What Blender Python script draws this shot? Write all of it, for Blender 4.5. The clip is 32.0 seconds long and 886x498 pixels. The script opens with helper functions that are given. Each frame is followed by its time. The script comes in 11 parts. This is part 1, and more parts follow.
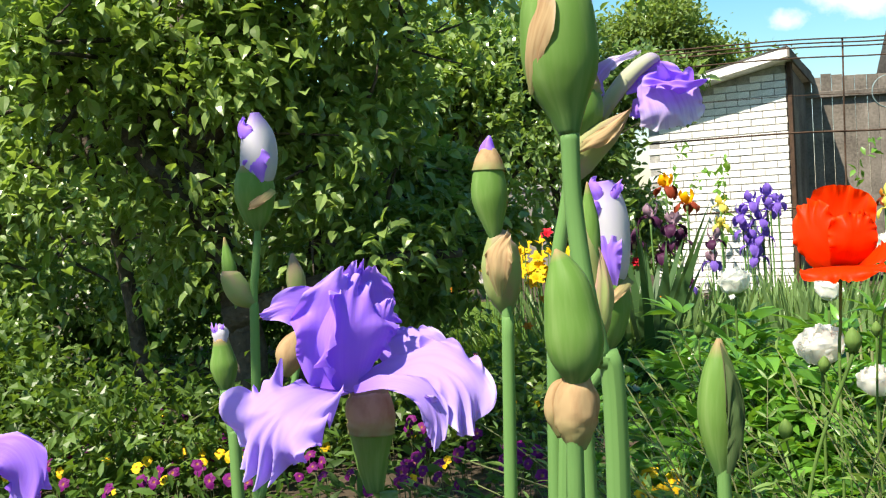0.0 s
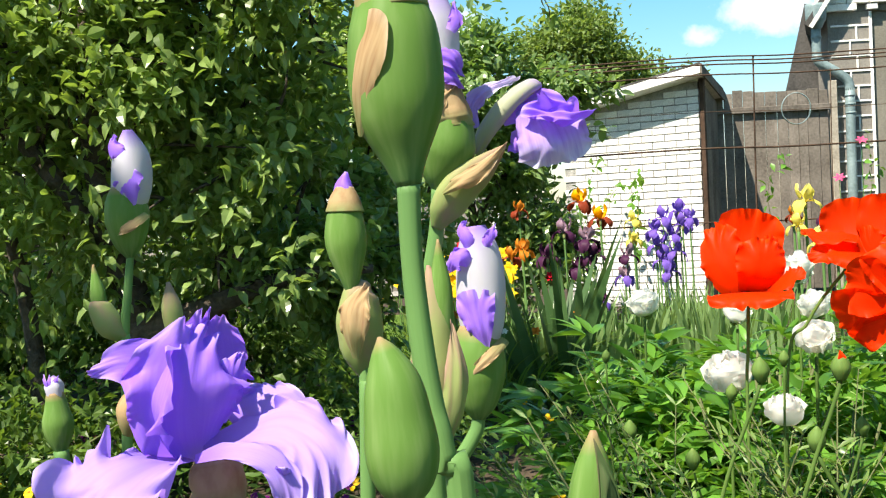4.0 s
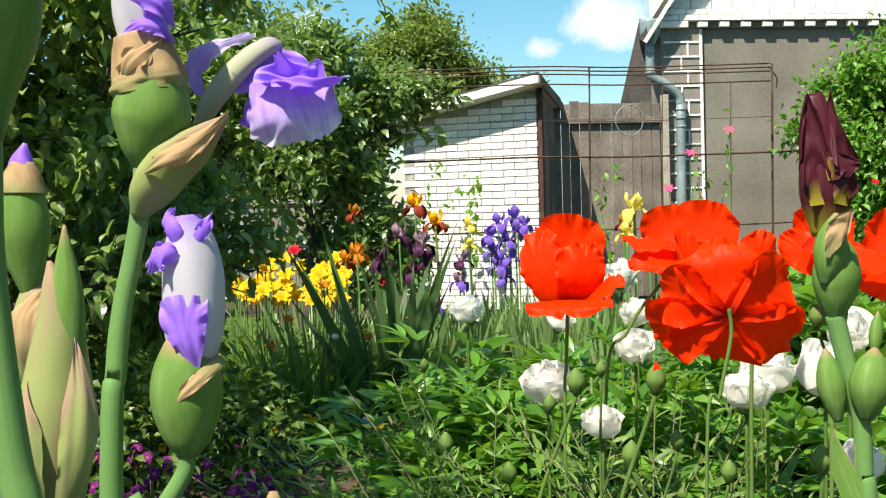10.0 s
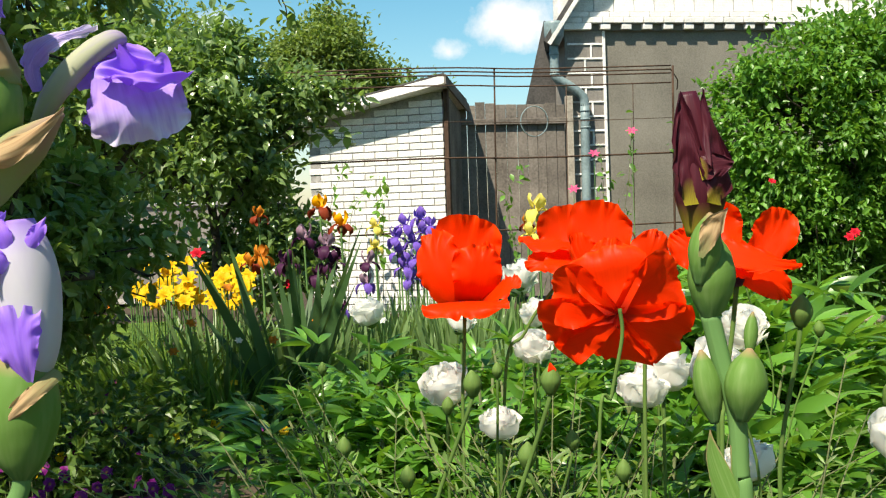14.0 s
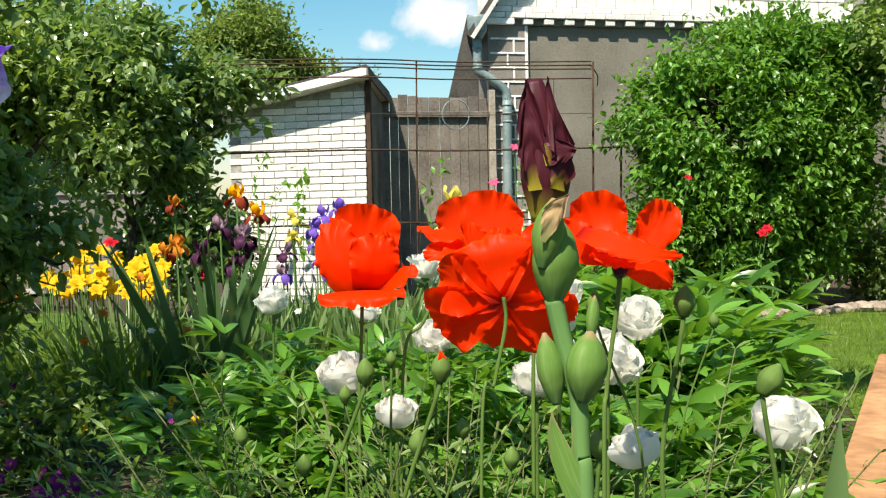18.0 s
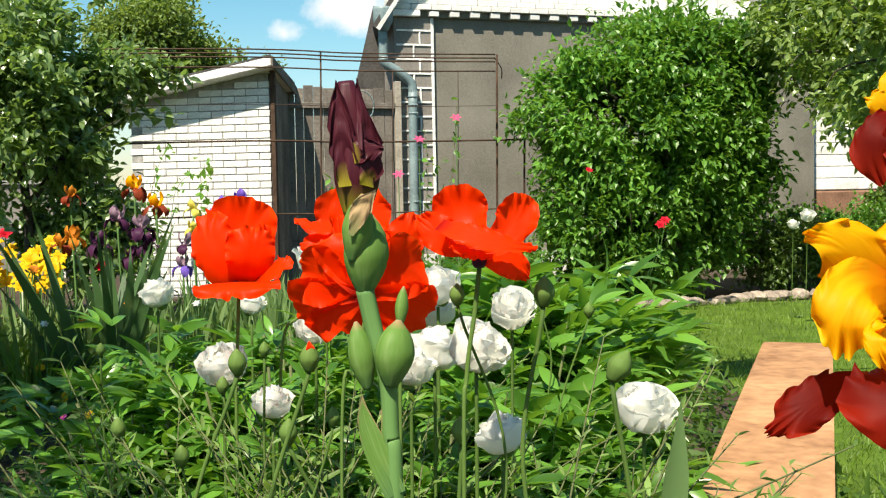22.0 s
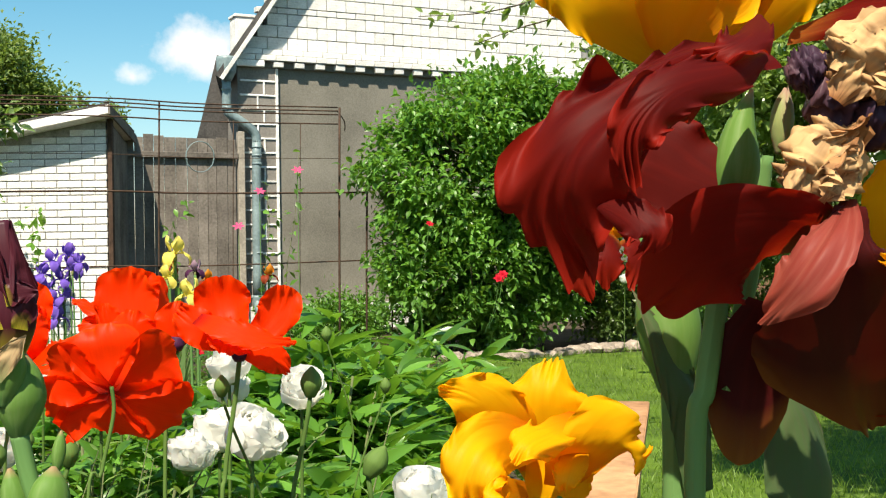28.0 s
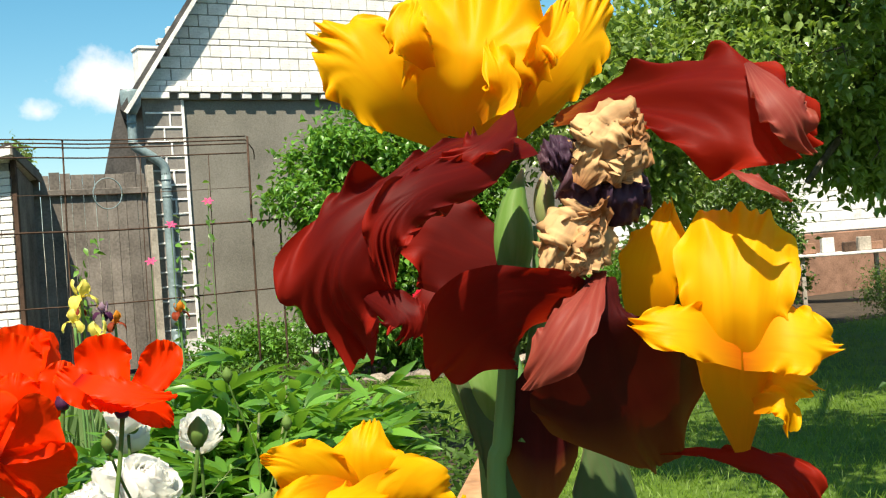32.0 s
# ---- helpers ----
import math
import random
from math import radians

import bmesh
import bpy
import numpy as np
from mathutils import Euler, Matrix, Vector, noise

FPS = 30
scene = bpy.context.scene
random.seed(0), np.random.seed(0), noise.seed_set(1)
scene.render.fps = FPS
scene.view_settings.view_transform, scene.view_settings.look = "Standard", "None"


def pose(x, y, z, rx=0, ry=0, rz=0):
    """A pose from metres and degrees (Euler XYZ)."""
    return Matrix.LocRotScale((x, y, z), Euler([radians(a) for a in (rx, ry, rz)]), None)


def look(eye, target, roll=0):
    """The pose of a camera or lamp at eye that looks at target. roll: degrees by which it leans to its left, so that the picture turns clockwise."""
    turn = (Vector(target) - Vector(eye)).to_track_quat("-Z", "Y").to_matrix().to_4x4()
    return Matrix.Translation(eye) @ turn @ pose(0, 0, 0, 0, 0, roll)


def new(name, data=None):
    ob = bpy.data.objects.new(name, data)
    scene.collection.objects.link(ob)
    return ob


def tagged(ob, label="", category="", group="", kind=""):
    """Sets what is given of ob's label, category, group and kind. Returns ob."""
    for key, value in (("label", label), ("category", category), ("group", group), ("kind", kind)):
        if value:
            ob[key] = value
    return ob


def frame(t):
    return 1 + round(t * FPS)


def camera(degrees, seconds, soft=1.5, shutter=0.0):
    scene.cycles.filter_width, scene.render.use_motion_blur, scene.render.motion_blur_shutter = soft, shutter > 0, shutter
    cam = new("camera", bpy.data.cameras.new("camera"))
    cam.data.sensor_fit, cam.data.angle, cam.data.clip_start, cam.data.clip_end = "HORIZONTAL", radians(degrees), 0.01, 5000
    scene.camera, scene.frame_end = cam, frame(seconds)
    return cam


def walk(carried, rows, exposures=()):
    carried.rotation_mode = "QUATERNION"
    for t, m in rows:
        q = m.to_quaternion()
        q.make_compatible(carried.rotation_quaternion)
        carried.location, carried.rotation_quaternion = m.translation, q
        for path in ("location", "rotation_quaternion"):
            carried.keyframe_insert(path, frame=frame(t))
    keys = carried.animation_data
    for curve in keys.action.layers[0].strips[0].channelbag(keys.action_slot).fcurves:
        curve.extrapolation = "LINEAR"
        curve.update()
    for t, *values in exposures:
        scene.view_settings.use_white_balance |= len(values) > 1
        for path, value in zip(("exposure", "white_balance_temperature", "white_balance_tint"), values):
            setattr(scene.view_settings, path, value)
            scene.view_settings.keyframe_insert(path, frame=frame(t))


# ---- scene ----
cam = camera(42.0, 32.0, soft=1.2)
PATH = [
    (0, (0.0175, -0.0127, 1.0077), (-0.1704, 1.9775, 0.9448), -3.16),
    (0.5, (0.0211, -0.0015, 1.0108), (-0.1473, 1.9905, 0.9514), -3.37),
    (1, (0.0252, 0.0072, 1.0137), (-0.1230, 2.0009, 0.9573), -3.45),
    (1.5, (0.0289, 0.0158, 1.0162), (-0.1020, 2.0108, 0.9618), -3.49),
    (2, (0.0326, 0.0251, 1.0189), (-0.0814, 2.0211, 0.9651), -3.33),
    (2.5, (0.0356, 0.0349, 1.0211), (-0.0628, 2.0318, 0.9670), -3.03),
    (3, (0.0384, 0.0467, 1.0227), (-0.0424, 2.0443, 0.9690), -2.73),
    (3.5, (0.0403, 0.0576, 1.0233), (-0.0226, 2.0560, 0.9705), -2.76),
    (5.5, (0.0540, 0.1096, 1.0204), (0.0576, 2.1091, 0.9721), -2.35),
    (6, (0.0582, 0.1213, 1.0195), (0.0804, 2.1206, 0.9711), -2.12),
    (6.5, (0.0619, 0.1289, 1.0190), (0.1024, 2.1279, 0.9695), -1.79),
    (7, (0.0670, 0.1382, 1.0175), (0.1280, 2.1367, 0.9680), -1.58),
    (7.5, (0.0713, 0.1471, 1.0170), (0.1549, 2.1448, 0.9664), -1.40),
    (8, (0.0753, 0.1548, 1.0163), (0.1857, 2.1511, 0.9651), -1.35),
    (8.5, (0.0793, 0.1596, 1.0159), (0.2161, 2.1543, 0.9646), -1.37),
    (9, (0.0836, 0.1606, 1.0158), (0.2506, 2.1530, 0.9639), -1.38),
    (9.5, (0.0868, 0.1638, 1.0159), (0.2835, 2.1534, 0.9627), -1.45),
    (10, (0.0893, 0.1671, 1.0159), (0.3164, 2.1535, 0.9617), -1.58),
    (10.5, (0.0918, 0.1701, 1.0164), (0.3435, 2.1534, 0.9614), -1.75),
    (11, (0.0942, 0.1735, 1.0165), (0.3696, 2.1537, 0.9614), -1.88),
    (11.5, (0.0970, 0.1767, 1.0164), (0.3912, 2.1542, 0.9618), -1.95),
    (12, (0.1000, 0.1799, 1.0164), (0.4137, 2.1544, 0.9624), -1.91),
    (12.5, (0.1025, 0.1807, 1.0165), (0.4334, 2.1524, 0.9619), -1.85),
    (13, (0.1049, 0.1816, 1.0165), (0.4542, 2.1500, 0.9615), -1.86),
    (13.5, (0.1076, 0.1825, 1.0166), (0.4734, 2.1479, 0.9607), -1.92),
    (14, (0.1103, 0.1824, 1.0157), (0.4930, 2.1446, 0.9586), -1.96),
    (14.5, (0.1130, 0.1822, 1.0150), (0.5118, 2.1412, 0.9562), -2.00),
    (16.5, (0.1281, 0.1707, 1.0118), (0.5892, 2.1156, 0.9443), -1.39),
    (17, (0.1360, 0.1736, 1.0105), (0.6129, 2.1147, 0.9420), -1.30),
    (17.5, (0.1415, 0.1728, 1.0104), (0.6337, 2.1100, 0.9401), -1.32),
    (18, (0.1457, 0.1687, 1.0099), (0.6555, 2.1013, 0.9367), -1.25),
    (18.5, (0.1497, 0.1630, 1.0097), (0.6766, 2.0908, 0.9330), -1.22),
    (19, (0.1544, 0.1576, 1.0094), (0.6994, 2.0802, 0.9290), -1.11),
    (19.5, (0.1587, 0.1518, 1.0097), (0.7218, 2.0690, 0.9260), -1.02),
    (20, (0.1638, 0.1473, 1.0093), (0.7465, 2.0586, 0.9226), -1.00),
    (20.5, (0.1695, 0.1439, 1.0094), (0.7708, 2.0493, 0.9207), -1.00),
    (21, (0.1754, 0.1394, 1.0095), (0.7964, 2.0385, 0.9202), -1.02),
    (21.5, (0.1799, 0.1327, 1.0100), (0.8191, 2.0256, 0.9198), -1.05),
    (22, (0.1848, 0.1243, 1.0110), (0.8429, 2.0107, 0.9196), -1.10),
    (22.5, (0.1922, 0.1249, 1.0120), (0.8676, 2.0051, 0.9201), -1.03),
    (23, (0.2012, 0.1265, 1.0137), (0.8937, 2.0005, 0.9220), -1.06),
    (23.5, (0.2093, 0.1262, 1.0163), (0.9176, 1.9944, 0.9255), -1.17),
    (24, (0.2176, 0.1257, 1.0206), (0.9442, 1.9869, 0.9319), -1.32),
    (24.5, (0.2256, 0.1254, 1.0247), (0.9700, 1.9798, 0.9403), -1.44),
    (25, (0.2337, 0.1238, 1.0297), (0.9977, 1.9706, 0.9528), -1.43),
    (25.5, (0.2413, 0.1210, 1.0352), (1.0243, 1.9601, 0.9660), -1.36),
    (27.5, (0.2684, 0.0926, 1.0564), (1.1407, 1.8922, 1.0293), -0.85),
    (28, (0.2763, 0.0874, 1.0585), (1.1715, 1.8758, 1.0453), -0.75),
    (28.5, (0.2845, 0.0804, 1.0624), (1.1973, 1.8599, 1.0555), -1.22),
    (29, (0.2920, 0.0729, 1.0654), (1.2235, 1.8427, 1.0637), -1.69),
    (29.5, (0.2972, 0.0649, 1.0682), (1.2451, 1.8260, 1.0686), -2.31),
    (30, (0.3018, 0.0570, 1.0716), (1.2655, 1.8095, 1.0743), -3.02),
    (30.5, (0.3037, 0.0493, 1.0743), (1.2826, 1.7934, 1.0806), -3.42),
    (31, (0.3043, 0.0406, 1.0770), (1.2986, 1.7759, 1.0877), -3.62),
    (31.5, (0.3049, 0.0303, 1.0810), (1.3098, 1.7595, 1.0909), -4.09),
    (32, (0.3050, 0.0203, 1.0845), (1.3204, 1.7434, 1.0945), -4.25),
]
walk(cam, [(t, look(eye, target, roll)) for t, eye, target, roll in PATH],
     exposures=((0, 1.18, 6800, 10), (3, 1.24, 6800, 10), (6, 1.17, 6800, 10), (9, 1.06, 6800, 10), (12, 0.93, 6850, 10), (16, 0.86, 6900, 10), (22, 0.89, 6900, 10), (28, 0.90, 6900, 10), (32, 0.95, 6900, 10)))

# ---- world, sun, exposure ----
SUN_AZ = radians(40)    # the sun stands behind the camera, this far to its left
SUN_EL = radians(54)
to_sun = Vector((-math.sin(SUN_AZ) * math.cos(SUN_EL), -math.cos(SUN_AZ) * math.cos(SUN_EL), math.sin(SUN_EL)))

world = bpy.data.worlds.new("sky")
scene.world = world
world.use_nodes = True
wn, wl = world.node_tree.nodes, world.node_tree.links
wn.clear()
w_out = wn.new("ShaderNodeOutputWorld")
w_bg = wn.new("ShaderNodeBackground")
w_sky = wn.new("ShaderNodeTexSky")
w_sky.sky_type = "NISHITA"
w_sky.sun_disc = False
w_sky.sun_elevation = SUN_EL
w_sky.sun_rotation = math.atan2(to_sun.x, to_sun.y)
w_sky.air_density, w_sky.dust_density, w_sky.ozone_density = 1.0, 0.6, 2.0
w_co = wn.new("ShaderNodeTexCoord")
w_noise = wn.new("ShaderNodeTexNoise")
w_noise.inputs["Scale"].default_value = 17.0
w_noise.inputs["Detail"].default_value = 9.0
w_noise.inputs["Roughness"].default_value = 0.6
wl.new(w_co.outputs["Generated"], w_noise.inputs["Vector"])


def cloud(az, el, size, flat):
    """How much of a loose cloud lies in a direction; degrees to the right of north and over the horizon."""
    a, e = radians(az), radians(el)
    sub = wn.new("ShaderNodeVectorMath")
    sub.operation = "SUBTRACT"
    sub.inputs[1].default_value = (math.sin(a) * math.cos(e), math.cos(a) * math.cos(e), math.sin(e))
    mul = wn.new("ShaderNodeVectorMath")
    mul.operation = "MULTIPLY"
    mul.inputs[1].default_value = (1 / size, 1 / size, flat / size)
    ln = wn.new("ShaderNodeVectorMath")
    ln.operation = "LENGTH"
    mr = wn.new("ShaderNodeMath")
    mr.operation = "SUBTRACT"
    mr.inputs[0].default_value = 0.78
    wl.new(w_co.outputs["Generated"], sub.inputs[0])
    wl.new(sub.outputs[0], mul.inputs[0])
    wl.new(mul.outputs[0], ln.inputs[0])
    wl.new(ln.outputs["Value"], mr.inputs[1])
    return mr.outputs[0]


w_all = None
for spec in ((14.5, 9.4, 0.075, 1.7), (11.6, 8.0, 0.045, 2.0), (0.5, 9.6, 0.05, 1.6), (8.6, 12.6, 0.022, 1.6), (40, 25, 0.2, 1.5), (-50, 20, 0.25, 1.8), (150, 35, 0.3, 1.5), (-120, 40, 0.3, 1.5)):
    got = cloud(*spec)
    if w_all is None:
        w_all = got
    else:
        big = wn.new("ShaderNodeMath")
        big.operation = "MAXIMUM"
        wl.new(w_all, big.inputs[0])
        wl.new(got, big.inputs[1])
        w_all = big.outputs[0]
w_sum = wn.new("ShaderNodeMath")
w_sum.operation = "MULTIPLY_ADD"
w_sum.inputs[1].default_value = 2.0
w_add = wn.new("ShaderNodeMath")
w_add.inputs[1].default_value = -1.22
wl.new(w_noise.outputs["Fac"], w_sum.inputs[0])
wl.new(w_all, w_sum.inputs[2])
wl.new(w_sum.outputs[0], w_add.inputs[0])
w_ramp = wn.new("ShaderNodeValToRGB")
w_ramp.color_ramp.elements[0].position = 0.0
w_ramp.color_ramp.elements[1].position = 0.55
w_mix = wn.new("ShaderNodeMixRGB")
w_mix.inputs["Color2"].default_value = (9.0, 9.0, 9.2, 1)
wl.new(w_add.outputs[0], w_ramp.inputs["Fac"])
wl.new(w_ramp.outputs["Color"], w_mix.inputs["Fac"])
w_hsv = wn.new("ShaderNodeHueSaturation")
w_hsv.inputs["Saturation"].default_value = 1.35
w_hsv.inputs["Hue"].default_value = 0.478
w_hsv.inputs["Value"].default_value = 1.16
wl.new(w_sky.outputs["Color"], w_hsv.inputs["Color"])
wl.new(w_hsv.outputs["Color"], w_mix.inputs["Color1"])
wl.new(w_mix.outputs["Color"], w_bg.inputs["Color"])
w_bg.inputs["Strength"].default_value = 0.070
wl.new(w_bg.outputs["Background"], w_out.inputs["Surface"])

sun = new("sun", bpy.data.lights.new("sun", "SUN"))
sun.data.energy, sun.data.angle, sun.data.color = 5.0, radians(0.55), (1.0, 0.93, 0.80)
sun.matrix_world = look((0, 0, 20), Vector((0, 0, 20)) - to_sun)


# ---- materials ----
def mat_new(name, rough=0.6, spec=0.4):
    m = bpy.data.materials.new(name)
    m.use_nodes = True
    b = m.node_tree.nodes["Principled BSDF"]
    b.inputs["Roughness"].default_value = rough
    b.inputs["Specular IOR Level"].default_value = spec
    return m, m.node_tree.nodes, m.node_tree.links, b


def rgb(c):
    return (*c, 1.0)


def mottled(name, dark, light, scale, rough=0.8, bump=0.3, fine=None, spec=0.3, metal=0.0, bump_dist=0.01, rand=0.0):
    """Two scales of noise between two colours, with relief; rand: how far single pieces differ."""
    m, n, l, b = mat_new(name, rough, spec)
    b.inputs["Metallic"].default_value = metal
    co = n.new("ShaderNodeTexCoord")
    n1, n2 = n.new("ShaderNodeTexNoise"), n.new("ShaderNodeTexNoise")
    n1.inputs["Scale"].default_value, n2.inputs["Scale"].default_value = scale, fine or scale * 9
    n1.inputs["Detail"].default_value, n2.inputs["Detail"].default_value = 5, 6
    add = n.new("ShaderNodeMath")
    add.operation = "MULTIPLY_ADD"
    add.inputs[1].default_value = 0.45
    half = n.new("ShaderNodeMath")
    half.operation = "MULTIPLY"
    half.inputs[1].default_value = 0.6
    ramp = n.new("ShaderNodeValToRGB")
    ramp.color_ramp.elements[0].position, ramp.color_ramp.elements[1].position = 0.3, 0.72
    ramp.color_ramp.elements[0].color, ramp.color_ramp.elements[1].color = rgb([c * 0.7 for c in dark]), rgb([c * 1.22 for c in light])
    for t in (n1, n2):
        l.new(co.outputs["Object"], t.inputs["Vector"])
    l.new(n1.outputs["Fac"], half.inputs[0])
    l.new(n2.outputs["Fac"], add.inputs[0])
    l.new(half.outputs[0], add.inputs[2])
    l.new(add.outputs[0], ramp.inputs["Fac"])
    colour = ramp.outputs["Color"]
    if rand:
        info, hsv, mr = n.new("ShaderNodeObjectInfo"), n.new("ShaderNodeHueSaturation"), n.new("ShaderNodeMapRange")
        mr.inputs["To Min"].default_value, mr.inputs["To Max"].default_value = 1 - rand, 1 + rand
        l.new(info.outputs["Random"], mr.inputs["Value"])
        l.new(mr.outputs[0], hsv.inputs["Value"])
        l.new(colour, hsv.inputs["Color"])
        colour = hsv.outputs["Color"]
    l.new(colour, b.inputs["Base Color"])
    bp = n.new("ShaderNodeBump")
    bp.inputs["Strength"].default_value, bp.inputs["Distance"].default_value = bump, bump_dist
    l.new(n2.outputs["Fac"], bp.inputs["Height"])
    l.new(bp.outputs["Normal"], b.inputs["Normal"])
    return m


def leaf_mat(name, dark, light, through_colour, rough=0.42, share=0.35, spec=0.5):
    """A leaf that varies from island to island and lets some light through."""
    m, n, l, b = mat_new(name, rough, spec)
    geo = n.new("ShaderNodeNewGeometry")
    ramp = n.new("ShaderNodeValToRGB")
    ramp.color_ramp.elements[0].color, ramp.color_ramp.elements[1].color = rgb([c * 0.7 for c in dark]), rgb([c * 1.22 for c in light])
    co, noi = n.new("ShaderNodeTexCoord"), n.new("ShaderNodeTexNoise")
    noi.inputs["Scale"].default_value = 1.7
    mix = n.new("ShaderNodeMath")
    mix.operation = "MULTIPLY_ADD"
    mix.inputs[1].default_value = 0.65
    sub = n.new("ShaderNodeMath")
    sub.operation = "MULTIPLY_ADD"
    sub.inputs[1].default_value, sub.inputs[2].default_value = 0.9, -0.25
    l.new(co.outputs["Object"], noi.inputs["Vector"])
    l.new(noi.outputs["Fac"], sub.inputs[0])
    l.new(geo.outputs["Random Per Island"], mix.inputs[0])
    l.new(sub.outputs[0], mix.inputs[2])
    l.new(mix.outputs[0], ramp.inputs["Fac"])
    l.new(ramp.outputs["Color"], b.inputs["Base Color"])
    tr, ms = n.new("ShaderNodeBsdfTranslucent"), n.new("ShaderNodeMixShader")
    tr.inputs["Color"].default_value = rgb(through_colour)
    ms.inputs["Fac"].default_value = share
    l.new(b.outputs["BSDF"], ms.inputs[1])
    l.new(tr.outputs["BSDF"], ms.inputs[2])
    l.new(ms.outputs["Shader"], n["Material Output"].inputs["Surface"])
    return m


def petal_mat(name, base, body, edge, streak, share=0.4, vein=0.35, rough=0.5, edge_at=0.9, base_at=0.25, across=26, sheen=0.0, thru=None):
    """A petal: colours from its foot to its rim along u, fine veins across v, and light shining through."""
    m, n, l, b = mat_new(name, rough, 0.12)
    uv, sep = n.new("ShaderNodeUVMap"), n.new("ShaderNodeSeparateXYZ")
    l.new(uv.outputs["UV"], sep.inputs[0])
    ramp = n.new("ShaderNodeValToRGB")
    els = ramp.color_ramp.elements
    els[0].position, els[0].color = 0.0, rgb(base)
    els[1].position, els[1].color = 1.0, rgb(edge)
    e = els.new(base_at)
    e.color = rgb(body)
    e = els.new(edge_at)
    e.color = rgb(body)
    l.new(sep.outputs["X"], ramp.inputs["Fac"])
    mp, noi = n.new("ShaderNodeMapping"), n.new("ShaderNodeTexNoise")
    mp.inputs["Scale"].default_value = (1.6, across, 1)
    noi.inputs["Scale"].default_value, noi.inputs["Detail"].default_value = 1.0, 4
    l.new(uv.outputs["UV"], mp.inputs["Vector"])
    l.new(mp.outputs["Vector"], noi.inputs["Vector"])
    vr = n.new("ShaderNodeMapRange")
    vr.inputs["From Min"].default_value, vr.inputs["From Max"].default_value = 0.45, 0.75
    vr.inputs["To Max"].default_value = vein
    l.new(noi.outputs["Fac"], vr.inputs["Value"])
    mx = n.new("ShaderNodeMixRGB")
    mx.inputs["Color2"].default_value = rgb(streak)
    l.new(vr.outputs[0], mx.inputs["Fac"])
    l.new(ramp.outputs["Color"], mx.inputs["Color1"])
    l.new(mx.outputs["Color"], b.inputs["Base Color"])
    b.inputs["Sheen Weight"].default_value = sheen
    bp = n.new("ShaderNodeBump")
    bp.inputs["Strength"].default_value, bp.inputs["Distance"].default_value = 0.22, 0.001
    l.new(noi.outputs["Fac"], bp.inputs["Height"])
    l.new(bp.outputs["Normal"], b.inputs["Normal"])
    tr, ms = n.new("ShaderNodeBsdfTranslucent"), n.new("ShaderNodeMixShader")
    if thru:
        tr.inputs["Color"].default_value = rgb(thru)
    else:
        l.new(mx.outputs["Color"], tr.inputs["Color"])
    ms.inputs["Fac"].default_value = share
    l.new(b.outputs["BSDF"], ms.inputs[1])
    l.new(tr.outputs["BSDF"], ms.inputs[2])
    l.new(ms.outputs["Shader"], n["Material Output"].inputs["Surface"])
    return m


M_SOIL = mottled("soil", (0.020, 0.014, 0.009), (0.075, 0.055, 0.036), 6, 0.95, 0.8)
M_TURF = mottled("turf", (0.038, 0.082, 0.007), (0.090, 0.155, 0.012), 2.5, 0.9, 0.6)
M_PATH = mottled("gravel_path", (0.16, 0.15, 0.14), (0.34, 0.32, 0.29), 9, 0.95, 0.6)
M_WHITE_BRICK = mottled("white_silicate_brick", (0.58, 0.57, 0.54), (0.76, 0.75, 0.72), 5, 0.85, 0.35, 60, rand=0.08)
M_MORTAR = mottled("mortar", (0.20, 0.195, 0.185), (0.34, 0.33, 0.31), 14, 0.95, 0.5)
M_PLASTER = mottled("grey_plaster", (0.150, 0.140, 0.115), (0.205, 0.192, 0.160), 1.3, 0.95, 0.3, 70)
M_QUOIN = mottled("grey_quoin_plaster", (0.19, 0.175, 0.155), (0.25, 0.23, 0.205), 2.2, 0.95, 0.5, 60)
M_WHITEWASH = mottled("whitewashed_joint", (0.62, 0.62, 0.60), (0.8, 0.8, 0.77), 8, 0.9, 0.4)
M_SOCLE = mottled("whitewashed_plinth", (0.45, 0.44, 0.42), (0.66, 0.65, 0.62), 3, 0.95, 0.5)
M_FENCE = mottled("weathered_boards", (0.085, 0.073, 0.06), (0.20, 0.175, 0.15), 3, 0.9, 0.5, 34, rand=0.22)
M_PALE_WOOD = mottled("pale_old_wood", (0.24, 0.21, 0.17), (0.38, 0.34, 0.28), 4, 0.9, 0.4, 40)
M_BENCH = mottled("varnished_pine", (0.27, 0.125, 0.055), (0.50, 0.275, 0.14), 3.4, 0.6, 0.45, 26)
M_ZINC = mottled("painted_zinc", (0.13, 0.19, 0.20), (0.22, 0.29, 0.30), 4, 0.45, 0.15, 30, 0.5)
M_RUST = mottled("rusty_iron", (0.035, 0.022, 0.016), (0.10, 0.06, 0.04), 12, 0.85, 0.4, 90, metal=0.3)
M_SLATE = mottled("dark_roofing", (0.035, 0.034, 0.033), (0.09, 0.085, 0.08), 4, 0.85, 0.5)
M_ROOF_EDGE = mottled("white_painted_board", (0.62, 0.60, 0.56), (0.8, 0.79, 0.76), 4, 0.8, 0.3)
M_STONE = mottled("field_stone", (0.16, 0.13, 0.10), (0.36, 0.30, 0.25), 7, 0.9, 0.6, 50, rand=0.25)
M_BARK = mottled("bark", (0.030, 0.024, 0.018), (0.10, 0.080, 0.062), 8, 0.95, 0.9, 40, bump_dist=0.02)
M_TWIG = mottled("green_twig", (0.06, 0.075, 0.03), (0.13, 0.15, 0.06), 8, 0.8, 0.4)
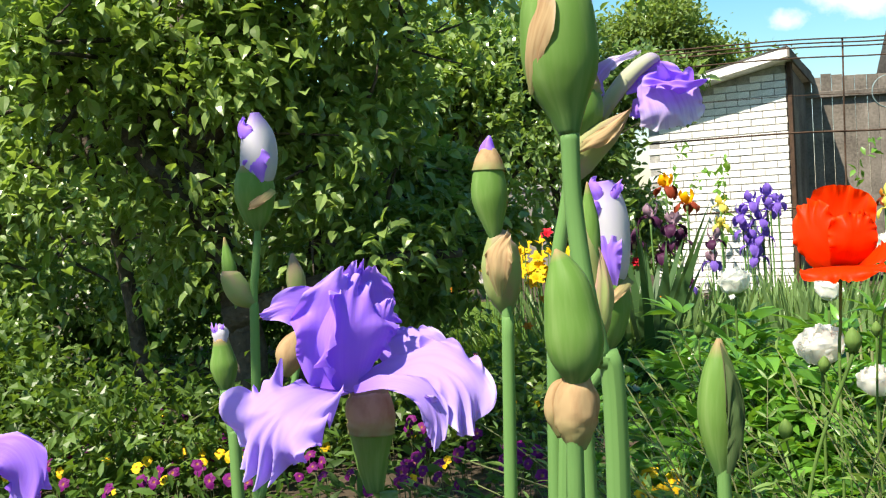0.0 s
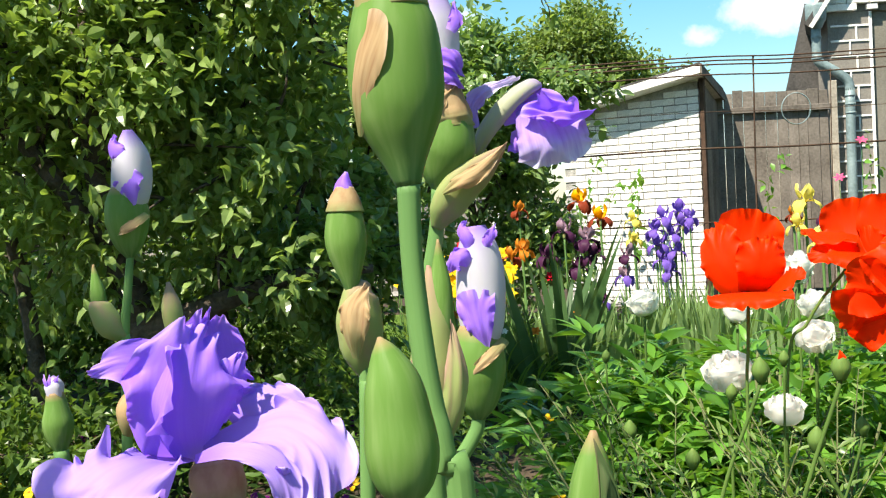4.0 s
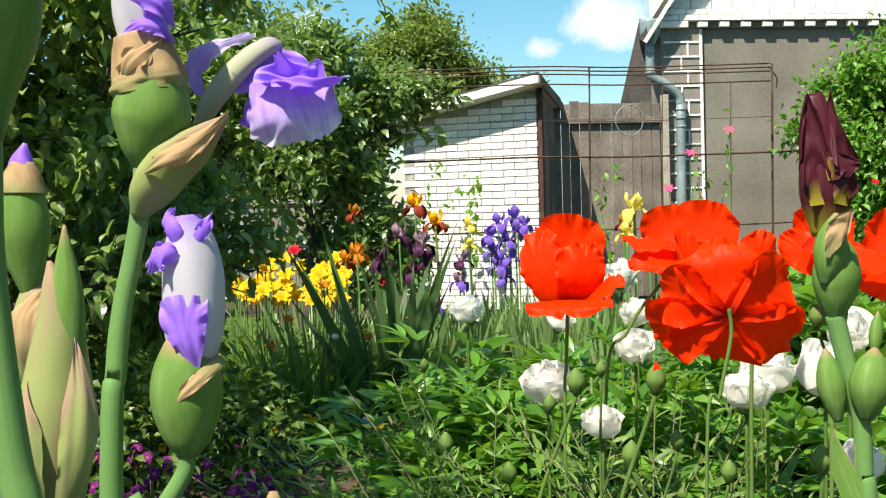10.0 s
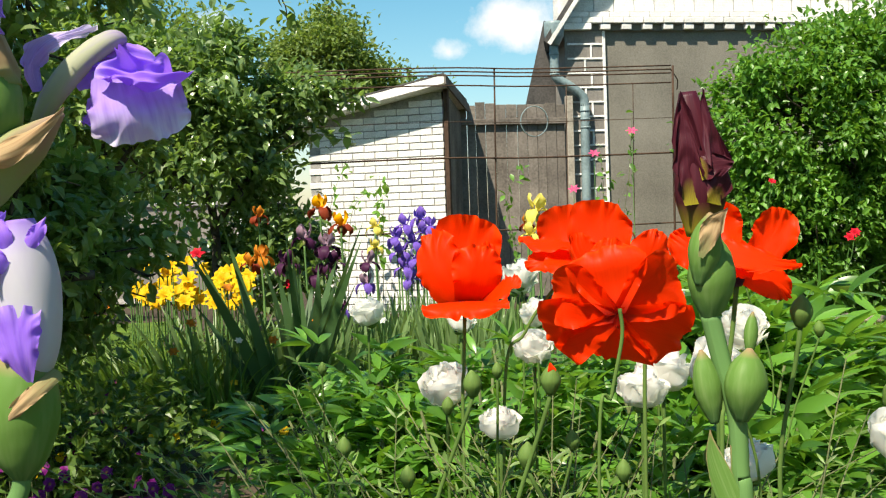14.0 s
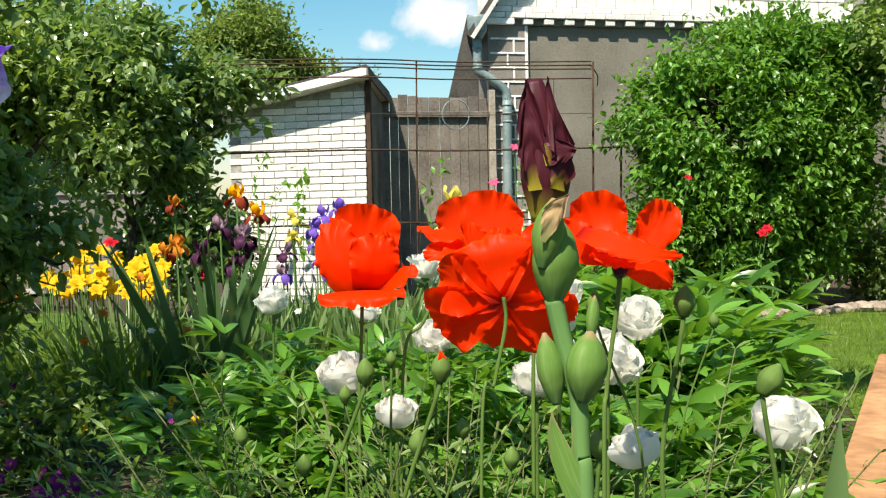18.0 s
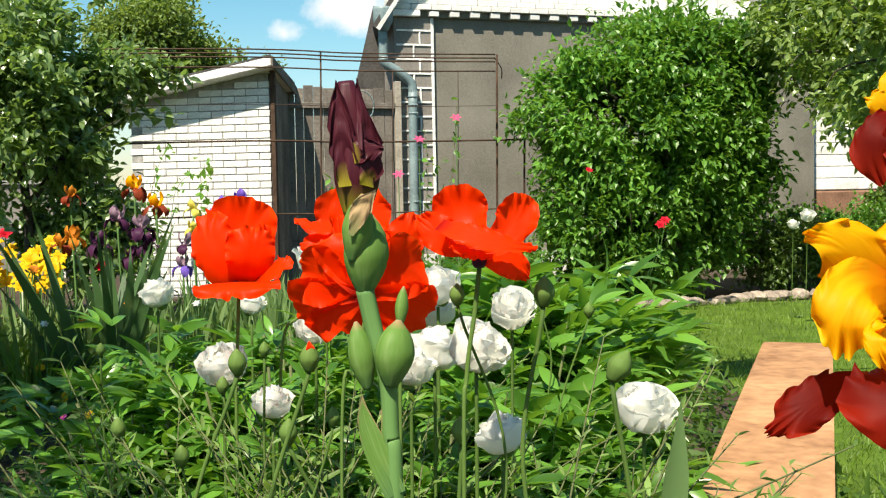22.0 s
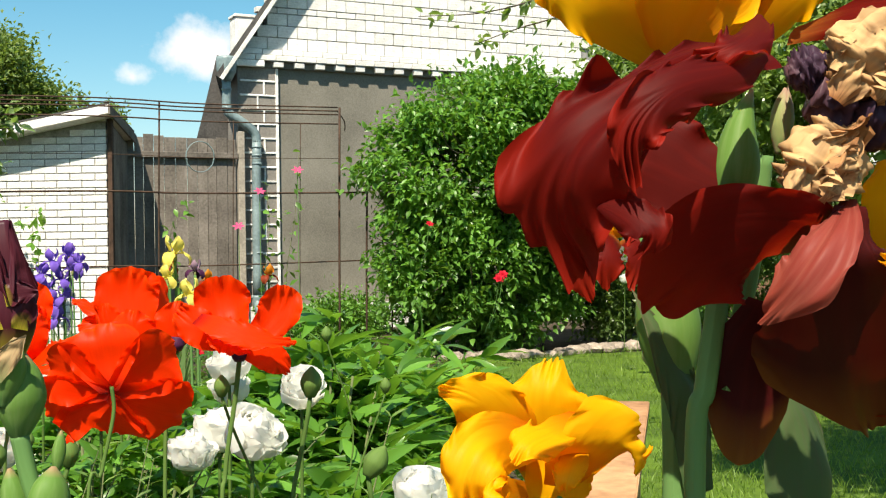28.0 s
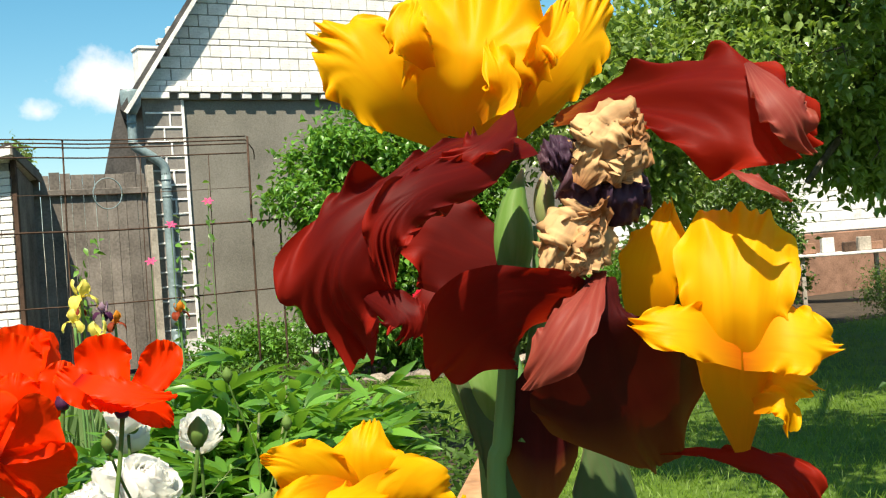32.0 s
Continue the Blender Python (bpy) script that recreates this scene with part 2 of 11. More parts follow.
M_WALL_FAR = mottled("pale_siding", (0.62, 0.60, 0.57), (0.78, 0.76, 0.73), 2, 0.85, 0.2)
M_BANK = mottled("brown_brick_base", (0.16, 0.085, 0.05), (0.27, 0.15, 0.10), 5, 0.9, 0.4)

L_APPLE = leaf_mat("apple_leaf", (0.044, 0.090, 0.022), (0.235, 0.330, 0.095), (0.34, 0.50, 0.06), 0.30, 0.36)
L_ROSE = leaf_mat("rose_leaf", (0.034, 0.100, 0.016), (0.125, 0.285, 0.040), (0.26, 0.50, 0.04), 0.4, 0.34)
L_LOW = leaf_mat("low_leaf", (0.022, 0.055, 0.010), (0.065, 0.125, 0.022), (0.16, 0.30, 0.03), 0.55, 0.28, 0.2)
L_PLUM = leaf_mat("plum_leaf", (0.050, 0.105, 0.030), (0.20, 0.29, 0.105), (0.30, 0.48, 0.07), 0.26, 0.34, 0.7)
L_SHRUB = leaf_mat("shrub_leaf", (0.030, 0.065, 0.013), (0.095, 0.165, 0.028), (0.22, 0.36, 0.03), 0.42, 0.3)
L_PEONY = leaf_mat("peony_leaf", (0.024, 0.082, 0.010), (0.135, 0.310, 0.042), (0.26, 0.52, 0.035), 0.30, 0.32)
L_FAR = leaf_mat("far_leaf", (0.060, 0.105, 0.022), (0.17, 0.25, 0.060), (0.32, 0.45, 0.06), 0.5, 0.36)
L_GRASS = leaf_mat("grass_blade", (0.046, 0.105, 0.008), (0.135, 0.225, 0.018), (0.32, 0.44, 0.03), 0.5, 0.33)
L_IRIS = leaf_mat("iris_blade", (0.075, 0.155, 0.055), (0.19, 0.29, 0.11), (0.34, 0.50, 0.09), 0.42, 0.32)
L_POPPY = leaf_mat("poppy_leaf", (0.075, 0.150, 0.028), (0.19, 0.30, 0.075), (0.32, 0.48, 0.07), 0.5, 0.32)
L_SWORD = leaf_mat("sword_leaf", (0.022, 0.060, 0.020), (0.060, 0.125, 0.040), (0.16, 0.30, 0.06), 0.4, 0.25)
L_LILY = leaf_mat("lily_blade", (0.060, 0.13, 0.02), (0.16, 0.27, 0.035), (0.32, 0.5, 0.05), 0.45, 0.32)


# ---- geometry helpers ----
def mesh_of(name, verts, faces, mat, smooth=False, uvs=None):
    me = bpy.data.meshes.new(name)
    me.from_pydata([tuple(v) for v in verts], [], [tuple(f) for f in faces])
    me.materials.append(mat)
    if smooth:
        me.polygons.foreach_set("use_smooth", [True] * len(me.polygons))
    if uvs is not None:
        layer = me.uv_layers.new(name="UVMap")
        idx = np.zeros(len(me.loops), int)
        me.loops.foreach_get("vertex_index", idx)
        layer.data.foreach_set("uv", np.asarray(uvs, np.float32)[idx].ravel())
    me.update()
    return me


def fast_mesh(name, verts, tris, mat, smooth=False):
    """Many triangles at once, from arrays."""
    me = bpy.data.meshes.new(name)
    verts, tris = np.asarray(verts, np.float32), np.asarray(tris, np.int32)
    me.vertices.add(len(verts))
    me.vertices.foreach_set("co", verts.ravel())
    me.loops.add(tris.size)
    me.loops.foreach_set("vertex_index", tris.ravel())
    me.polygons.add(len(tris))
    me.polygons.foreach_set("loop_start", np.arange(0, tris.size, 3, dtype=np.int32))
    me.polygons.foreach_set("use_smooth", np.full(len(tris), smooth))
    me.materials.append(mat)
    me.update(calc_edges=True)
    return me


def part(name, me, parent=None, label="", m=None):
    """Links a mesh (or a bmesh with a material already in it) as one object, under a thing where one is given."""
    ob = new(name, me)
    if parent is not None:
        ob.parent = parent
    if m is not None:
        ob.matrix_basis = m
    if label:
        tagged(ob, label)
    return ob


def thing(name, label, category, m=None, group="", kind=""):
    ob = new(name)
    ob.empty_display_size = 0.05
    if m is not None:
        ob.matrix_basis = m
    return tagged(ob, label, category, group, kind)


def box_vf(x0, x1, y0, y1, z0, z1):
    v = [(x, y, z) for z in (z0, z1) for y in (y0, y1) for x in (x0, x1)]
    return v, [(0, 2, 3, 1), (4, 5, 7, 6), (0, 1, 5, 4), (2, 6, 7, 3), (0, 4, 6, 2), (1, 3, 7, 5)]


def bevel_box(name, x0, x1, y0, y1, z0, z1, mat, bevel=0.006, jitter=0.0, seg=1):
    bm = bmesh.new()
    v, f = box_vf(x0, x1, y0, y1, z0, z1)
    vs = [bm.verts.new(p) for p in v]
    for q in f:
        bm.faces.new([vs[i] for i in q])
    if bevel:
        bmesh.ops.bevel(bm, geom=bm.edges[:], offset=bevel, segments=seg, affect="EDGES")
    if jitter:
        for q in bm.verts:
            q.co += Vector((random.uniform(-1, 1), random.uniform(-1, 1), random.uniform(-1, 1))) * jitter
    bmesh.ops.recalc_face_normals(bm, faces=bm.faces[:])
    me = bpy.data.meshes.new(name)
    bm.to_mesh(me)
    bm.free()
    me.materials.append(mat)
    return me


def spline(points, n):
    """Points along a smooth curve through the given ones."""
    p = [Vector(q) for q in points]
    p = [p[0] * 2 - p[1]] + p + [p[-1] * 2 - p[-2]]
    out = []
    segs = len(p) - 3
    for k in range(n + 1):
        s = k / n * segs
        i = min(int(s), segs - 1)
        t = s - i
        a, b, c, d = p[i:i + 4]
        out.append(0.5 * ((2 * b) + (c - a) * t + (2 * a - 5 * b + 4 * c - d) * t * t + (3 * b - a - 3 * c + d) * t ** 3))
    return out


def tube_vf(points, radii, sides=8, n=None, cap=True):
    """A tube along a smooth curve, with its radius gliding through the given radii."""
    n = n or 4 * (len(points) - 1)
    path = spline(points, n)
    rad = np.interp(np.linspace(0, 1, n + 1), np.linspace(0, 1, len(radii)), radii)
    verts, faces = [], []
    side = None
    for i, c in enumerate(path):
        t = (path[min(i + 1, n)] - path[max(i - 1, 0)]).normalized()
        if side is None:
            side = t.orthogonal().normalized()
        side = (side - t * side.dot(t)).normalized()
        up = t.cross(side)
        for k in range(sides):
            a = 2 * math.pi * k / sides
            verts.append(c + (side * math.cos(a) + up * math.sin(a)) * float(rad[i]))
    for i in range(n):
        for k in range(sides):
            a, b = i * sides + k, i * sides + (k + 1) % sides
            faces.append((a, b, b + sides, a + sides))
    if cap:
        faces.append(tuple(range(sides - 1, -1, -1)))
        faces.append(tuple(range(n * sides, n * sides + sides)))
    return verts, faces


def tube(name, points, radii, mat, sides=8, n=None):
    v, f = tube_vf(points, radii, sides, n)
    return mesh_of(name, v, f, mat, True)


def leaves_arrays(pos, direction, length, width, fold=0.25, droop=0.25, rng=None):
    """Folded pointed leaves of four triangles: arrays of places, directions, lengths and widths."""
    n = len(pos)
    d = direction / np.linalg.norm(direction, axis=1, keepdims=True)
    ref = rng.normal(size=(n, 3))
    ref[:, 2] = np.abs(ref[:, 2]) + 0.8
    s = np.cross(d, ref)
    s /= np.linalg.norm(s, axis=1, keepdims=True) + 1e-9
    u = np.cross(s, d)
    L, W = length[:, None], width[:, None]
    base = pos
    mid = pos + d * L * 0.5 + u * L * 0.04
    left = pos + d * L * 0.42 + s * W * 0.5 + u * W * fold
    right = pos + d * L * 0.42 - s * W * 0.5 + u * W * fold
    tip = pos + d * L * 0.98 - u * L * droop * 0.4
    verts = np.stack([base, left, mid, right, tip], 1).reshape(-1, 3)
    o = (np.arange(n) * 5)[:, None, None]
    tris = (np.array([[0, 2, 1], [0, 3, 2], [1, 2, 4], [2, 3, 4]])[None] + o).reshape(-1, 3)
    return verts, tris


def crown_arrays(rng, centre, radii, leaves, size, clumps=60, clump_r=0.28, shell=0.55, cut=None, hang=0.25, soft=0):
    """Leaves gathered in clumps inside an uneven ellipsoid, with gaps between them."""
    c, r = np.array(centre, float), np.array(radii, float)
    dirs = rng.normal(size=(clumps, 3))
    dirs /= np.linalg.norm(dirs, axis=1, keepdims=True)
    k = shell + (1 - shell) * rng.random(clumps) ** 0.6
    k *= 0.86 + 0.28 * rng.random(clumps)
    cc = c + dirs * k[:, None] * r
    which = rng.integers(0, clumps, leaves)
    cr = clump_r * (0.6 + 0.8 * rng.random(clumps))
    off = rng.normal(size=(leaves, 3)) * 0.5
    pos = cc[which] + off * cr[which][:, None]
    if cut is not None:
        pos = pos[cut(pos)]
        off = off[:len(pos)]
    n = len(pos)
    d = rng.normal(size=(n, 3)) + 0.7 * (pos - c) / r
    d[:, 2] -= hang
    ln = size * (0.65 + 0.7 * rng.random(n))
    if soft:
        return lance_arrays(rng, pos, d, ln, ln * (0.50 + 0.12 * rng.random(n)), 0.5, soft, 0.85, 0.2)
    return leaves_arrays(pos, d, ln, ln * (0.5 + 0.15 * rng.random(n)), rng=rng)


def stack_arrays(sets):
    vs, ts, o = [], [], 0
    for v, t in sets:
        vs.append(v)
        ts.append(t + o)
        o += len(v)
    return np.concatenate(vs), np.concatenate(ts)


def blade_arrays(rng, foot, top_dir, length, width, bend, segs=5):
    """Tapering blades with a bend, many at once (grass, iris and lily leaves)."""
    n = len(foot)
    az = np.arctan2(top_dir[:, 1], top_dir[:, 0])
    side = np.stack([-np.sin(az), np.cos(az), 0 * az], 1)
    turn = rng.random(n) * 6.3
    flat = np.stack([np.cos(turn), np.sin(turn), 0 * turn], 1)
    side = 0.5 * side + 0.5 * flat
    side /= np.linalg.norm(side, axis=1, keepdims=True) + 1e-9
    out = np.stack([np.cos(az), np.sin(az), 0 * az], 1)
    lean = np.hypot(top_dir[:, 0], top_dir[:, 1])
    rows = []
    for k in range(segs + 1):
        t = k / segs
        w = width * (1 - t ** 2.2) * (0.75 + 0.5 * t * (1 - t) * 2)
        p = foot + out * (length * (lean * t + bend * t ** 2.5))[:, None]
        p = p + np.array([0, 0, 1.0]) * (length * (t - 0.45 * bend * t ** 3))[:, None]
        rows += [p - side * w[:, None] / 2, p + side * w[:, None] / 2]
    verts = np.stack(rows, 1).reshape(-1, 3)
    m = 2 * (segs + 1)
    tri = []
    for k in range(segs):
        a = 2 * k
        tri += [[a, a + 1, a + 3], [a, a + 3, a + 2]]
    tris = (np.array(tri)[None] + (np.arange(n) * m)[:, None, None]).reshape(-1, 3)
    return verts, tris


def lance_arrays(rng, pos, direction, length, width, curve=0.3, segs=5, power=0.8, fold=0.12):
    """Lance-shaped leaflets with a folded midrib, many at once."""
    n = len(pos)
    d = direction / (np.linalg.norm(direction, axis=1, keepdims=True) + 1e-9)
    ref = np.tile([0, 0, 1.0], (n, 1)) + 0.45 * rng.normal(size=(n, 3))
    s = np.cross(d, ref)
    s /= np.linalg.norm(s, axis=1, keepdims=True) + 1e-9
    u = np.cross(s, d)
    rows = []
    for k in range(segs + 1):
        t = k / segs
        w = width * (math.sin(math.pi * min(1, t ** power * 0.97 + 0.03)) + 0.02)
        p = pos + d * (length * t)[:, None] + u * (length * curve * (0.35 * t - 0.75 * t * t))[:, None]
        rows += [p - s * w[:, None] / 2 + u * (w * fold)[:, None], p, p + s * w[:, None] / 2 + u * (w * fold)[:, None]]
    verts = np.stack(rows, 1).reshape(-1, 3)
    m = 3 * (segs + 1)
    tri = []
    for k in range(segs):
        a = 3 * k
        tri += [[a, a + 1, a + 4], [a, a + 4, a + 3], [a + 1, a + 2, a + 5], [a + 1, a + 5, a + 4]]
    tris = (np.array(tri)[None] + (np.arange(n) * m)[:, None, None]).reshape(-1, 3)
    return verts, tris


# ---- ground ----
def ground_height(x, y):
    return 0.03 * noise.noise(Vector((x * 0.5, y * 0.5, 3.1))) + 0.012 * noise.noise(Vector((x * 2.1, y * 2.1, 7.7)))


gv, gf = [], []
xs = np.concatenate([[-300, -120, -50, -20], np.linspace(-10, 18, 71), [30, 60, 130, 300]])
ys = np.concatenate([[-300, -100, -30, -8], np.linspace(-3, 22, 64), [34, 70, 150, 400]])
for y in ys:
    for x in xs:
        gv.append((x, y, ground_height(x, y) - 0.03))
W = len(xs)
for j in range(len(ys) - 1):
    for i in range(W - 1):
        a = j * W + i
        gf.append((a, a + 1, a + W + 1, a + W))
ground = tagged(part("ground", mesh_of("ground", gv, gf, M_SOIL, True)), "dark garden soil of the flower beds", "ground", kind="structure")


def lawn_edge(y):
    """The lawn's border with the flower bed."""
    return 1.6 + 0.36 * max(y, 0.3) + 0.15 * math.sin(y * 1.3)


def sheet(name, corner_fn, nu, nv, mat, lift):
    v, f = [], []
    for j in range(nv + 1):
        for i in range(nu + 1):
            x, y = corner_fn(i / nu, j / nv)
            v.append((x, y, ground_height(x, y) - 0.03 + lift))
    for j in range(nv):
        for i in range(nu):
            a = j * (nu + 1) + i
            f.append((a, a + 1, a + nu + 2, a + nu + 1))
    return mesh_of(name, v, f, mat, True)


def lawn_pt(u, v):
    y = -8.0 + v * 17.2
    x0 = lawn_edge(y)
    far = 9.15 + 0.1 * math.sin(u * 19)
    y = min(y, far)
    return x0 + u * (16 - x0), y


lawn = tagged(part("lawn", sheet("lawn", lawn_pt, 60, 80, M_TURF, 0.012)), "short sunlit green lawn beside the flower bed", "lawn", kind="structure")
tagged(part("garden_path", sheet("garden_path", lambda u, v: (-9 + 8.5 * u, 15.6 + 0.9 * v + 0.2 * u), 30, 4, M_PATH, 0.04)),
                  "pale gravel path behind the fruit trees", "path", kind="structure")
boundary = thing("garden_wall", "low grey plastered wall behind the gravel path", "wall", pose(-7.5, 17.2, 0))
part("wall_panel", bevel_box("wall_panel", 0, 8.6, 0, 0.16, -0.1, 1.28, M_QUOIN, 0.01), boundary)
part("coping", bevel_box("coping", -0.03, 8.63, -0.04, 0.20, 1.28, 1.34, M_MORTAR, 0.01), boundary)
for x in (0.4, 2.9, 5.4, 7.9):
    part("post", bevel_box("wall_post", x, x + 0.11, -0.10, -0.002, -0.1, 1.42, M_WHITEWASH, 0.008), boundary, "whitewashed post")
tagged(part("lawn_patch", sheet("lawn_patch", lambda u, v: (-5 + 4.6 * u, 9.6 + 3.4 * v), 30, 20, M_TURF, 0.006)),
               "green lawn under the fruit trees", "lawn", kind="structure")


# ---- house ----
HX0, HX1, HY = 4.30, 10.4, 13.6      # left and right corner, front wall
EAVE = 3.36
house = thing("house", "house with grey plastered wall and white brick gable", "house", pose(HX0, HY, 0))
HW = HX1 - HX0
APEX = HW / 2 * 1.46


SKEW = 1.95      # the side walls run along the plot, not square to the front


def skewed(name, x0, x1, y0, y1, z0, z1, mat):
    v, f = box_vf(x0, x1, y0, y1, z0, z1)
    v = [(x + SKEW * max(0, y) / 6.0, y, z) for x, y, z in v]
    return mesh_of(name, v, f, mat)


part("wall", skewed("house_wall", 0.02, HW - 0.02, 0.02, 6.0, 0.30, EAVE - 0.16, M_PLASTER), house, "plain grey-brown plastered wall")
part("plinth", skewed("plinth", -0.02, HW + 0.02, -0.05, 6.0, -0.1, 0.30, M_SOCLE), house, "whitewashed concrete plinth")
v, f = [(0.04, 0.03, EAVE - 0.16), (HW - 0.04, 0.03, EAVE - 0.16), (HW / 2, 0.03, EAVE + APEX), (0.04, 0.25, EAVE - 0.16), (HW - 0.04, 0.25, EAVE - 0.16), (HW / 2, 0.25, EAVE + APEX)], \
    [(0, 1, 2), (5, 4, 3), (0, 3, 4, 1), (1, 4, 5, 2), (2, 5, 3, 0)]
part("gable_core", mesh_of("gable_core", v, f, M_MORTAR), house, "grey mortar behind the gable bricks")

# quoin: plastered blocks divided by raised whitewashed joints
part("quoin", bevel_box("quoin", 0.0, 0.50, -0.012, 0.4, 0.30, EAVE - 0.17, M_QUOIN, 0.004), house, "grey plastered corner with white painted joints")
part("joint", bevel_box("joint_upright", 0.475, 0.51, -0.03, 0.0, 0.30, EAVE - 0.17, M_WHITEWASH, 0.004, 0.0015), house)
ROWS = 16
for k in range(ROWS):
    z = 0.42 + k * 0.174
    part("joint", bevel_box("joint_level", 0.03, 0.475, -0.027, -0.005, z - 0.011, z + 0.011, M_WHITEWASH, 0.004, 0.002), house)
    x = 0.25 if k % 2 else 0.33
    if z + 0.17 < EAVE - 0.17:
        part("joint", bevel_box("joint_short", x - 0.011, x + 0.011, -0.027, -0.005, z + 0.011, z + 0.163, M_WHITEWASH, 0.004, 0.002), house)

# roof of the house
RO = 0.24
for side in (-1, 1):
    cx = HW / 2
    foot = (-RO if side < 0 else HW + RO)
    zf = EAVE - RO * 1.46 - 0.02
    zt = EAVE + APEX
    n = Vector((-1.46 * -side * -1, 0, 1)).normalized()
    n = Vector((side * 1.46, 0, 1)).normalized()
    th = 0.07
    pts = []
    for (x, z) in ((foot, zf), (cx, zt)):
        for y in (-0.22, 6.2):
            pts += [Vector((x + SKEW * max(0, y) / 6.0, y, z)) + n * 0.03, Vector((x + SKEW * max(0, y) / 6.0, y, z)) + n * (0.03 + th)]
    fcs = [(0, 2, 6, 4), (1, 5, 7, 3), (0, 4, 5, 1), (2, 3, 7, 6), (0, 1, 3, 2), (4, 6, 7, 5)]
    part("roof_slope", mesh_of("roof_slope", pts, fcs, M_SLATE), house, "dark roofing sheets")
    bd = [Vector((foot, -0.245, zf)) + n * 0.0, Vector((cx, -0.245, zt)), Vector((cx, -0.245, zt)) + n * 0.045, Vector((foot, -0.245, zf)) + n * 0.045]
    bd += [p + Vector((0, 0.024, 0)) for p in bd]
    part("verge_board", mesh_of("verge_board", bd, [(0, 1, 2, 3), (7, 6, 5, 4), (0, 4, 5, 1), (1, 5, 6, 2), (2, 6, 7, 3), (3, 7, 4, 0)], M_ROOF_EDGE), house, "narrow grey-white verge board")
sr = [(-0.46, 0.5, 2.0), (0.1, 0.5, 2.0), (0.1, 0.5, 3.36), (-0.10, 0.5, 3.40)]
sr += [(x + 0.32, y + 1.2, z) for x, y, z in sr]
part("side_roof", mesh_of("side_roof", sr, [(0, 1, 2, 3), (7, 6, 5, 4), (0, 4, 5, 1), (1, 5, 6, 2), (2, 6, 7, 3), (3, 7, 4, 0)], M_SLATE), house, "dark steep side roof behind the fence")
chim = part("chimney", bevel_box("chimney", 1.27, 1.58, 4.3, 4.62, 3.3, 4.66, M_WHITE_BRICK, 0.01), house, "small white brick chimney")
part("chimney_cap", bevel_box("chimney_cap", 1.25, 1.60, 4.28, 4.64, 4.66, 4.71, M_WHITE_BRICK, 0.01), chim)
# rain pipe
zp = mesh_of("p", *tube_vf([(-0.16, -0.10, 3.02), (-0.16, -0.10, 2.80), (-0.16, -0.10, 2.66)], [0.055, 0.055, 0.055], 14, 6), M_ZINC, True)
pipe = thing("rain_pipe", "blue-grey zinc rain pipe with hopper on the house corner", "rain pipe", pose(HX0, HY, 0))
part("hopper", tube("hopper", [(-0.16, -0.12, 3.28), (-0.16, -0.12, 3.16), (-0.16, -0.12, 3.10), (-0.16, -0.12, 3.0)], [0.12, 0.12, 0.115, 0.06], M_ZINC, 16, 12), pipe)
part("pipe_length", zp, pipe)
part("elbow", tube("pipe_elbow", [(-0.16, -0.10, 2.70), (-0.14, -0.10, 2.62), (0.0, -0.11, 2.53), (0.14, -0.11, 2.43), (0.19, -0.11, 2.36), (0.20, -0.11, 2.28)], [0.056] * 6, M_ZINC, 14, 20), pipe)
part("pipe_length", tube("pipe_long", [(0.20, -0.11, 2.30), (0.19, -0.11, 1.5), (0.185, -0.11, 0.42)], [0.056, 0.056, 0.056], M_ZINC, 14, 8), pipe)
for z in (2.22, 2.12, 2.02, 0.95):
    part("pipe_ring", tube("pipe_ring", [(0.20, -0.11, z + 0.012), (0.20, -0.11, z - 0.012)], [0.062, 0.062], M_ZINC, 14, 2), pipe)
part("pipe_shoe", tube("pipe_shoe", [(0.185, -0.11, 0.44), (0.185, -0.12, 0.34), (0.185, -0.25, 0.24)], [0.06, 0.06, 0.058], M_ZINC, 14, 8), pipe)
for z in (2.66, 2.90):
    part("pipe_ring", tube("pipe_ring", [(-0.16, -0.10, z + 0.012), (-0.16, -0.10, z - 0.012)], [0.062, 0.062], M_ZINC, 14, 2), pipe)

# ---- shed ----
SHED_M = pose(2.505, 12.2, 0, 0, 0, -28.3)    # local x runs along the front wall, to the left of the corner it is negative
shed = thing("shed", "small white brick shed with sloping roof", "shed", SHED_M)
SW, SD = 1.56, 1.33
LEAN = 0.168      # how far the side wall runs inwards, towards the fence


def shed_top(x):
    return 2.36 + 0.19 * x


sv = []
for y in (0.012, SD):
    for x in (-SW + 0.012, -0.012):
        sv += [(x - LEAN * y, y, -0.1), (x - LEAN * y, y, shed_top(x) - (0.09 if y > 0.5 else 0))]
part("wall_core", mesh_of("shed_core", sv, [(0, 2, 3, 1), (4, 5, 7, 6), (0, 1, 5, 4), (2, 6, 7, 3), (1, 3, 7, 5)], M_MORTAR), shed, "grey mortar joints")
rv = []
for (x, y) in ((-SW - 0.10, -0.26), (0.10, -0.26), (0.10, SD + 0.1), (-SW - 0.10, SD + 0.1)):
    rv.append((x - LEAN * max(y, 0), y, shed_top(x) + 0.01 - (0.12 if y > 0.5 else 0)))
rv += [(x, y, z + 0.085) for x, y, z in rv]
part("roof", mesh_of("shed_roof", rv, [(0, 3, 2, 1), (4, 5, 6, 7), (0, 1, 5, 4), (1, 2, 6, 5), (2, 3, 7, 6), (3, 0, 4, 7)], M_ROOF_EDGE), shed, "white painted sloping roof slab")
rv2 = [(x * 1.01, y * 1.005, z + 0.004) for x, y, z in rv[4:]]
rv2 += [(x, y, z + 0.018) for x, y, z in rv2]
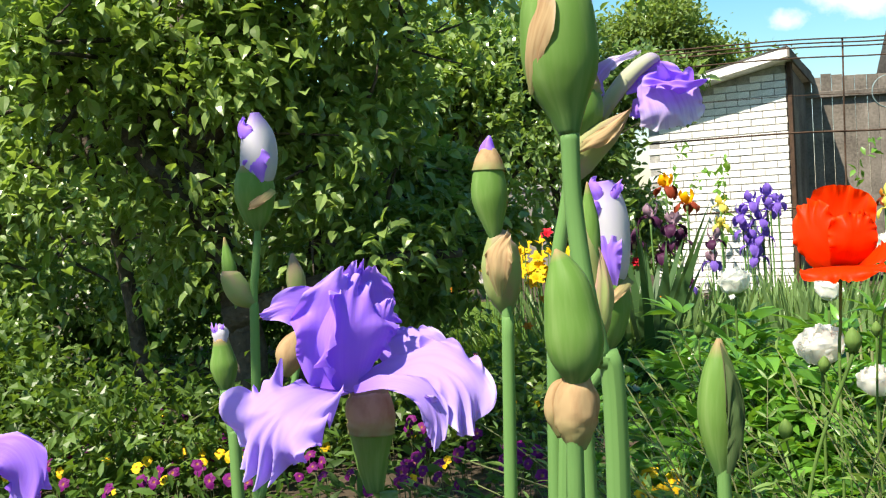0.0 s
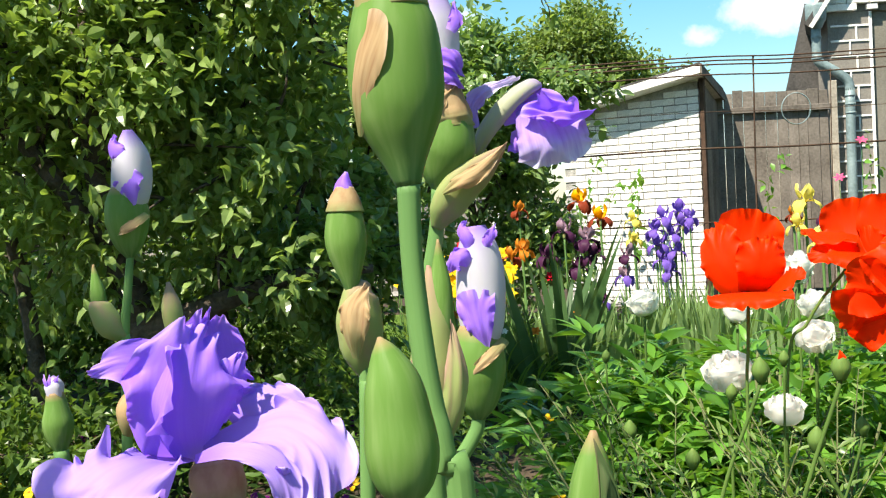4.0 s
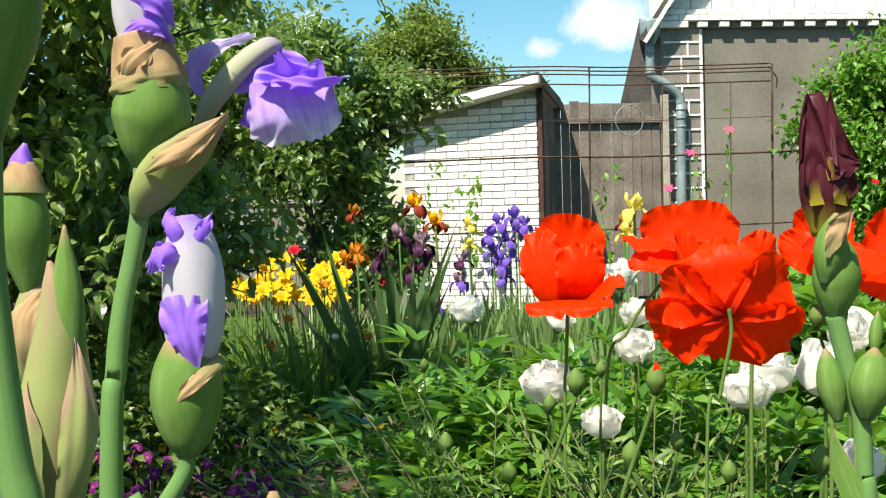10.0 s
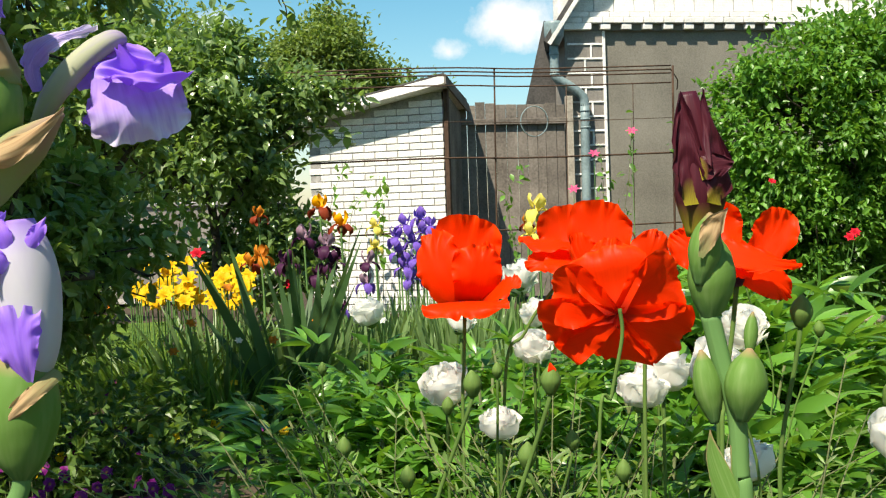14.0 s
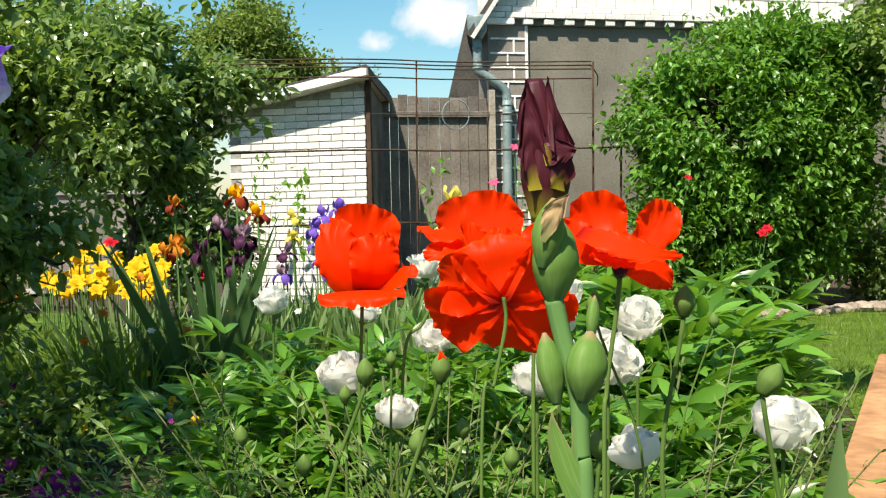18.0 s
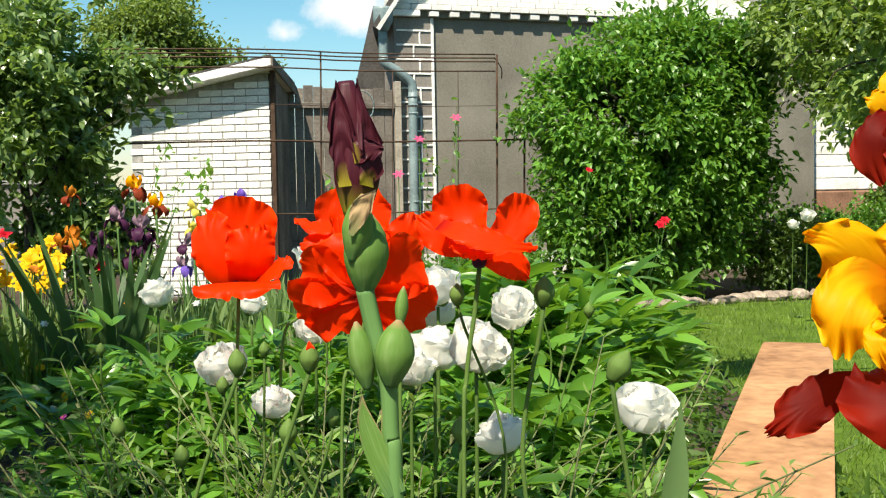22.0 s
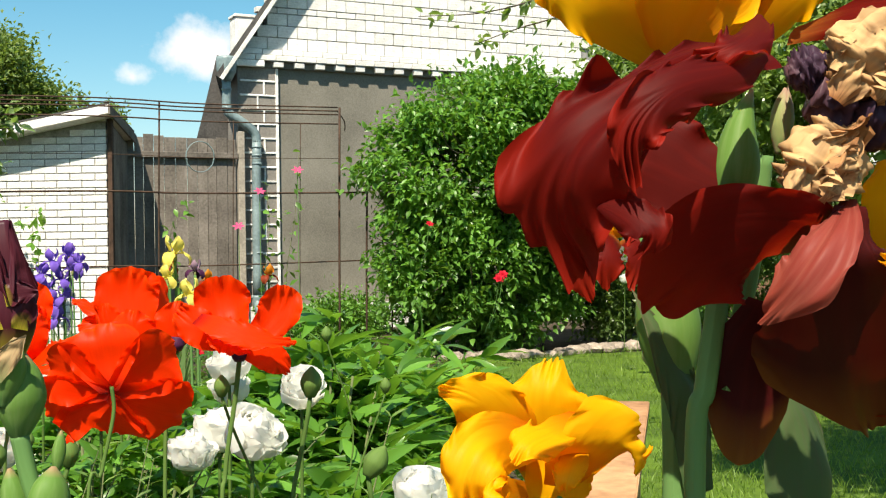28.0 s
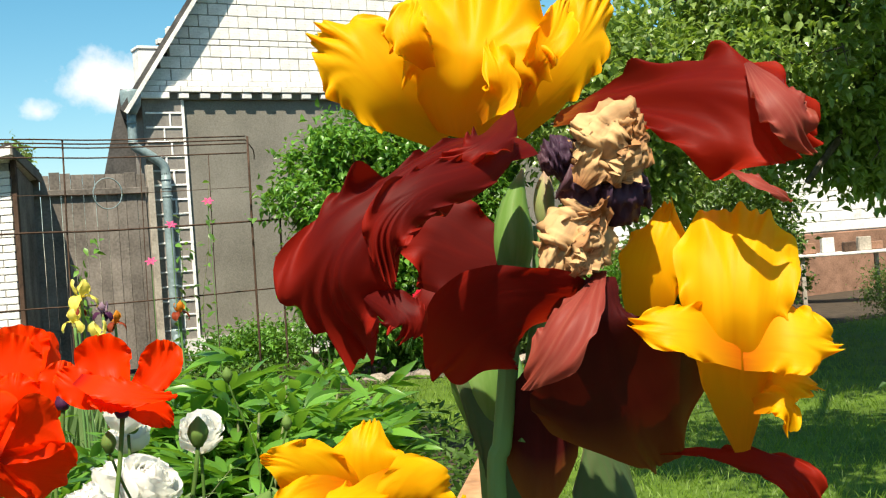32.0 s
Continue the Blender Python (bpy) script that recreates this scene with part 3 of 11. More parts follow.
part("roofing_felt", mesh_of("roofing_felt", rv2, [(0, 3, 2, 1), (4, 5, 6, 7), (0, 1, 5, 4), (1, 2, 6, 5), (2, 3, 7, 6), (3, 0, 4, 7)], M_SLATE), shed, "dark roofing felt")
part("corner_post", bevel_box("corner_post", 0.008, 0.055, -0.012, 0.05, 0, shed_top(0), M_RUST, 0.004), shed, "rusty iron corner angle")
for k in range(6):
    y0, y1 = 0.06 + k * 0.21, 0.06 + k * 0.21 + 0.204
    bv = [(x - LEAN * y, y, z) for x in (0.004, 0.03) for y, z in ((y0, 0.0), (y1, 0.0), (y1, shed_top(0) - 0.02 - 0.095 * y1), (y0, shed_top(0) - 0.02 - 0.095 * y0))]
    part("side_board", mesh_of("side_board", bv, [(3, 2, 1, 0), (4, 5, 6, 7), (0, 1, 5, 4), (1, 2, 6, 5), (2, 3, 7, 6), (3, 0, 4, 7)], M_FENCE), shed, "dark weathered side boarding")
ev = [(x - LEAN * max(y, 0), y, shed_top(0.1) + z - (y + 0.27) * 0.092) for x in (0.105, 0.125) for y, z in ((-0.27, 0.0), (SD + 0.1, 0.0), (SD + 0.1, 0.10), (-0.27, 0.10))]
part("end_board", mesh_of("end_board", ev, [(3, 2, 1, 0), (4, 5, 6, 7), (0, 1, 5, 4), (1, 2, 6, 5), (2, 3, 7, 6), (3, 0, 4, 7)], M_FENCE), shed, "dark brown board on the roof end")

# ---- wooden fence ----
fence = thing("wooden_fence", "weathered grey-brown board fence between shed and house", "fence", pose(2.3, 13.5, 0))
part("rail", bevel_box("rail", 0, 1.96, -0.05, -0.005, 2.07, 2.14, M_FENCE, 0.005), fence)
part("rail", bevel_box("rail", 0, 1.96, 0.03, 0.08, 0.5, 0.58, M_FENCE, 0.005), fence)
rb = random.Random(5)
x = 0.0
while x < 1.92:
    w = rb.choice((0.105, 0.12, 0.135))
    part("fence_board", bevel_box("fence_board", x, min(x + w - 0.006, 1.955), 0.0, 0.026, 0.02, 2.33 + rb.uniform(-0.03, 0.02), M_FENCE, 0.003, 0.002), fence)
    x += w
part("fence_post", bevel_box("fence_post", 1.965, 2.045, -0.04, 0.05, 0, 2.40, M_PALE_WOOD, 0.006), fence, "pale old wooden post")

# ---- rebar trellis ----
trellis = thing("wire_trellis", "rusty reinforcing mesh standing as climbing trellis", "trellis", pose(0, 10.47, 0))
for z, r in ((2.36, 0.007), (2.325, 0.007), (2.29, 0.007), (2.20, 0.007), (1.545, 0.009), (0.885, 0.007), (1.87, 0.003)):
    part("wire", tube("level_wire", [(-2.2, 0.3, z - 0.10), (1.7, 0.0, z - 0.01), (3.0, 0, z - 0.02), (4.36 if z > 1.6 else 4.64, 0, z)], [r] * 4, M_RUST, 5, 16), trellis)
for x, r, zt in ((4.35, 0.011, 2.36), (4.63, 0.010, 1.78), (3.95, 0.004, 2.2), (2.62, 0.008, 2.34), (3.3, 0.004, 2.2), (4.9, 0.008, 0.9)):
    part("upright", tube("upright", [(x + 0.03, 0, zt), (x + 0.01, 0, zt / 2), (x, 0, 0.0)], [r] * 3, M_RUST, 6, 6), trellis)
part("stay", tube("stay", [(4.35, 0, 2.33), (4.55, 0.3, 2.26), (4.75, 0.8, 2.22)], [0.006] * 3, M_RUST, 5, 4), trellis)
coil = []
for k in range(41):
    a = k / 40 * 2 * math.pi * 3
    coil.append((3.02 + 0.13 * math.cos(a), 0.03 + 0.002 * k * 0.3, 1.86 + 0.14 * math.sin(a)))
tagged(part("wire_coil", tube("wire_coil", coil, [0.004] * 41, M_ZINC, 4, 80), None, m=pose(0, 10.45, 0)), "coil of thin wire hung on the trellis", "wire coil")

# ---- pale building far right ----
annex = thing("outbuilding", "pale outbuilding with brown base beyond the lawn", "outbuilding", pose(10.6, 14.2, 0, 0, 0, -8))
part("wall", bevel_box("annex_wall", 0, 9, 0, 5, 0.98, 3.4, M_WALL_FAR, 0.01), annex, "pale boarded wall")
part("base", bevel_box("annex_base", -0.03, 9.03, -0.04, 5.03, -0.1, 0.98, M_BANK, 0.02), annex, "brown brick base")
part("roof", bevel_box("annex_roof", -0.3, 9.3, -0.4, 5.4, 3.4, 3.55, M_SLATE, 0.02), annex, "dark flat roof")
for k in range(14):
    part("siding_board", bevel_box("siding_board", 0.0, 9.0, -0.022, -0.002, 1.0 + k * 0.17, 1.0 + k * 0.17 + 0.16, M_WALL_FAR, 0.005), annex)



# ---- trees and shrubs ----
def tree(name, label, category, base, trunk_pts, limbs, crowns, mat, leaf, seed, r0=0.09, twigs=40, group="", soft=0):
    """A tapered trunk with limbs and twigs, and a crown of clumped leaves. All in metres from the tree's foot."""
    rng = np.random.default_rng(seed)
    ob = thing(name, label, category, pose(*base), group)
    part("trunk", tube("trunk", trunk_pts, list(np.linspace(r0, r0 * 0.45, len(trunk_pts))), M_BARK, 10), ob, "dark rough bark")
    for pts, r in limbs:
        part("limb", tube("limb", pts, list(np.linspace(r, r * 0.3, len(pts))), M_BARK, 7), ob)
    tw = []
    sets = []
    for centre, radii, count, clumps, clump_r, shell in crowns:
        sets.append(crown_arrays(rng, centre, radii, count, leaf, clumps, clump_r, shell, soft=soft))
        for _ in range(max(2, int(twigs * count / 20000))):
            d = rng.normal(size=3)
            d /= np.linalg.norm(d)
            c, rr = np.array(centre), np.array(radii)
            a, b = c + d * rr * 0.35, c + d * rr * (0.85 + 0.25 * rng.random())
            mid = (a + b) / 2 + rng.normal(size=3) * 0.08
            tw.append(tube_vf([a, mid, b], [0.011, 0.008, 0.003], 5, 5))
    if tw:
        for v, f in tw:
            part("twig", mesh_of("twig", v, f, M_BARK, True), ob)
    v, t = stack_arrays(sets)
    part("crown", fast_mesh("crown", v, t, mat), ob)
    return ob


tree("apple_tree", "dense old apple tree with dark green leaves", "tree", (-1.3, 4.6, 0),
     [(0, 0, -0.05), (0.05, 0.05, 0.5), (-0.08, 0, 1.1), (-0.15, 0.05, 1.9), (-0.1, 0.1, 2.7)],
     [([(-0.02, 0, 0.62), (0.30, 0, 0.72), (0.62, 0.1, 0.82), (0.95, 0.1, 0.84)], 0.06),
      ([(-0.08, 0, 1.0), (-0.5, 0.1, 1.5), (-0.9, 0.1, 2.0)], 0.05),
      ([(-0.1, 0, 1.3), (0.3, 0.1, 1.8), (0.7, 0.1, 2.3)], 0.045),
      ([(0.2, 0.3, -0.05), (0.3, 0.3, 0.8), (0.45, 0.3, 1.7), (0.9, 0.2, 2.5)], 0.055),
      ([(-0.5, 0.4, -0.05), (-0.6, 0.4, 0.9), (-0.9, 0.4, 2.0)], 0.05),
      # limb added to carry the unseen crown overhead
      ([(-0.12, 0.06, 2.1), (-0.05, -0.4, 2.6), (0.0, -1.4, 2.75), (0.05, -4.1, 2.75)], 0.05)],
     [((-0.4, 0.1, 1.72), (1.0, 0.8, 0.62), 9500, 54, 0.18, 0.25), ((-0.25, 0.2, 1.2), (1.0, 0.8, 0.5), 2000, 26, 0.17, 0.25),
      ((0.55, 0.1, 1.95), (0.6, 0.6, 0.6), 3200, 36, 0.15, 0.2), ((0.5, 0.1, 1.3), (0.5, 0.5, 0.35), 900, 16, 0.13, 0.2), ((0.5, 0.15, 0.95), (0.5, 0.45, 0.35), 1100, 18, 0.15, 0.2), ((0.8, 0.85, 0.95), (0.42, 0.45, 0.4), 4400, 26, 0.15, 0.2),
      # last two crowns hang out of view, added to shade the beds
      ((0.0, -2.95, 2.75), (0.62, 1.5, 0.3), 10500, 84, 0.24, 0.1),
      ((0.30, 0.1, 2.5), (0.7, 0.55, 0.22), 6000, 44, 0.2, 0.1)], L_APPLE, 0.064, 11, 0.085, 90, soft=4)
tree("apple_tree", "leafy apple tree at the edge of the beds", "tree", (-3.6, 6.6, 0),
     [(0, 0, -0.05), (0.1, 0, 0.8), (0.0, 0.1, 1.8), (0.2, 0, 2.8)],
     [([(0.05, 0, 0.8), (0.6, 0, 1.4), (1.0, 0, 2.1)], 0.05), ([(0, 0, 1.1), (-0.6, 0, 1.7), (-1.1, 0, 2.3)], 0.05)],
     [((0, 0, 2.2), (1.9, 1.3, 1.4), 15000, 74, 0.28, 0.25), ((0.2, 0, 1.0), (1.6, 1.1, 0.7), 5500, 40, 0.24, 0.25)], L_APPLE, 0.072, 12, 0.1, 80, soft=4)
tree("apple_tree", "dark apple tree with a leaning trunk behind the lilies", "tree", (-1.0, 8.4, 0),
     [(0, 0, -0.05), (0.15, 0, 0.6), (0.32, 0.05, 1.2), (0.42, 0.05, 2.0)],
     [([(0.2, 0, 0.8), (-0.2, 0, 1.3), (-0.6, 0, 1.9)], 0.04), ([(0.3, 0, 1.2), (0.6, -0.05, 1.6), (0.85, 0, 1.9)], 0.03)],
     [((-0.1, 0, 2.0), (0.85, 0.7, 0.62), 5200, 44, 0.18, 0.2), ((-0.5, 0.1, 1.35), (0.55, 0.5, 0.5), 2600, 26, 0.18, 0.2), ((0.45, 0, 1.75), (0.4, 0.4, 0.4), 2000, 20, 0.16, 0.2)], L_APPLE, 0.075, 16, 0.06, 80, soft=3)
tree("plum_tree", "young tree with pale leaves overhanging the shed", "tree", (0.05, 10.4, 0),
     [(0, 0, -0.05), (0.05, 0, 0.8), (0.0, 0.1, 1.6), (0.15, 0, 2.3)],
     [([(0.05, 0, 1.0), (0.5, 0, 1.6), (0.9, 0, 2.0)], 0.03), ([(0, 0, 1.2), (-0.5, 0, 1.7), (-0.8, 0, 2.3)], 0.03)],
     [((0.0, 0, 1.75), (0.85, 0.8, 0.85), 6800, 60, 0.18, 0.3), ((-0.3, 0, 2.3), (0.75, 0.7, 0.4), 4000, 50, 0.2, 0.3), ((0.55, 0.1, 0.8), (0.55, 0.6, 0.5), 3200, 30, 0.18, 0.3),
      ((0.85, 0.1, 2.15), (0.45, 0.4, 0.18), 1300, 20, 0.12, 0.2)], L_PLUM, 0.085, 13, 0.05, soft=4)
tree("far_tree", "round pale green tree behind the shed", "tree", (2.5, 26, 0),
     [(0, 0, 0), (0, 0, 1.5), (0.1, 0, 3.2), (0, 0, 4.5)], [([(0, 0, 2.0), (0.6, 0, 3.0), (0.9, 0, 3.8)], 0.06)],
     [((0, 0, 4.2), (1.15, 1.2, 1.3), 16000, 90, 0.42, 0.4), ((1.2, 0, 3.9), (0.6, 0.7, 0.75), 4000, 30, 0.3, 0.4)], L_FAR, 0.13, 14, 0.14)
tree("far_tree", "tall pale green tree behind the garden", "tree", (-1.0, 24, 0),
     [(0, 0, 0), (0, 0, 1.5), (0.1, 0, 3.2), (0, 0, 4.6)], [([(0, 0, 2.0), (0.6, 0, 3.0), (0.9, 0, 3.8)], 0.06)],
     [((0, 0, 3.6), (1.9, 1.3, 1.9), 20000, 110, 0.45, 0.4), ((0.4, 0, 1.6), (2.2, 1.2, 1.3), 9000, 60, 0.45, 0.4)], L_FAR, 0.13, 15, 0.14)
for k, (x, y, h, s) in enumerate(((-6.5, 19, 4.6, 2.3), (-10.5, 18, 5.0, 2.6), (-3.9, 19.5, 3.0, 1.7))):
    tree("far_tree", "dark broad tree closing the garden's far side", "tree", (x, y, 0),
         [(0, 0, 0), (0, 0, 1.5), (0.1, 0, 3.0)], [([(0, 0, 1.4), (0.8, 0, 2.4), (1.2, 0, 3.2)], 0.08)],
         [((0, 0, h * 0.55), (s, 1.4, h * 0.5), 15000, 100, 0.5, 0.4)], L_SHRUB, 0.15, 20 + k, 0.16)
for k, (x, y, h) in enumerate(((4.1, 24, 3.0), (4.9, 25, 3.4))):
    tree("far_tree", "slim young tree showing over the fence", "tree", (x, y, 0), [(0, 0, 0), (0, 0, 1.5), (0.05, 0, h)], [],
         [((0, 0, h), (0.35, 0.35, 0.8), 2200, 26, 0.2, 0.2)], L_FAR, 0.11, 30 + k, 0.05)

rose = tree("climbing_rose", "large climbing rose bush against the house wall", "rose bush", (5.7, 10.1, 0),
            [(0, 0, -0.05), (0.1, 0, 0.6), (0.0, 0, 1.3), (0.1, 0, 2.0)],
            [([(0, 0, 0.2), (-0.5, 0, 1.0), (-0.8, -0.1, 1.8)], 0.02), ([(0, 0, 0.2), (0.6, 0, 1.1), (0.9, 0, 1.9)], 0.02), ([(-0.4, -0.1, 0), (-0.5, -0.1, 0.7), (-0.9, -0.1, 1.3)], 0.015), ([(0.4, -0.1, 0), (0.5, -0.2, 0.7), (0.9, -0.1, 1.3)], 0.015)],
            [((0, 0, 1.72), (1.15, 0.75, 0.85), 20000, 130, 0.19, 0.55), ((-0.1, 0, 0.85), (1.1, 0.6, 0.6), 15000, 100, 0.18, 0.5), ((0.2, 0.1, 0.35), (1.0, 0.5, 0.35), 6000, 50, 0.16, 0.3), ((0.5, 0, 2.3), (0.85, 0.6, 0.42), 8000, 60, 0.2, 0.4), ((0.95, 0.1, 1.5), (0.65, 0.5, 0.85), 12000, 80, 0.18, 0.5)], L_ROSE, 0.074, 41, 0.03, 60, soft=3)
tree("apple_tree", "spreading apple tree shading the far lawn", "tree", (8.9, 6.6, 0),
     [(0, 0, -0.05), (-0.05, 0, 0.9), (0.1, 0, 1.8), (0.1, 0, 2.6)],
     # the last two limbs are added to hold unseen lobes
     [([(0, 0, 2.3), (-0.8, -0.5, 2.45), (-1.6, -1.0, 2.05), (-2.35, -1.0, 1.4)], 0.075), ([(0.05, 0, 1.6), (0.8, 0, 2.2), (1.5, 0, 2.9)], 0.07), ([(0, 0, 1.8), (-0.4, 0.5, 2.6), (-0.7, 0.8, 3.3)], 0.06), ([(0, 0, 2.3), (-2, -1.5, 3.05), (-4, -3, 3.25), (-5.8, -4.4, 3.25)], 0.06), ([(-4, -3, 3.25), (-5.3, -3.0, 3.3), (-6.9, -2.6, 3.3)], 0.03)],
     # lobes at x -5.5, -6.7 and -3.2 are unseen, added to shade the lawn
     [((-5.5, -4.3, 3.25), (1.1, 0.95, 0.35), 9000, 60, 0.26, 0.1), ((-6.7, -2.6, 3.3), (0.5, 0.4, 0.15), 2800, 12, 0.16, 0.1), ((-0.9, 0.2, 2.75), (1.9, 1.3, 0.85), 20000, 110, 0.28, 0.3), ((0.6, 0, 2.7), (1.6, 1.4, 1.1), 14000, 80, 0.3, 0.3), ((-1.8, 1.6, 2.3), (0.9, 0.8, 0.75), 7000, 50, 0.24, 0.3), ((-1.4, 2.6, 2.6), (1.0, 0.8, 0.8), 8000, 60, 0.24, 0.3),
      ((-0.2, 0.0, 1.75), (0.9, 0.8, 0.4), 2200, 26, 0.2, 0.3), ((-1.9, -0.9, 2.35), (0.95, 0.8, 1.0), 7500, 56, 0.19, 0.3), ((-1.2, -0.6, 3.1), (1.3, 0.9, 0.6), 7000, 50, 0.24, 0.3), ((-3.2, -2.5, 3.15), (1.3, 1.1, 0.4), 9000, 60, 0.28, 0.1), ((-1.6, -0.7, 1.8), (0.85, 0.7, 0.5), 4200, 36, 0.18, 0.3), ((-2.7, 0.2, 2.05), (0.75, 0.7, 0.75), 8000, 60, 0.2, 0.3)], L_APPLE, 0.075, 42, 0.12, soft=3)


def shrub(label, x, y, rx, ry, h, count, leaf, mat, seed, name="shrub", clump_r=0.16, group="low shrubs"):
    rng = np.random.default_rng(seed)
    ob = thing(name, label, "shrub", pose(x, y, 0), group)
    st = []
    for k in range(9):
        a = rng.random() * 6.3
        st.append(tube_vf([(0.05 * math.cos(a), 0.05 * math.sin(a), -0.04), (rx * 0.4 * math.cos(a), ry * 0.4 * math.sin(a), h * 0.5), (rx * 0.75 * math.cos(a), ry * 0.75 * math.sin(a), h * 0.85)], [0.008, 0.006, 0.003], 5, 5))
    for v, f in st:
        part("stem", mesh_of("shrub_stem", v, f, M_TWIG, True), ob)
    v, t = crown_arrays(rng, (0, 0, h * 0.5), (rx, ry, h * 0.5), count, leaf, int(50 + count / 200), clump_r, 0.45)
    v[:, 2] = np.maximum(v[:, 2], -0.01)
    part("foliage", fast_mesh("foliage", v, t, mat), ob)
    return ob


shrub("low dark green shrub under the apple trees", -1.75, 4.3, 0.75, 0.5, 0.42, 3500, 0.06, L_SHRUB, 51)
shrub("low leafy shrub under the apple trees", -2.9, 4.9, 0.8, 0.5, 0.6, 6000, 0.06, L_SHRUB, 52)
shrub("low shrub with fresh leaves by the bed", -0.55, 4.9, 0.6, 0.45, 0.36, 2600, 0.055, L_SHRUB, 53)
shrub("bushy green plant at the foot of the climbing rose", 7.45, 10.2, 0.6, 0.4, 0.75, 5000, 0.06, L_SHRUB, 54)
shrub("tall dark bush beyond the lawn", 9.9, 9.7, 0.9, 0.7, 2.1, 9000, 0.075, L_SHRUB, 95)
shrub("tall dark bush beyond the lawn", 11.4, 11.4, 1.0, 0.7, 2.3, 9000, 0.08, L_SHRUB, 96)
shrub("pale green shrub beyond the lawn", 9.6, 11.6, 0.7, 0.5, 0.8, 4500, 0.07, L_ROSE, 55)
shrub("small round box shrub on the far lawn", 11.6, 9.0, 0.35, 0.35, 0.55, 3000, 0.035, L_SHRUB, 56)
shrub("leafy bush along the outbuilding", 11.2, 12.6, 0.9, 0.5, 1.25, 5000, 0.08, L_SHRUB, 91)
shrub("leafy bush along the outbuilding", 13.0, 12.4, 0.9, 0.5, 1.3, 5000, 0.08, L_SHRUB, 92)
shrub("flowering bush beyond the lawn", 8.5, 11.4, 0.6, 0.4, 0.7, 4000, 0.07, L_ROSE, 93)
shrub("leafy weeds on the lawn's edge", 6.1, 4.2, 0.25, 0.25, 0.42, 700, 0.06, L_ROSE, 94)
shrub("low green plants below the house plinth", 5.35, 12.7, 0.7, 0.3, 0.36, 3500, 0.06, L_ROSE, 57)
shrub("low green plants along the house plinth", 4.6, 11.6, 0.7, 0.3, 0.4, 3500, 0.06, L_ROSE, 58)

for k, (x, y, h) in enumerate(((-6.4, 12.6, 1.7), (-4.9, 13.2, 1.5), (-3.3, 13.0, 1.4), (-1.9, 13.4, 1.1), (-3.2, 8.6, 0.9), (-4.6, 8.2, 1.1), (-1.5, 8.3, 0.9))):
    shrub("dark leafy bush at the back of the garden", x, y, 0.85, 0.5, h, 6000, 0.075, L_SHRUB, 60 + k, clump_r=0.22, group="bushes at the back")


def sprig(label, tip_pts, leaves, leaf, mat, seed, r=0.006):
    """A leafy twig that reaches into the open."""
    rng = np.random.default_rng(seed)
    p0 = Vector(tip_pts[0])
    ob = thing("branch", label, "branch", pose(*p0), "overhanging branches")
    pts = [Vector(p) - p0 for p in tip_pts]
    part("twig", tube("twig", pts, list(np.linspace(r, r * 0.3, len(pts))), M_BARK, 6, 14), ob)
    path = spline(pts, 40)
    pos, d = [], []
    for k in range(leaves):
        i = int(rng.integers(10, 41))
        pos.append(np.array(path[i]) + rng.normal(size=3) * leaf * 0.35)
        d.append(np.array(path[min(40, i + 1)] - path[i - 1]) * 8 + rng.normal(size=3) * 0.8 + np.array([0, 0, -0.25]))
    ln = leaf * (0.7 + 0.6 * rng.random(leaves))
    v, t = lance_arrays(rng, np.array(pos), np.array(d), ln, ln * 0.5, 0.35, 4)
    tagged(part("leaves", fast_mesh("leaves", v, t, mat, True), ob), kind="stuff")


sprig("apple twig hanging into the sky", [(-0.3, 4.75, 2.5), (0.1, 4.8, 2.15), (0.38, 4.82, 1.92), (0.42, 4.83, 1.80)], 34, 0.06, L_APPLE, 71)
sprig("apple twig hanging into the sky", [(-0.3, 4.75, 2.4), (0.2, 4.8, 2.12), (0.5, 4.80, 1.98), (0.6, 4.80, 1.88)], 30, 0.055, L_APPLE, 72)
sprig("apple twig reaching past the gable", [(5.6, 7.2, 3.2), (4.9, 7.5, 2.9), (4.4, 7.6, 2.75), (3.95, 7.78, 2.72)], 40, 0.085, L_APPLE, 73, 0.009)
sprig("apple twig reaching past the gable", [(5.6, 7.2, 3.0), (5.0, 7.4, 2.75), (4.6, 7.5, 2.62), (4.3, 7.56, 2.50)], 36, 0.08, L_APPLE, 74, 0.009)
sprig("pale leafy twig over the shed roof", [(0.2, 10.6, 1.6), (0.75, 10.6, 1.95), (1.15, 10.6, 2.05), (1.5, 10.6, 2.08)], 60, 0.12, L_PLUM, 75, 0.008)
sprig("pale leafy twig over the shed roof", [(0.2, 10.6, 1.4), (0.7, 10.6, 1.7), (1.0, 10.6, 1.78), (1.3, 10.6, 1.75)], 50, 0.12, L_PLUM, 76, 0.008)

# stones that edge the lawn
rs = random.Random(3)
for k in range(34):
    x = 4.75 + k * 0.125 + rs.uniform(-0.03, 0.03)
    y = 9.25 + 0.1 * math.sin(x * 3) + rs.uniform(-0.05, 0.05)
    bm = bmesh.new()
    bmesh.ops.create_icosphere(bm, subdivisions=2, radius=1)
    s = rs.uniform(0.05, 0.10)
    for q in bm.verts:
        q.co = Vector((q.co.x * s * 1.3, q.co.y * s, q.co.z * s * 0.6)) * (1 + 0.3 * noise.noise(q.co * 1.3 + Vector((k, 0, 0))))
    me = bpy.data.meshes.new("edging_stone")
    bm.to_mesh(me)
    bm.free()
    me.materials.append(M_STONE)
    tagged(part("edging_stone", me, None, m=pose(x, y, 0.015, 0, 0, rs.uniform(0, 180))), "rough brown stone edging the lawn", "stone", "stones edging the lawn")

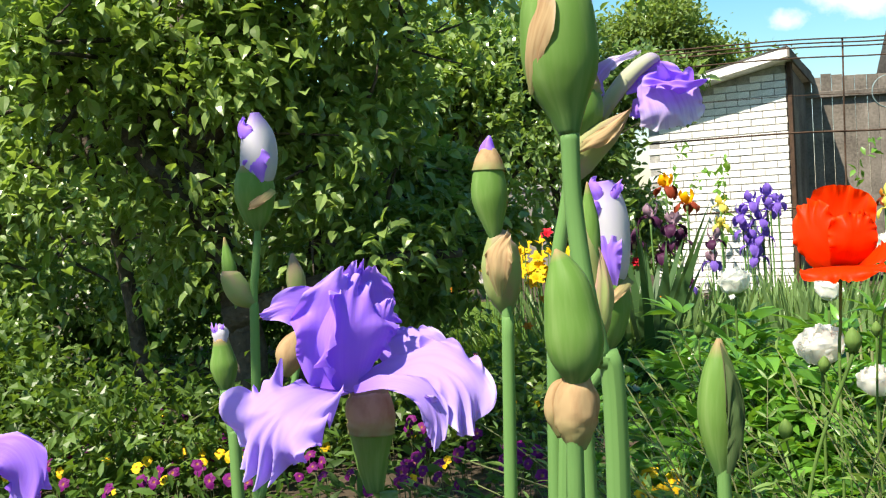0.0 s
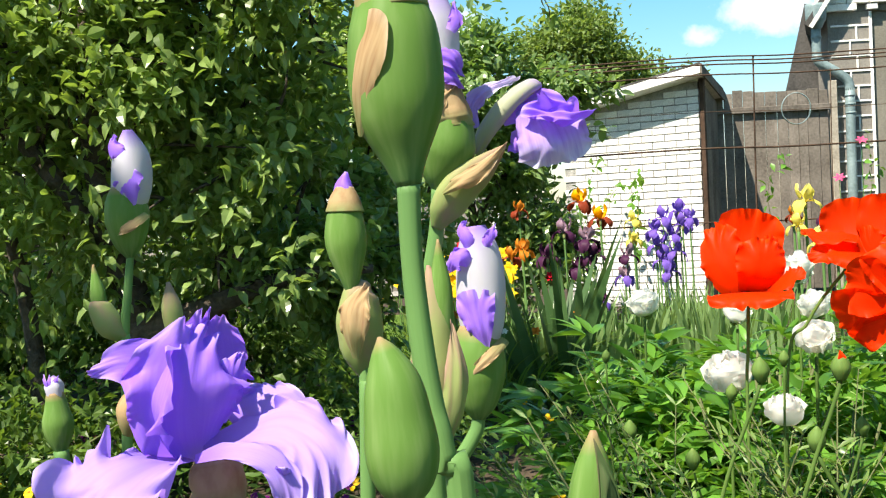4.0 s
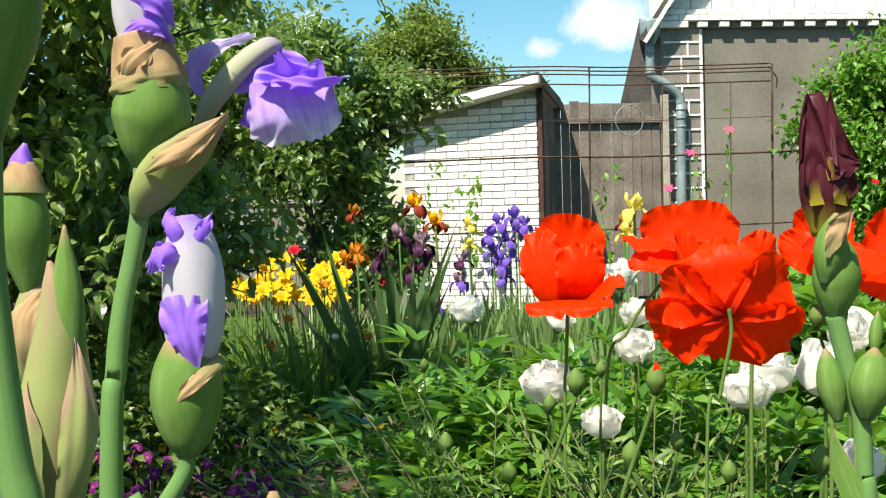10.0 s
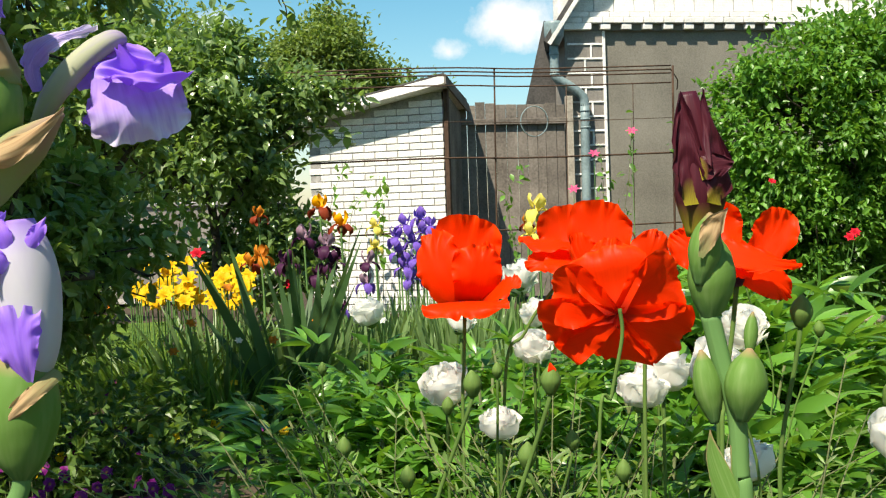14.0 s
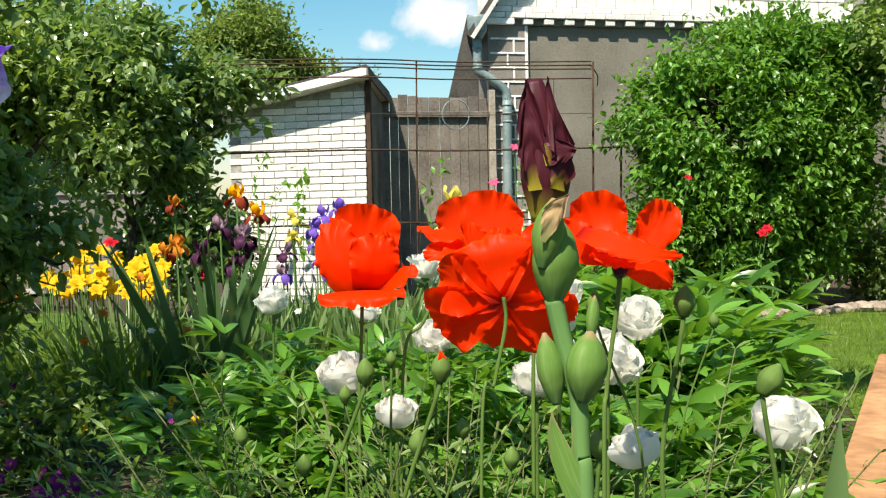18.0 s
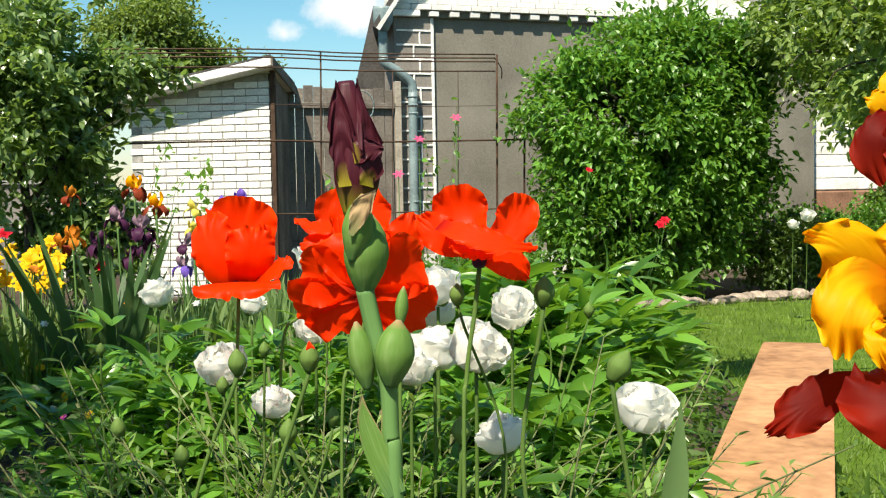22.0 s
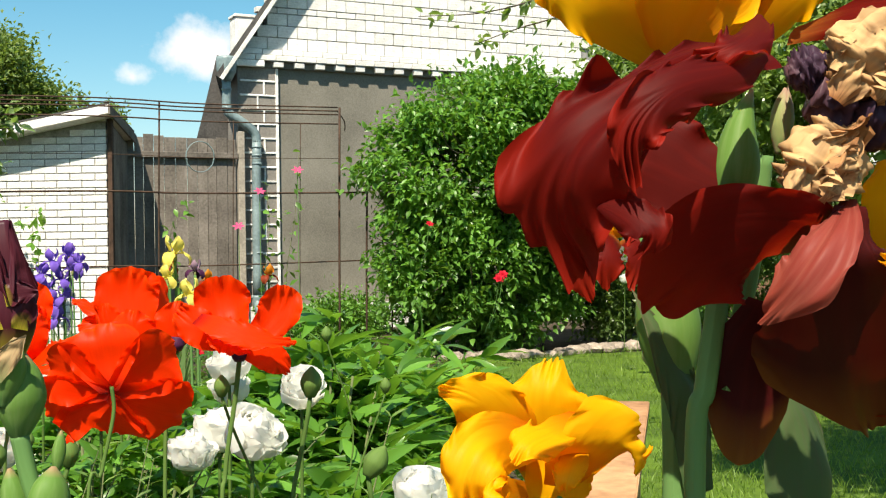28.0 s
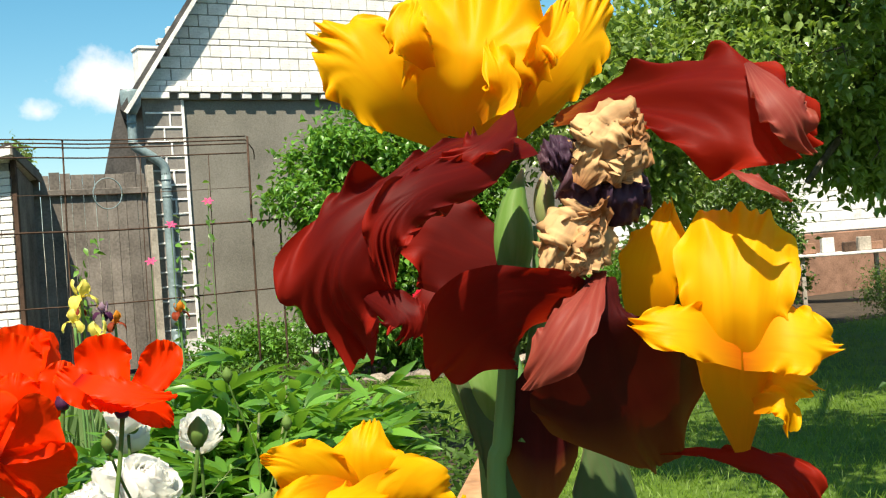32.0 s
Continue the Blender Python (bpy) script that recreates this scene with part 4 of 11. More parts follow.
# grass
rng = np.random.default_rng(77)
N = 42000
gy = 1.3 + 7.9 * rng.random(N) ** 1.25
gx = np.array([lawn_edge(y) for y in gy]) + (rng.random(N) ** 1.2) * (0.9 * gy + 1.5)
foot = np.stack([gx, gy, np.zeros(N)], 1)
foot[:, 2] = [ground_height(a, b) for a, b in zip(gx, gy)]
a = rng.random(N) * 6.3
ln = 0.028 + 0.03 * rng.random(N)
v, t = blade_arrays(rng, foot, np.stack([np.cos(a) * 0.4, np.sin(a) * 0.4, 0 * a], 1), ln, np.full(N, 0.005), 0.3, 2)
tagged(part("grass", fast_mesh("grass", v, t, L_GRASS)), "short green grass blades of the lawn", "grass", kind="stuff")


# ---- flower building ----
def ribbon(points, widths, face, nu=22, nv=14, cup=0.0, ruffle=0.0, freq=5.0, crinkle=0.0, pucker=0.0, seed=0, tip=0.48):
    """A petal along a curve. widths glide along it; face: the way its broad side looks; cup: curl across; tip: how far the rim
    is rounded; ruffle: waves round the rim; crinkle: uneven relief; pucker: fine creases. Gives points, faces and uv (foot to rim, side to side)."""
    fine = 48
    path = spline(points, fine)
    wid = [max(0.0, v.x) for v in spline([(w, i, 0) for i, w in enumerate(widths)], fine)]
    face = Vector(face).normalized()
    frames, last = [], None
    for i in range(fine + 1):
        t = (path[min(i + 1, fine)] - path[max(i - 1, 0)]).normalized()
        s = t.cross(face)
        if s.length < 0.2 and last is not None:
            s = last - t * last.dot(t)
        s.normalize()
        if last is not None and s.dot(last) < 0:
            s = -s
        last = s
        frames.append((t, s, s.cross(t).normalized()))
    ph = seed * 1.7
    size = max(widths)
    length = sum((path[i + 1] - path[i]).length for i in range(fine))
    n_side, n_end = max(0.7, freq / 5.5), max(0.7, freq / 4.5)
    verts, uvs, faces = [], [], []
    for i in range(nu + 1):
        u = i / nu
        for j in range(nv + 1):
            v = 2 * j / nv - 1
            ue = u * (1 - tip * abs(v) ** 2.4)
            k = min(int(ue * fine), fine - 1)
            g = ue * fine - k
            c = path[k].lerp(path[k + 1], g)
            t, s, nrm = frames[k]
            w = (wid[k] * (1 - g) + wid[k + 1] * g) / 2
            sg = 1 if v >= 0 else -1
            wob = noise.noise(Vector((u * 2.2, sg * 3.1 + seed, seed * 0.7)))
            wob2 = noise.noise(Vector((v * 1.6, seed * 1.3, 4.2)))
            side = math.sin(6.283 * n_side * u + ph + sg * 1.3 + 2.4 * wob) * (0.75 + 0.7 * noise.noise(Vector((u * 3, sg * 5, seed))))
            end = math.sin(3.1416 * n_end * v + 1.3 * ph + 2.0 * wob2) * (0.75 + 0.7 * noise.noise(Vector((v * 2.5, 7, seed))))
            side += 0.30 * math.sin(17.0 * n_side * u + 3 * ph + sg)
            end += 0.30 * math.sin(8.5 * n_end * v + 2 * ph)
            ea, eb = abs(v) ** 3 * min(1.0, 2.4 * u), u ** 5
            p = c + s * (v * w) + nrm * (cup * v * v * w + 1.35 * ruffle * (ea * side * (1 - 0.6 * eb) + 0.6 * eb * end))
            p = p + s * (sg * ea * 0.25 * ruffle * math.sin(9.1 * n_side * u + ph + sg)) + t * (eb * 0.3 * ruffle * math.sin(4.1 * n_end * v + ph))
            if crinkle:
                q = Vector((u * length, v * w, 0)) * (1.7 / size) + Vector((0, 0, seed * 3.3))
                p = p + nrm * (crinkle * (noise.noise(q) + 0.30 * noise.noise(q * 2.6) + 0.22 * (ea + eb) * noise.noise(q * 5.5)) * min(1, u * 3))
            if pucker:
                q = Vector((u * length * 0.55, v * w, 0)) * (5.5 / size) + Vector((0, 0, seed * 1.9))
                p = p + nrm * (pucker * (1 - 2.2 * abs(noise.noise(q)) + 0.5 * noise.noise(q * 2.3)) * min(1, u * 3) * (0.35 + 0.65 * max(abs(v), u)))
            verts.append(p)
            uvs.append((u, (v + 1) / 2))
    m = nv + 1
    for i in range(nu):
        for j in range(nv):
            a = i * m + j
            faces.append((a, a + 1, a + m + 1, a + m))
    return verts, faces, uvs


def petal(name, parent, mat, points, widths, face, label="", **kw):
    v, f, uv = ribbon(points, widths, face, **kw)
    return part(name, mesh_of(name, v, f, mat, True, uv), parent, label)


def frill(name, parent, mat, points, half, face, label="", right=None, nu=40, nv=36, cup=0.0, flute=0.002, waves=6, frayed=0.0, curl=0.0, bulge=0.0, seed=0, tip=0.30, end=None):
    """A petal along a curve with a width to either side. face: the way its broad side looks at the foot, end: at the rim; cup: curl across;
    flute: folds that fan out from the foot and grow towards the rim; frayed: an uneven outline; curl: the rim turned back; bulge: slow unevenness."""
    fine = 48
    path = spline(points, fine)
    lw = [max(0.0, v.x) for v in spline([(w, i, 0) for i, w in enumerate(half)], fine)]
    rw = [max(0.0, v.x) for v in spline([(w, i, 0) for i, w in enumerate(right or half)], fine)]
    f0, f1 = Vector(face).normalized(), Vector(end or face).normalized()
    frames, last = [], None
    for i in range(fine + 1):
        t = (path[min(i + 1, fine)] - path[max(i - 1, 0)]).normalized()
        s = t.cross(f0.lerp(f1, i / fine))
        if s.length < 0.15 and last is not None:
            s = last - t * last.dot(t)
        s.normalize()
        if last is not None:
            if s.dot(last) < 0:
                s = -s
            s = s.lerp(last, 0.6).normalized()
        last = s
        frames.append((t, s, s.cross(t).normalized()))
    ph, size = seed * 2.39, max(half)
    verts, uvs, faces = [], [], []
    for i in range(nu + 1):
        u = i / nu
        for j in range(nv + 1):
            v = 2 * j / nv - 1
            ue = u * (1 - tip * abs(v) ** 2.6)
            k = min(int(ue * fine), fine - 1)
            g = ue * fine - k
            c = path[k].lerp(path[k + 1], g)
            t, s, nrm = frames[k]
            w = (rw[k] * (1 - g) + rw[k + 1] * g) if v >= 0 else (lw[k] * (1 - g) + lw[k + 1] * g)
            phi = math.atan2(v, 1.6 * (u - 0.45))
            rim = min(1.0, (abs(v) ** 5 + u ** 5) ** 0.2) * min(1.0, 3 * u)
            n1 = noise.noise(Vector((phi * 1.3, seed * 1.7, u)))
            n2 = noise.noise(Vector((phi * 2.9, seed * 0.9, 5.0)))
            wave = math.sin(1.7 * waves * phi + ph + 2.4 * n1) * (0.7 + 0.9 * n2)
            wave2 = math.sin(3.9 * waves * phi + 2 * ph + 4 * n2)
            q = Vector((u * 2.1, v * 1.7, seed * 3.1))
            p = c + s * (v * w)
            p = p + nrm * (cup * v * v * w + 1.15 * flute * (rim ** 7 * wave + 0.4 * rim ** 12 * wave2) - curl * rim ** 5 + bulge * noise.noise(q) * min(1, 3 * u))
            if frayed:
                jag = 0.35 * rim ** 8 * frayed * (wave2 + 1.2 * noise.noise(Vector((phi * 7, seed, 2))))
                p = p + (t * u + s * (v * abs(v))) * jag
            verts.append(p)
            uvs.append((u, (v + 1) / 2))
    m = nv + 1
    for i in range(nu):
        for j in range(nv):
            a = i * m + j
            faces.append((a, a + 1, a + m + 1, a + m))
    return part(name, mesh_of(name, verts, faces, mat, True, uvs), parent, label)


def lathe(points, radii, sides=18, n=24, ridge=0.0, ridges=9, twist=0.0, squash=1.0, rough=0.0, grain=2.0):
    """A round body along a curve, with uv; ridges run along it and may twist."""
    path = spline(points, n)
    rad = [v.x for v in spline([(r, i, 0) for i, r in enumerate(radii)], n)]
    verts, faces, uvs = [], [], []
    side = None
    for i, c in enumerate(path):
        t = (path[min(i + 1, n)] - path[max(i - 1, 0)]).normalized()
        if side is None:
            side = t.orthogonal().normalized()
        side = (side - t * side.dot(t)).normalized()
        up = t.cross(side)
        r = max(rad[i], 0.0002)
        for k in range(sides + 1):
            a = 2 * math.pi * (k % sides) / sides
            rr = r * (1 + ridge * math.sin(ridges * a + twist * i / n))
            if rough:
                q = Vector((math.cos(a) * grain, math.sin(a) * grain, i / n * grain * 2.2 + r * 900))
                rr *= 1 + rough * (noise.noise(q) + 0.6 * abs(noise.noise(q * 2.3)))
            verts.append(c + side * (math.cos(a) * rr) + up * (math.sin(a) * rr * squash))
            uvs.append((i / n, k / sides))
    m = sides + 1
    for i in range(n):
        for k in range(sides):
            a = i * m + k
            faces.append((a, a + 1, a + m + 1, a + m))
    faces.append(tuple(range(sides - 1, -1, -1)))
    faces.append(tuple(range(n * m, n * m + sides)))
    return verts, faces, uvs


def body(name, parent, mat, points, radii, label="", **kw):
    v, f, uv = lathe(points, radii, **kw)
    return part(name, mesh_of(name, v, f, mat, True, uv), parent, label)


P_VIOLET = petal_mat("violet_petal", (0.46, 0.34, 0.80), (0.34, 0.17, 0.81), (0.52, 0.36, 0.89), (0.46, 0.29, 0.86), 0.42, 0.5, 0.45, base_at=0.2, edge_at=0.8, across=20, thru=(0.42, 0.17, 0.94))
P_LILAC = petal_mat("lilac_fall", (0.30, 0.14, 0.76), (0.46, 0.32, 0.85), (0.62, 0.51, 0.92), (0.37, 0.22, 0.82), 0.40, 0.55, 0.5, base_at=0.36, edge_at=0.76, across=18, thru=(0.44, 0.24, 0.93))
P_ROLL = petal_mat("rolled_lilac_petal", (0.45, 0.48, 0.38), (0.54, 0.53, 0.58), (0.30, 0.17, 0.62), (0.40, 0.32, 0.56), 0.30, 0.45, 0.6, base_at=0.2, edge_at=0.72, across=5)
P_WILT = petal_mat("wilting_lilac_petal", (0.34, 0.22, 0.66), (0.44, 0.30, 0.76), (0.74, 0.71, 0.84), (0.26, 0.14, 0.56), 0.40, 0.6, 0.6, base_at=0.3, edge_at=0.55, across=14)
P_SPATHE = petal_mat("green_spathe", (0.075, 0.17, 0.055), (0.115, 0.225, 0.045), (0.36, 0.23, 0.13), (0.23, 0.34, 0.12), 0.20, 0.60, 0.5, base_at=0.30, edge_at=0.84, across=11)
P_SPATHE_PALE = petal_mat("pale_spathe", (0.14, 0.24, 0.07), (0.28, 0.33, 0.12), (0.38, 0.24, 0.18), (0.36, 0.20, 0.17), 0.22, 0.9, 0.5, base_at=0.30, edge_at=0.68, across=4)
P_PAPER = petal_mat("papery_sheath", (0.24, 0.29, 0.11), (0.46, 0.32, 0.17), (0.56, 0.42, 0.28), (0.26, 0.13, 0.065), 0.30, 0.8, 0.7, base_at=0.42, across=7)
# green spathe darkened and browned, so that shade lies in its colour
P_SPATHE_SHADED = petal_mat("shaded_spathe", (0.035, 0.07, 0.022), (0.060, 0.10, 0.035), (0.12, 0.11, 0.06), (0.09, 0.08, 0.045), 0.10, 0.5, 0.6, across=9)
P_ROLL_GREEN = petal_mat("greenish_rolled_petal", (0.26, 0.32, 0.12), (0.42, 0.44, 0.30), (0.40, 0.30, 0.52), (0.26, 0.16, 0.46), 0.25, 0.6, 0.6, base_at=0.4, edge_at=0.7, across=6)
P_STEM = petal_mat("iris_stem", (0.11, 0.22, 0.07), (0.125, 0.245, 0.075), (0.13, 0.25, 0.075), (0.08, 0.18, 0.05), 0.10, 0.4, 0.5, across=10)
P_MAROON = petal_mat("maroon_fall", (0.26, 0.09, 0.012), (0.095, 0.0032, 0.0014), (0.28, 0.014, 0.004), (0.18, 0.009, 0.003), 0.34, 0.4, 0.6, base_at=0.16, edge_at=0.62, across=14, thru=(0.66, 0.028, 0.006))
P_VELVET = petal_mat("velvet_fall", (0.070, 0.004, 0.004), (0.060, 0.0022, 0.0013), (0.24, 0.010, 0.004), (0.16, 0.006, 0.003), 0.20, 0.35, 0.6, base_at=0.1, edge_at=0.62, across=12, thru=(0.66, 0.025, 0.006))
# paler claw of the falls, with the sun's sheen also put into the colour
P_SALMON_LIT = petal_mat("sunlit_salmon_fall", (0.10, 0.012, 0.010), (0.20, 0.035, 0.026), (0.26, 0.05, 0.03), (0.30, 0.10, 0.07), 0.15, 0.5, 0.5, base_at=0.2, edge_at=0.7, across=10, thru=(0.66, 0.08, 0.03))
# velvet fall darkened: shade of the down-facing petals put into the colour; golden-brown rim
P_VELVET_SHADED = petal_mat("shaded_velvet_fall", (0.06, 0.004, 0.004), (0.032, 0.002, 0.002), (0.17, 0.06, 0.008), (0.08, 0.006, 0.005), 0.05, 0.35, 0.6, base_at=0.1, edge_at=0.70, across=10, thru=(0.5, 0.03, 0.005))
P_MAROON_DARK = petal_mat("dark_maroon_bud", (0.30, 0.26, 0.02), (0.055, 0.010, 0.017), (0.050, 0.010, 0.022), (0.11, 0.022, 0.03), 0.10, 0.5, 0.4, base_at=0.22, across=16, sheen=0.0)
P_GOLD = petal_mat("golden_standard", (0.48, 0.11, 0.004), (0.90, 0.45, 0.006), (0.92, 0.55, 0.012), (0.78, 0.29, 0.003), 0.45, 0.45, 0.5, base_at=0.42, across=12, thru=(0.92, 0.32, 0.003))
P_POPPY = petal_mat("poppy_petal", (0.05, 0.002, 0.003), (0.93, 0.040, 0.002), (0.96, 0.070, 0.004), (0.74, 0.016, 0.002), 0.45, 0.55, 0.45, base_at=0.17, across=34, thru=(0.97, 0.040, 0.001))
P_POPPY_BACK = petal_mat("poppy_petal_dark_foot", (0.02, 0.002, 0.003), (0.93, 0.040, 0.002), (0.96, 0.070, 0.004), (0.74, 0.016, 0.002), 0.45, 0.55, 0.45, base_at=0.24, across=34, thru=(0.97, 0.030, 0.001))
P_WHITE = petal_mat("white_peony_petal", (0.80, 0.80, 0.60), (0.86, 0.86, 0.82), (0.88, 0.88, 0.85), (0.82, 0.82, 0.77), 0.5, 0.25, 0.6, thru=(0.90, 0.90, 0.84))
P_YELLOW = petal_mat("lemon_petal", (0.72, 0.56, 0.06), (0.84, 0.72, 0.16), (0.86, 0.77, 0.30), (0.76, 0.58, 0.05), 0.4, 0.4)
P_LILY = petal_mat("lily_petal", (0.62, 0.34, 0.01), (0.78, 0.50, 0.015), (0.80, 0.56, 0.03), (0.66, 0.36, 0.01), 0.35, 0.5)
P_ORANGE = petal_mat("orange_petal", (0.55, 0.20, 0.02), (0.62, 0.22, 0.02), (0.70, 0.30, 0.03), (0.35, 0.06, 0.02), 0.35, 0.5)
P_BRONZE = petal_mat("bronze_fall", (0.45, 0.16, 0.03), (0.26, 0.045, 0.018), (0.30, 0.06, 0.02), (0.12, 0.015, 0.01), 0.3, 0.5)
P_PLUM = petal_mat("dark_plum_petal", (0.10, 0.06, 0.05), (0.065, 0.018, 0.055), (0.085, 0.03, 0.07), (0.03, 0.008, 0.03), 0.2, 0.5)
P_MAUVE = petal_mat("smoky_mauve_petal", (0.30, 0.20, 0.16), (0.30, 0.20, 0.26), (0.36, 0.25, 0.33), (0.16, 0.06, 0.13), 0.3, 0.5)
P_BLUE = petal_mat("blue_violet_petal", (0.38, 0.32, 0.60), (0.23, 0.13, 0.60), (0.32, 0.21, 0.68), (0.13, 0.06, 0.44), 0.4, 0.5)
P_ROSE = petal_mat("crimson_petal", (0.30, 0.01, 0.02), (0.55, 0.012, 0.03), (0.60, 0.02, 0.04), (0.30, 0.004, 0.012), 0.3, 0.4)
P_PINK = petal_mat("pink_petal", (0.5, 0.2, 0.25), (0.66, 0.10, 0.24), (0.7, 0.16, 0.3), (0.45, 0.05, 0.15), 0.35, 0.4)
P_PANSY = petal_mat("pansy_petal", (0.4, 0.22, 0.02), (0.15, 0.010, 0.13), (0.19, 0.020, 0.18), (0.06, 0.004, 0.055), 0.2, 0.5)
P_PANSY_Y = petal_mat("yellow_pansy_petal", (0.16, 0.02, 0.02), (0.80, 0.50, 0.02), (0.84, 0.56, 0.04), (0.6, 0.3, 0.01), 0.3, 0.4)
P_BEARD = petal_mat("orange_beard", (0.7, 0.3, 0.01), (0.80, 0.42, 0.01), (0.8, 0.5, 0.02), (0.6, 0.2, 0.01), 0.2, 0.6)
P_PODGREEN = petal_mat("poppy_bud_green", (0.07, 0.13, 0.028), (0.115, 0.195, 0.045), (0.15, 0.23, 0.06), (0.065, 0.12, 0.028), 0.15, 0.6, 0.6, across=14)
P_DRY = petal_mat("dried_petal", (0.30, 0.12, 0.04), (0.66, 0.42, 0.20), (0.46, 0.22, 0.09), (0.10, 0.04, 0.025), 0.25, 1.0, 0.7, base_at=0.3, edge_at=0.6, across=9)
P_DRY_DARK = petal_mat("shrivelled_dark_petal", (0.10, 0.05, 0.06), (0.055, 0.03, 0.05), (0.09, 0.05, 0.07), (0.02, 0.01, 0.02), 0.1, 0.6, 0.5, across=16)


def bud(parent, foot, top, width, mat=None, tip=None, tip_len=0.3, sheath=0, bend=0.0, name="bud", squash=0.9, seed=0, tip_bend=0.0, tip_w=0.5, ridge=0.0):
    """An iris bud: a swollen spathe, a rolled petal tip where one shows, and papery sheath edges."""
    a, b = Vector(foot), Vector(top)
    ax = b - a
    sd = ax.cross(Vector((0, 1, 0.2))).normalized()
    mid = (a + b) / 2 + sd * bend
    w = width / 2
    holder = body(name, parent, mat or P_SPATHE, [a, a.lerp(mid, 0.5) + sd * bend * 0.25, mid, mid.lerp(b, 0.55), b], [w * 0.30, w * 0.80, w * 1.02, w * 0.76, w * 0.12 if not tip else w * 0.55], squash=squash, ridge=0.004, ridges=7, sides=26, rough=0.03, grain=1.2)
    L = ax.length
    front = Vector((0.25 if seed % 2 else -0.25, -1, 0.05)).normalized()
    lean = sd * (w * (0.32 if seed % 2 else -0.32))
    valve = [a + front * (w * 0.34), a.lerp(mid, 0.5) + front * (w * 0.90) + lean * 0.7, mid + front * (w * 1.03) + lean, mid.lerp(b, 0.5) + front * (w * 0.84) + lean * 0.8, b + ax.normalized() * (0.03 * L) + front * (w * 0.22)]
    if mat is P_SPATHE_PALE:
        petal("spathe_valve", holder, mat, valve, [w * 0.3, w * 1.15, w * 1.35, w * 0.95, w * 0.1], front + lean / w, nu=16, nv=10, cup=-0.42, ruffle=w * 0.02, crinkle=w * 0.03, seed=seed)
    if tip:
        d = (b - mid).normalized()
        e = b + d * (L * tip_len) + sd * tip_bend
        body("petal_roll", holder, tip, [mid.lerp(b, 0.75), b, b.lerp(e, 0.4) + sd * (tip_bend * 0.1), b.lerp(e, 0.75), e], [w * tip_w * 0.9, w * tip_w * 1.1, w * tip_w * 1.15, w * tip_w * 0.75, w * 0.05], sides=22, n=26, ridge=0.12 + ridge, ridges=4, twist=4.5)
        for k, sg in enumerate((-1, 0.2, 1)):
            q = [b.lerp(e, 0.1) + front * (w * tip_w * 0.9), b.lerp(e, 0.6) + sd * (sg * w * tip_w * 0.7) + front * (w * tip_w * 0.95), e + sd * (sg * w * tip_w * 0.95) + d * (L * 0.02 * k) + front * (w * tip_w * 0.4)]
            petal("petal_edge", holder, P_VIOLET, q, [w * tip_w * 0.2, w * tip_w * 0.75, w * tip_w * 0.2], front + sd * sg * 0.5, nu=12, nv=8, cup=-0.5, ruffle=w * tip_w * 0.12, freq=9, crinkle=w * tip_w * 0.08, seed=seed + k + 3)
    for k in range(sheath):
        sgn = 1 if k % 2 == 0 else -1
        back = Vector((0, -1, 0.1))
        p0 = a.lerp(b, 0.40) + sd * (sgn * w * 0.80) + back * (w * 0.45)
        p1 = mid + sd * (sgn * w * 0.86) + back * (w * 0.52)
        p2 = mid.lerp(b, 0.65) + sd * (sgn * w * 0.42) + back * (w * 0.72)
        p3 = b + ax.normalized() * (0.06 * L) + sd * (sgn * w * 0.02) + back * (w * 0.5)
        petal("papery_edge", holder, P_PAPER, [p0, p1, p2, p3], [w * 0.15, w * 0.5, w * 0.75, w * 0.7], back + sd * sgn * 0.8, nu=24, nv=14, cup=-0.35, ruffle=w * 0.14, freq=9, crinkle=w * 0.15, pucker=w * 0.06, seed=seed + k, label="brown papery edge")
    return holder


def stem(parent, pts, r=0.005, name="stem", mat=None, r1=None):
    return body(name, parent, mat or P_STEM, pts, list(np.linspace(r1 or r * 1.15, r, len(pts))), sides=12, n=6 * len(pts))


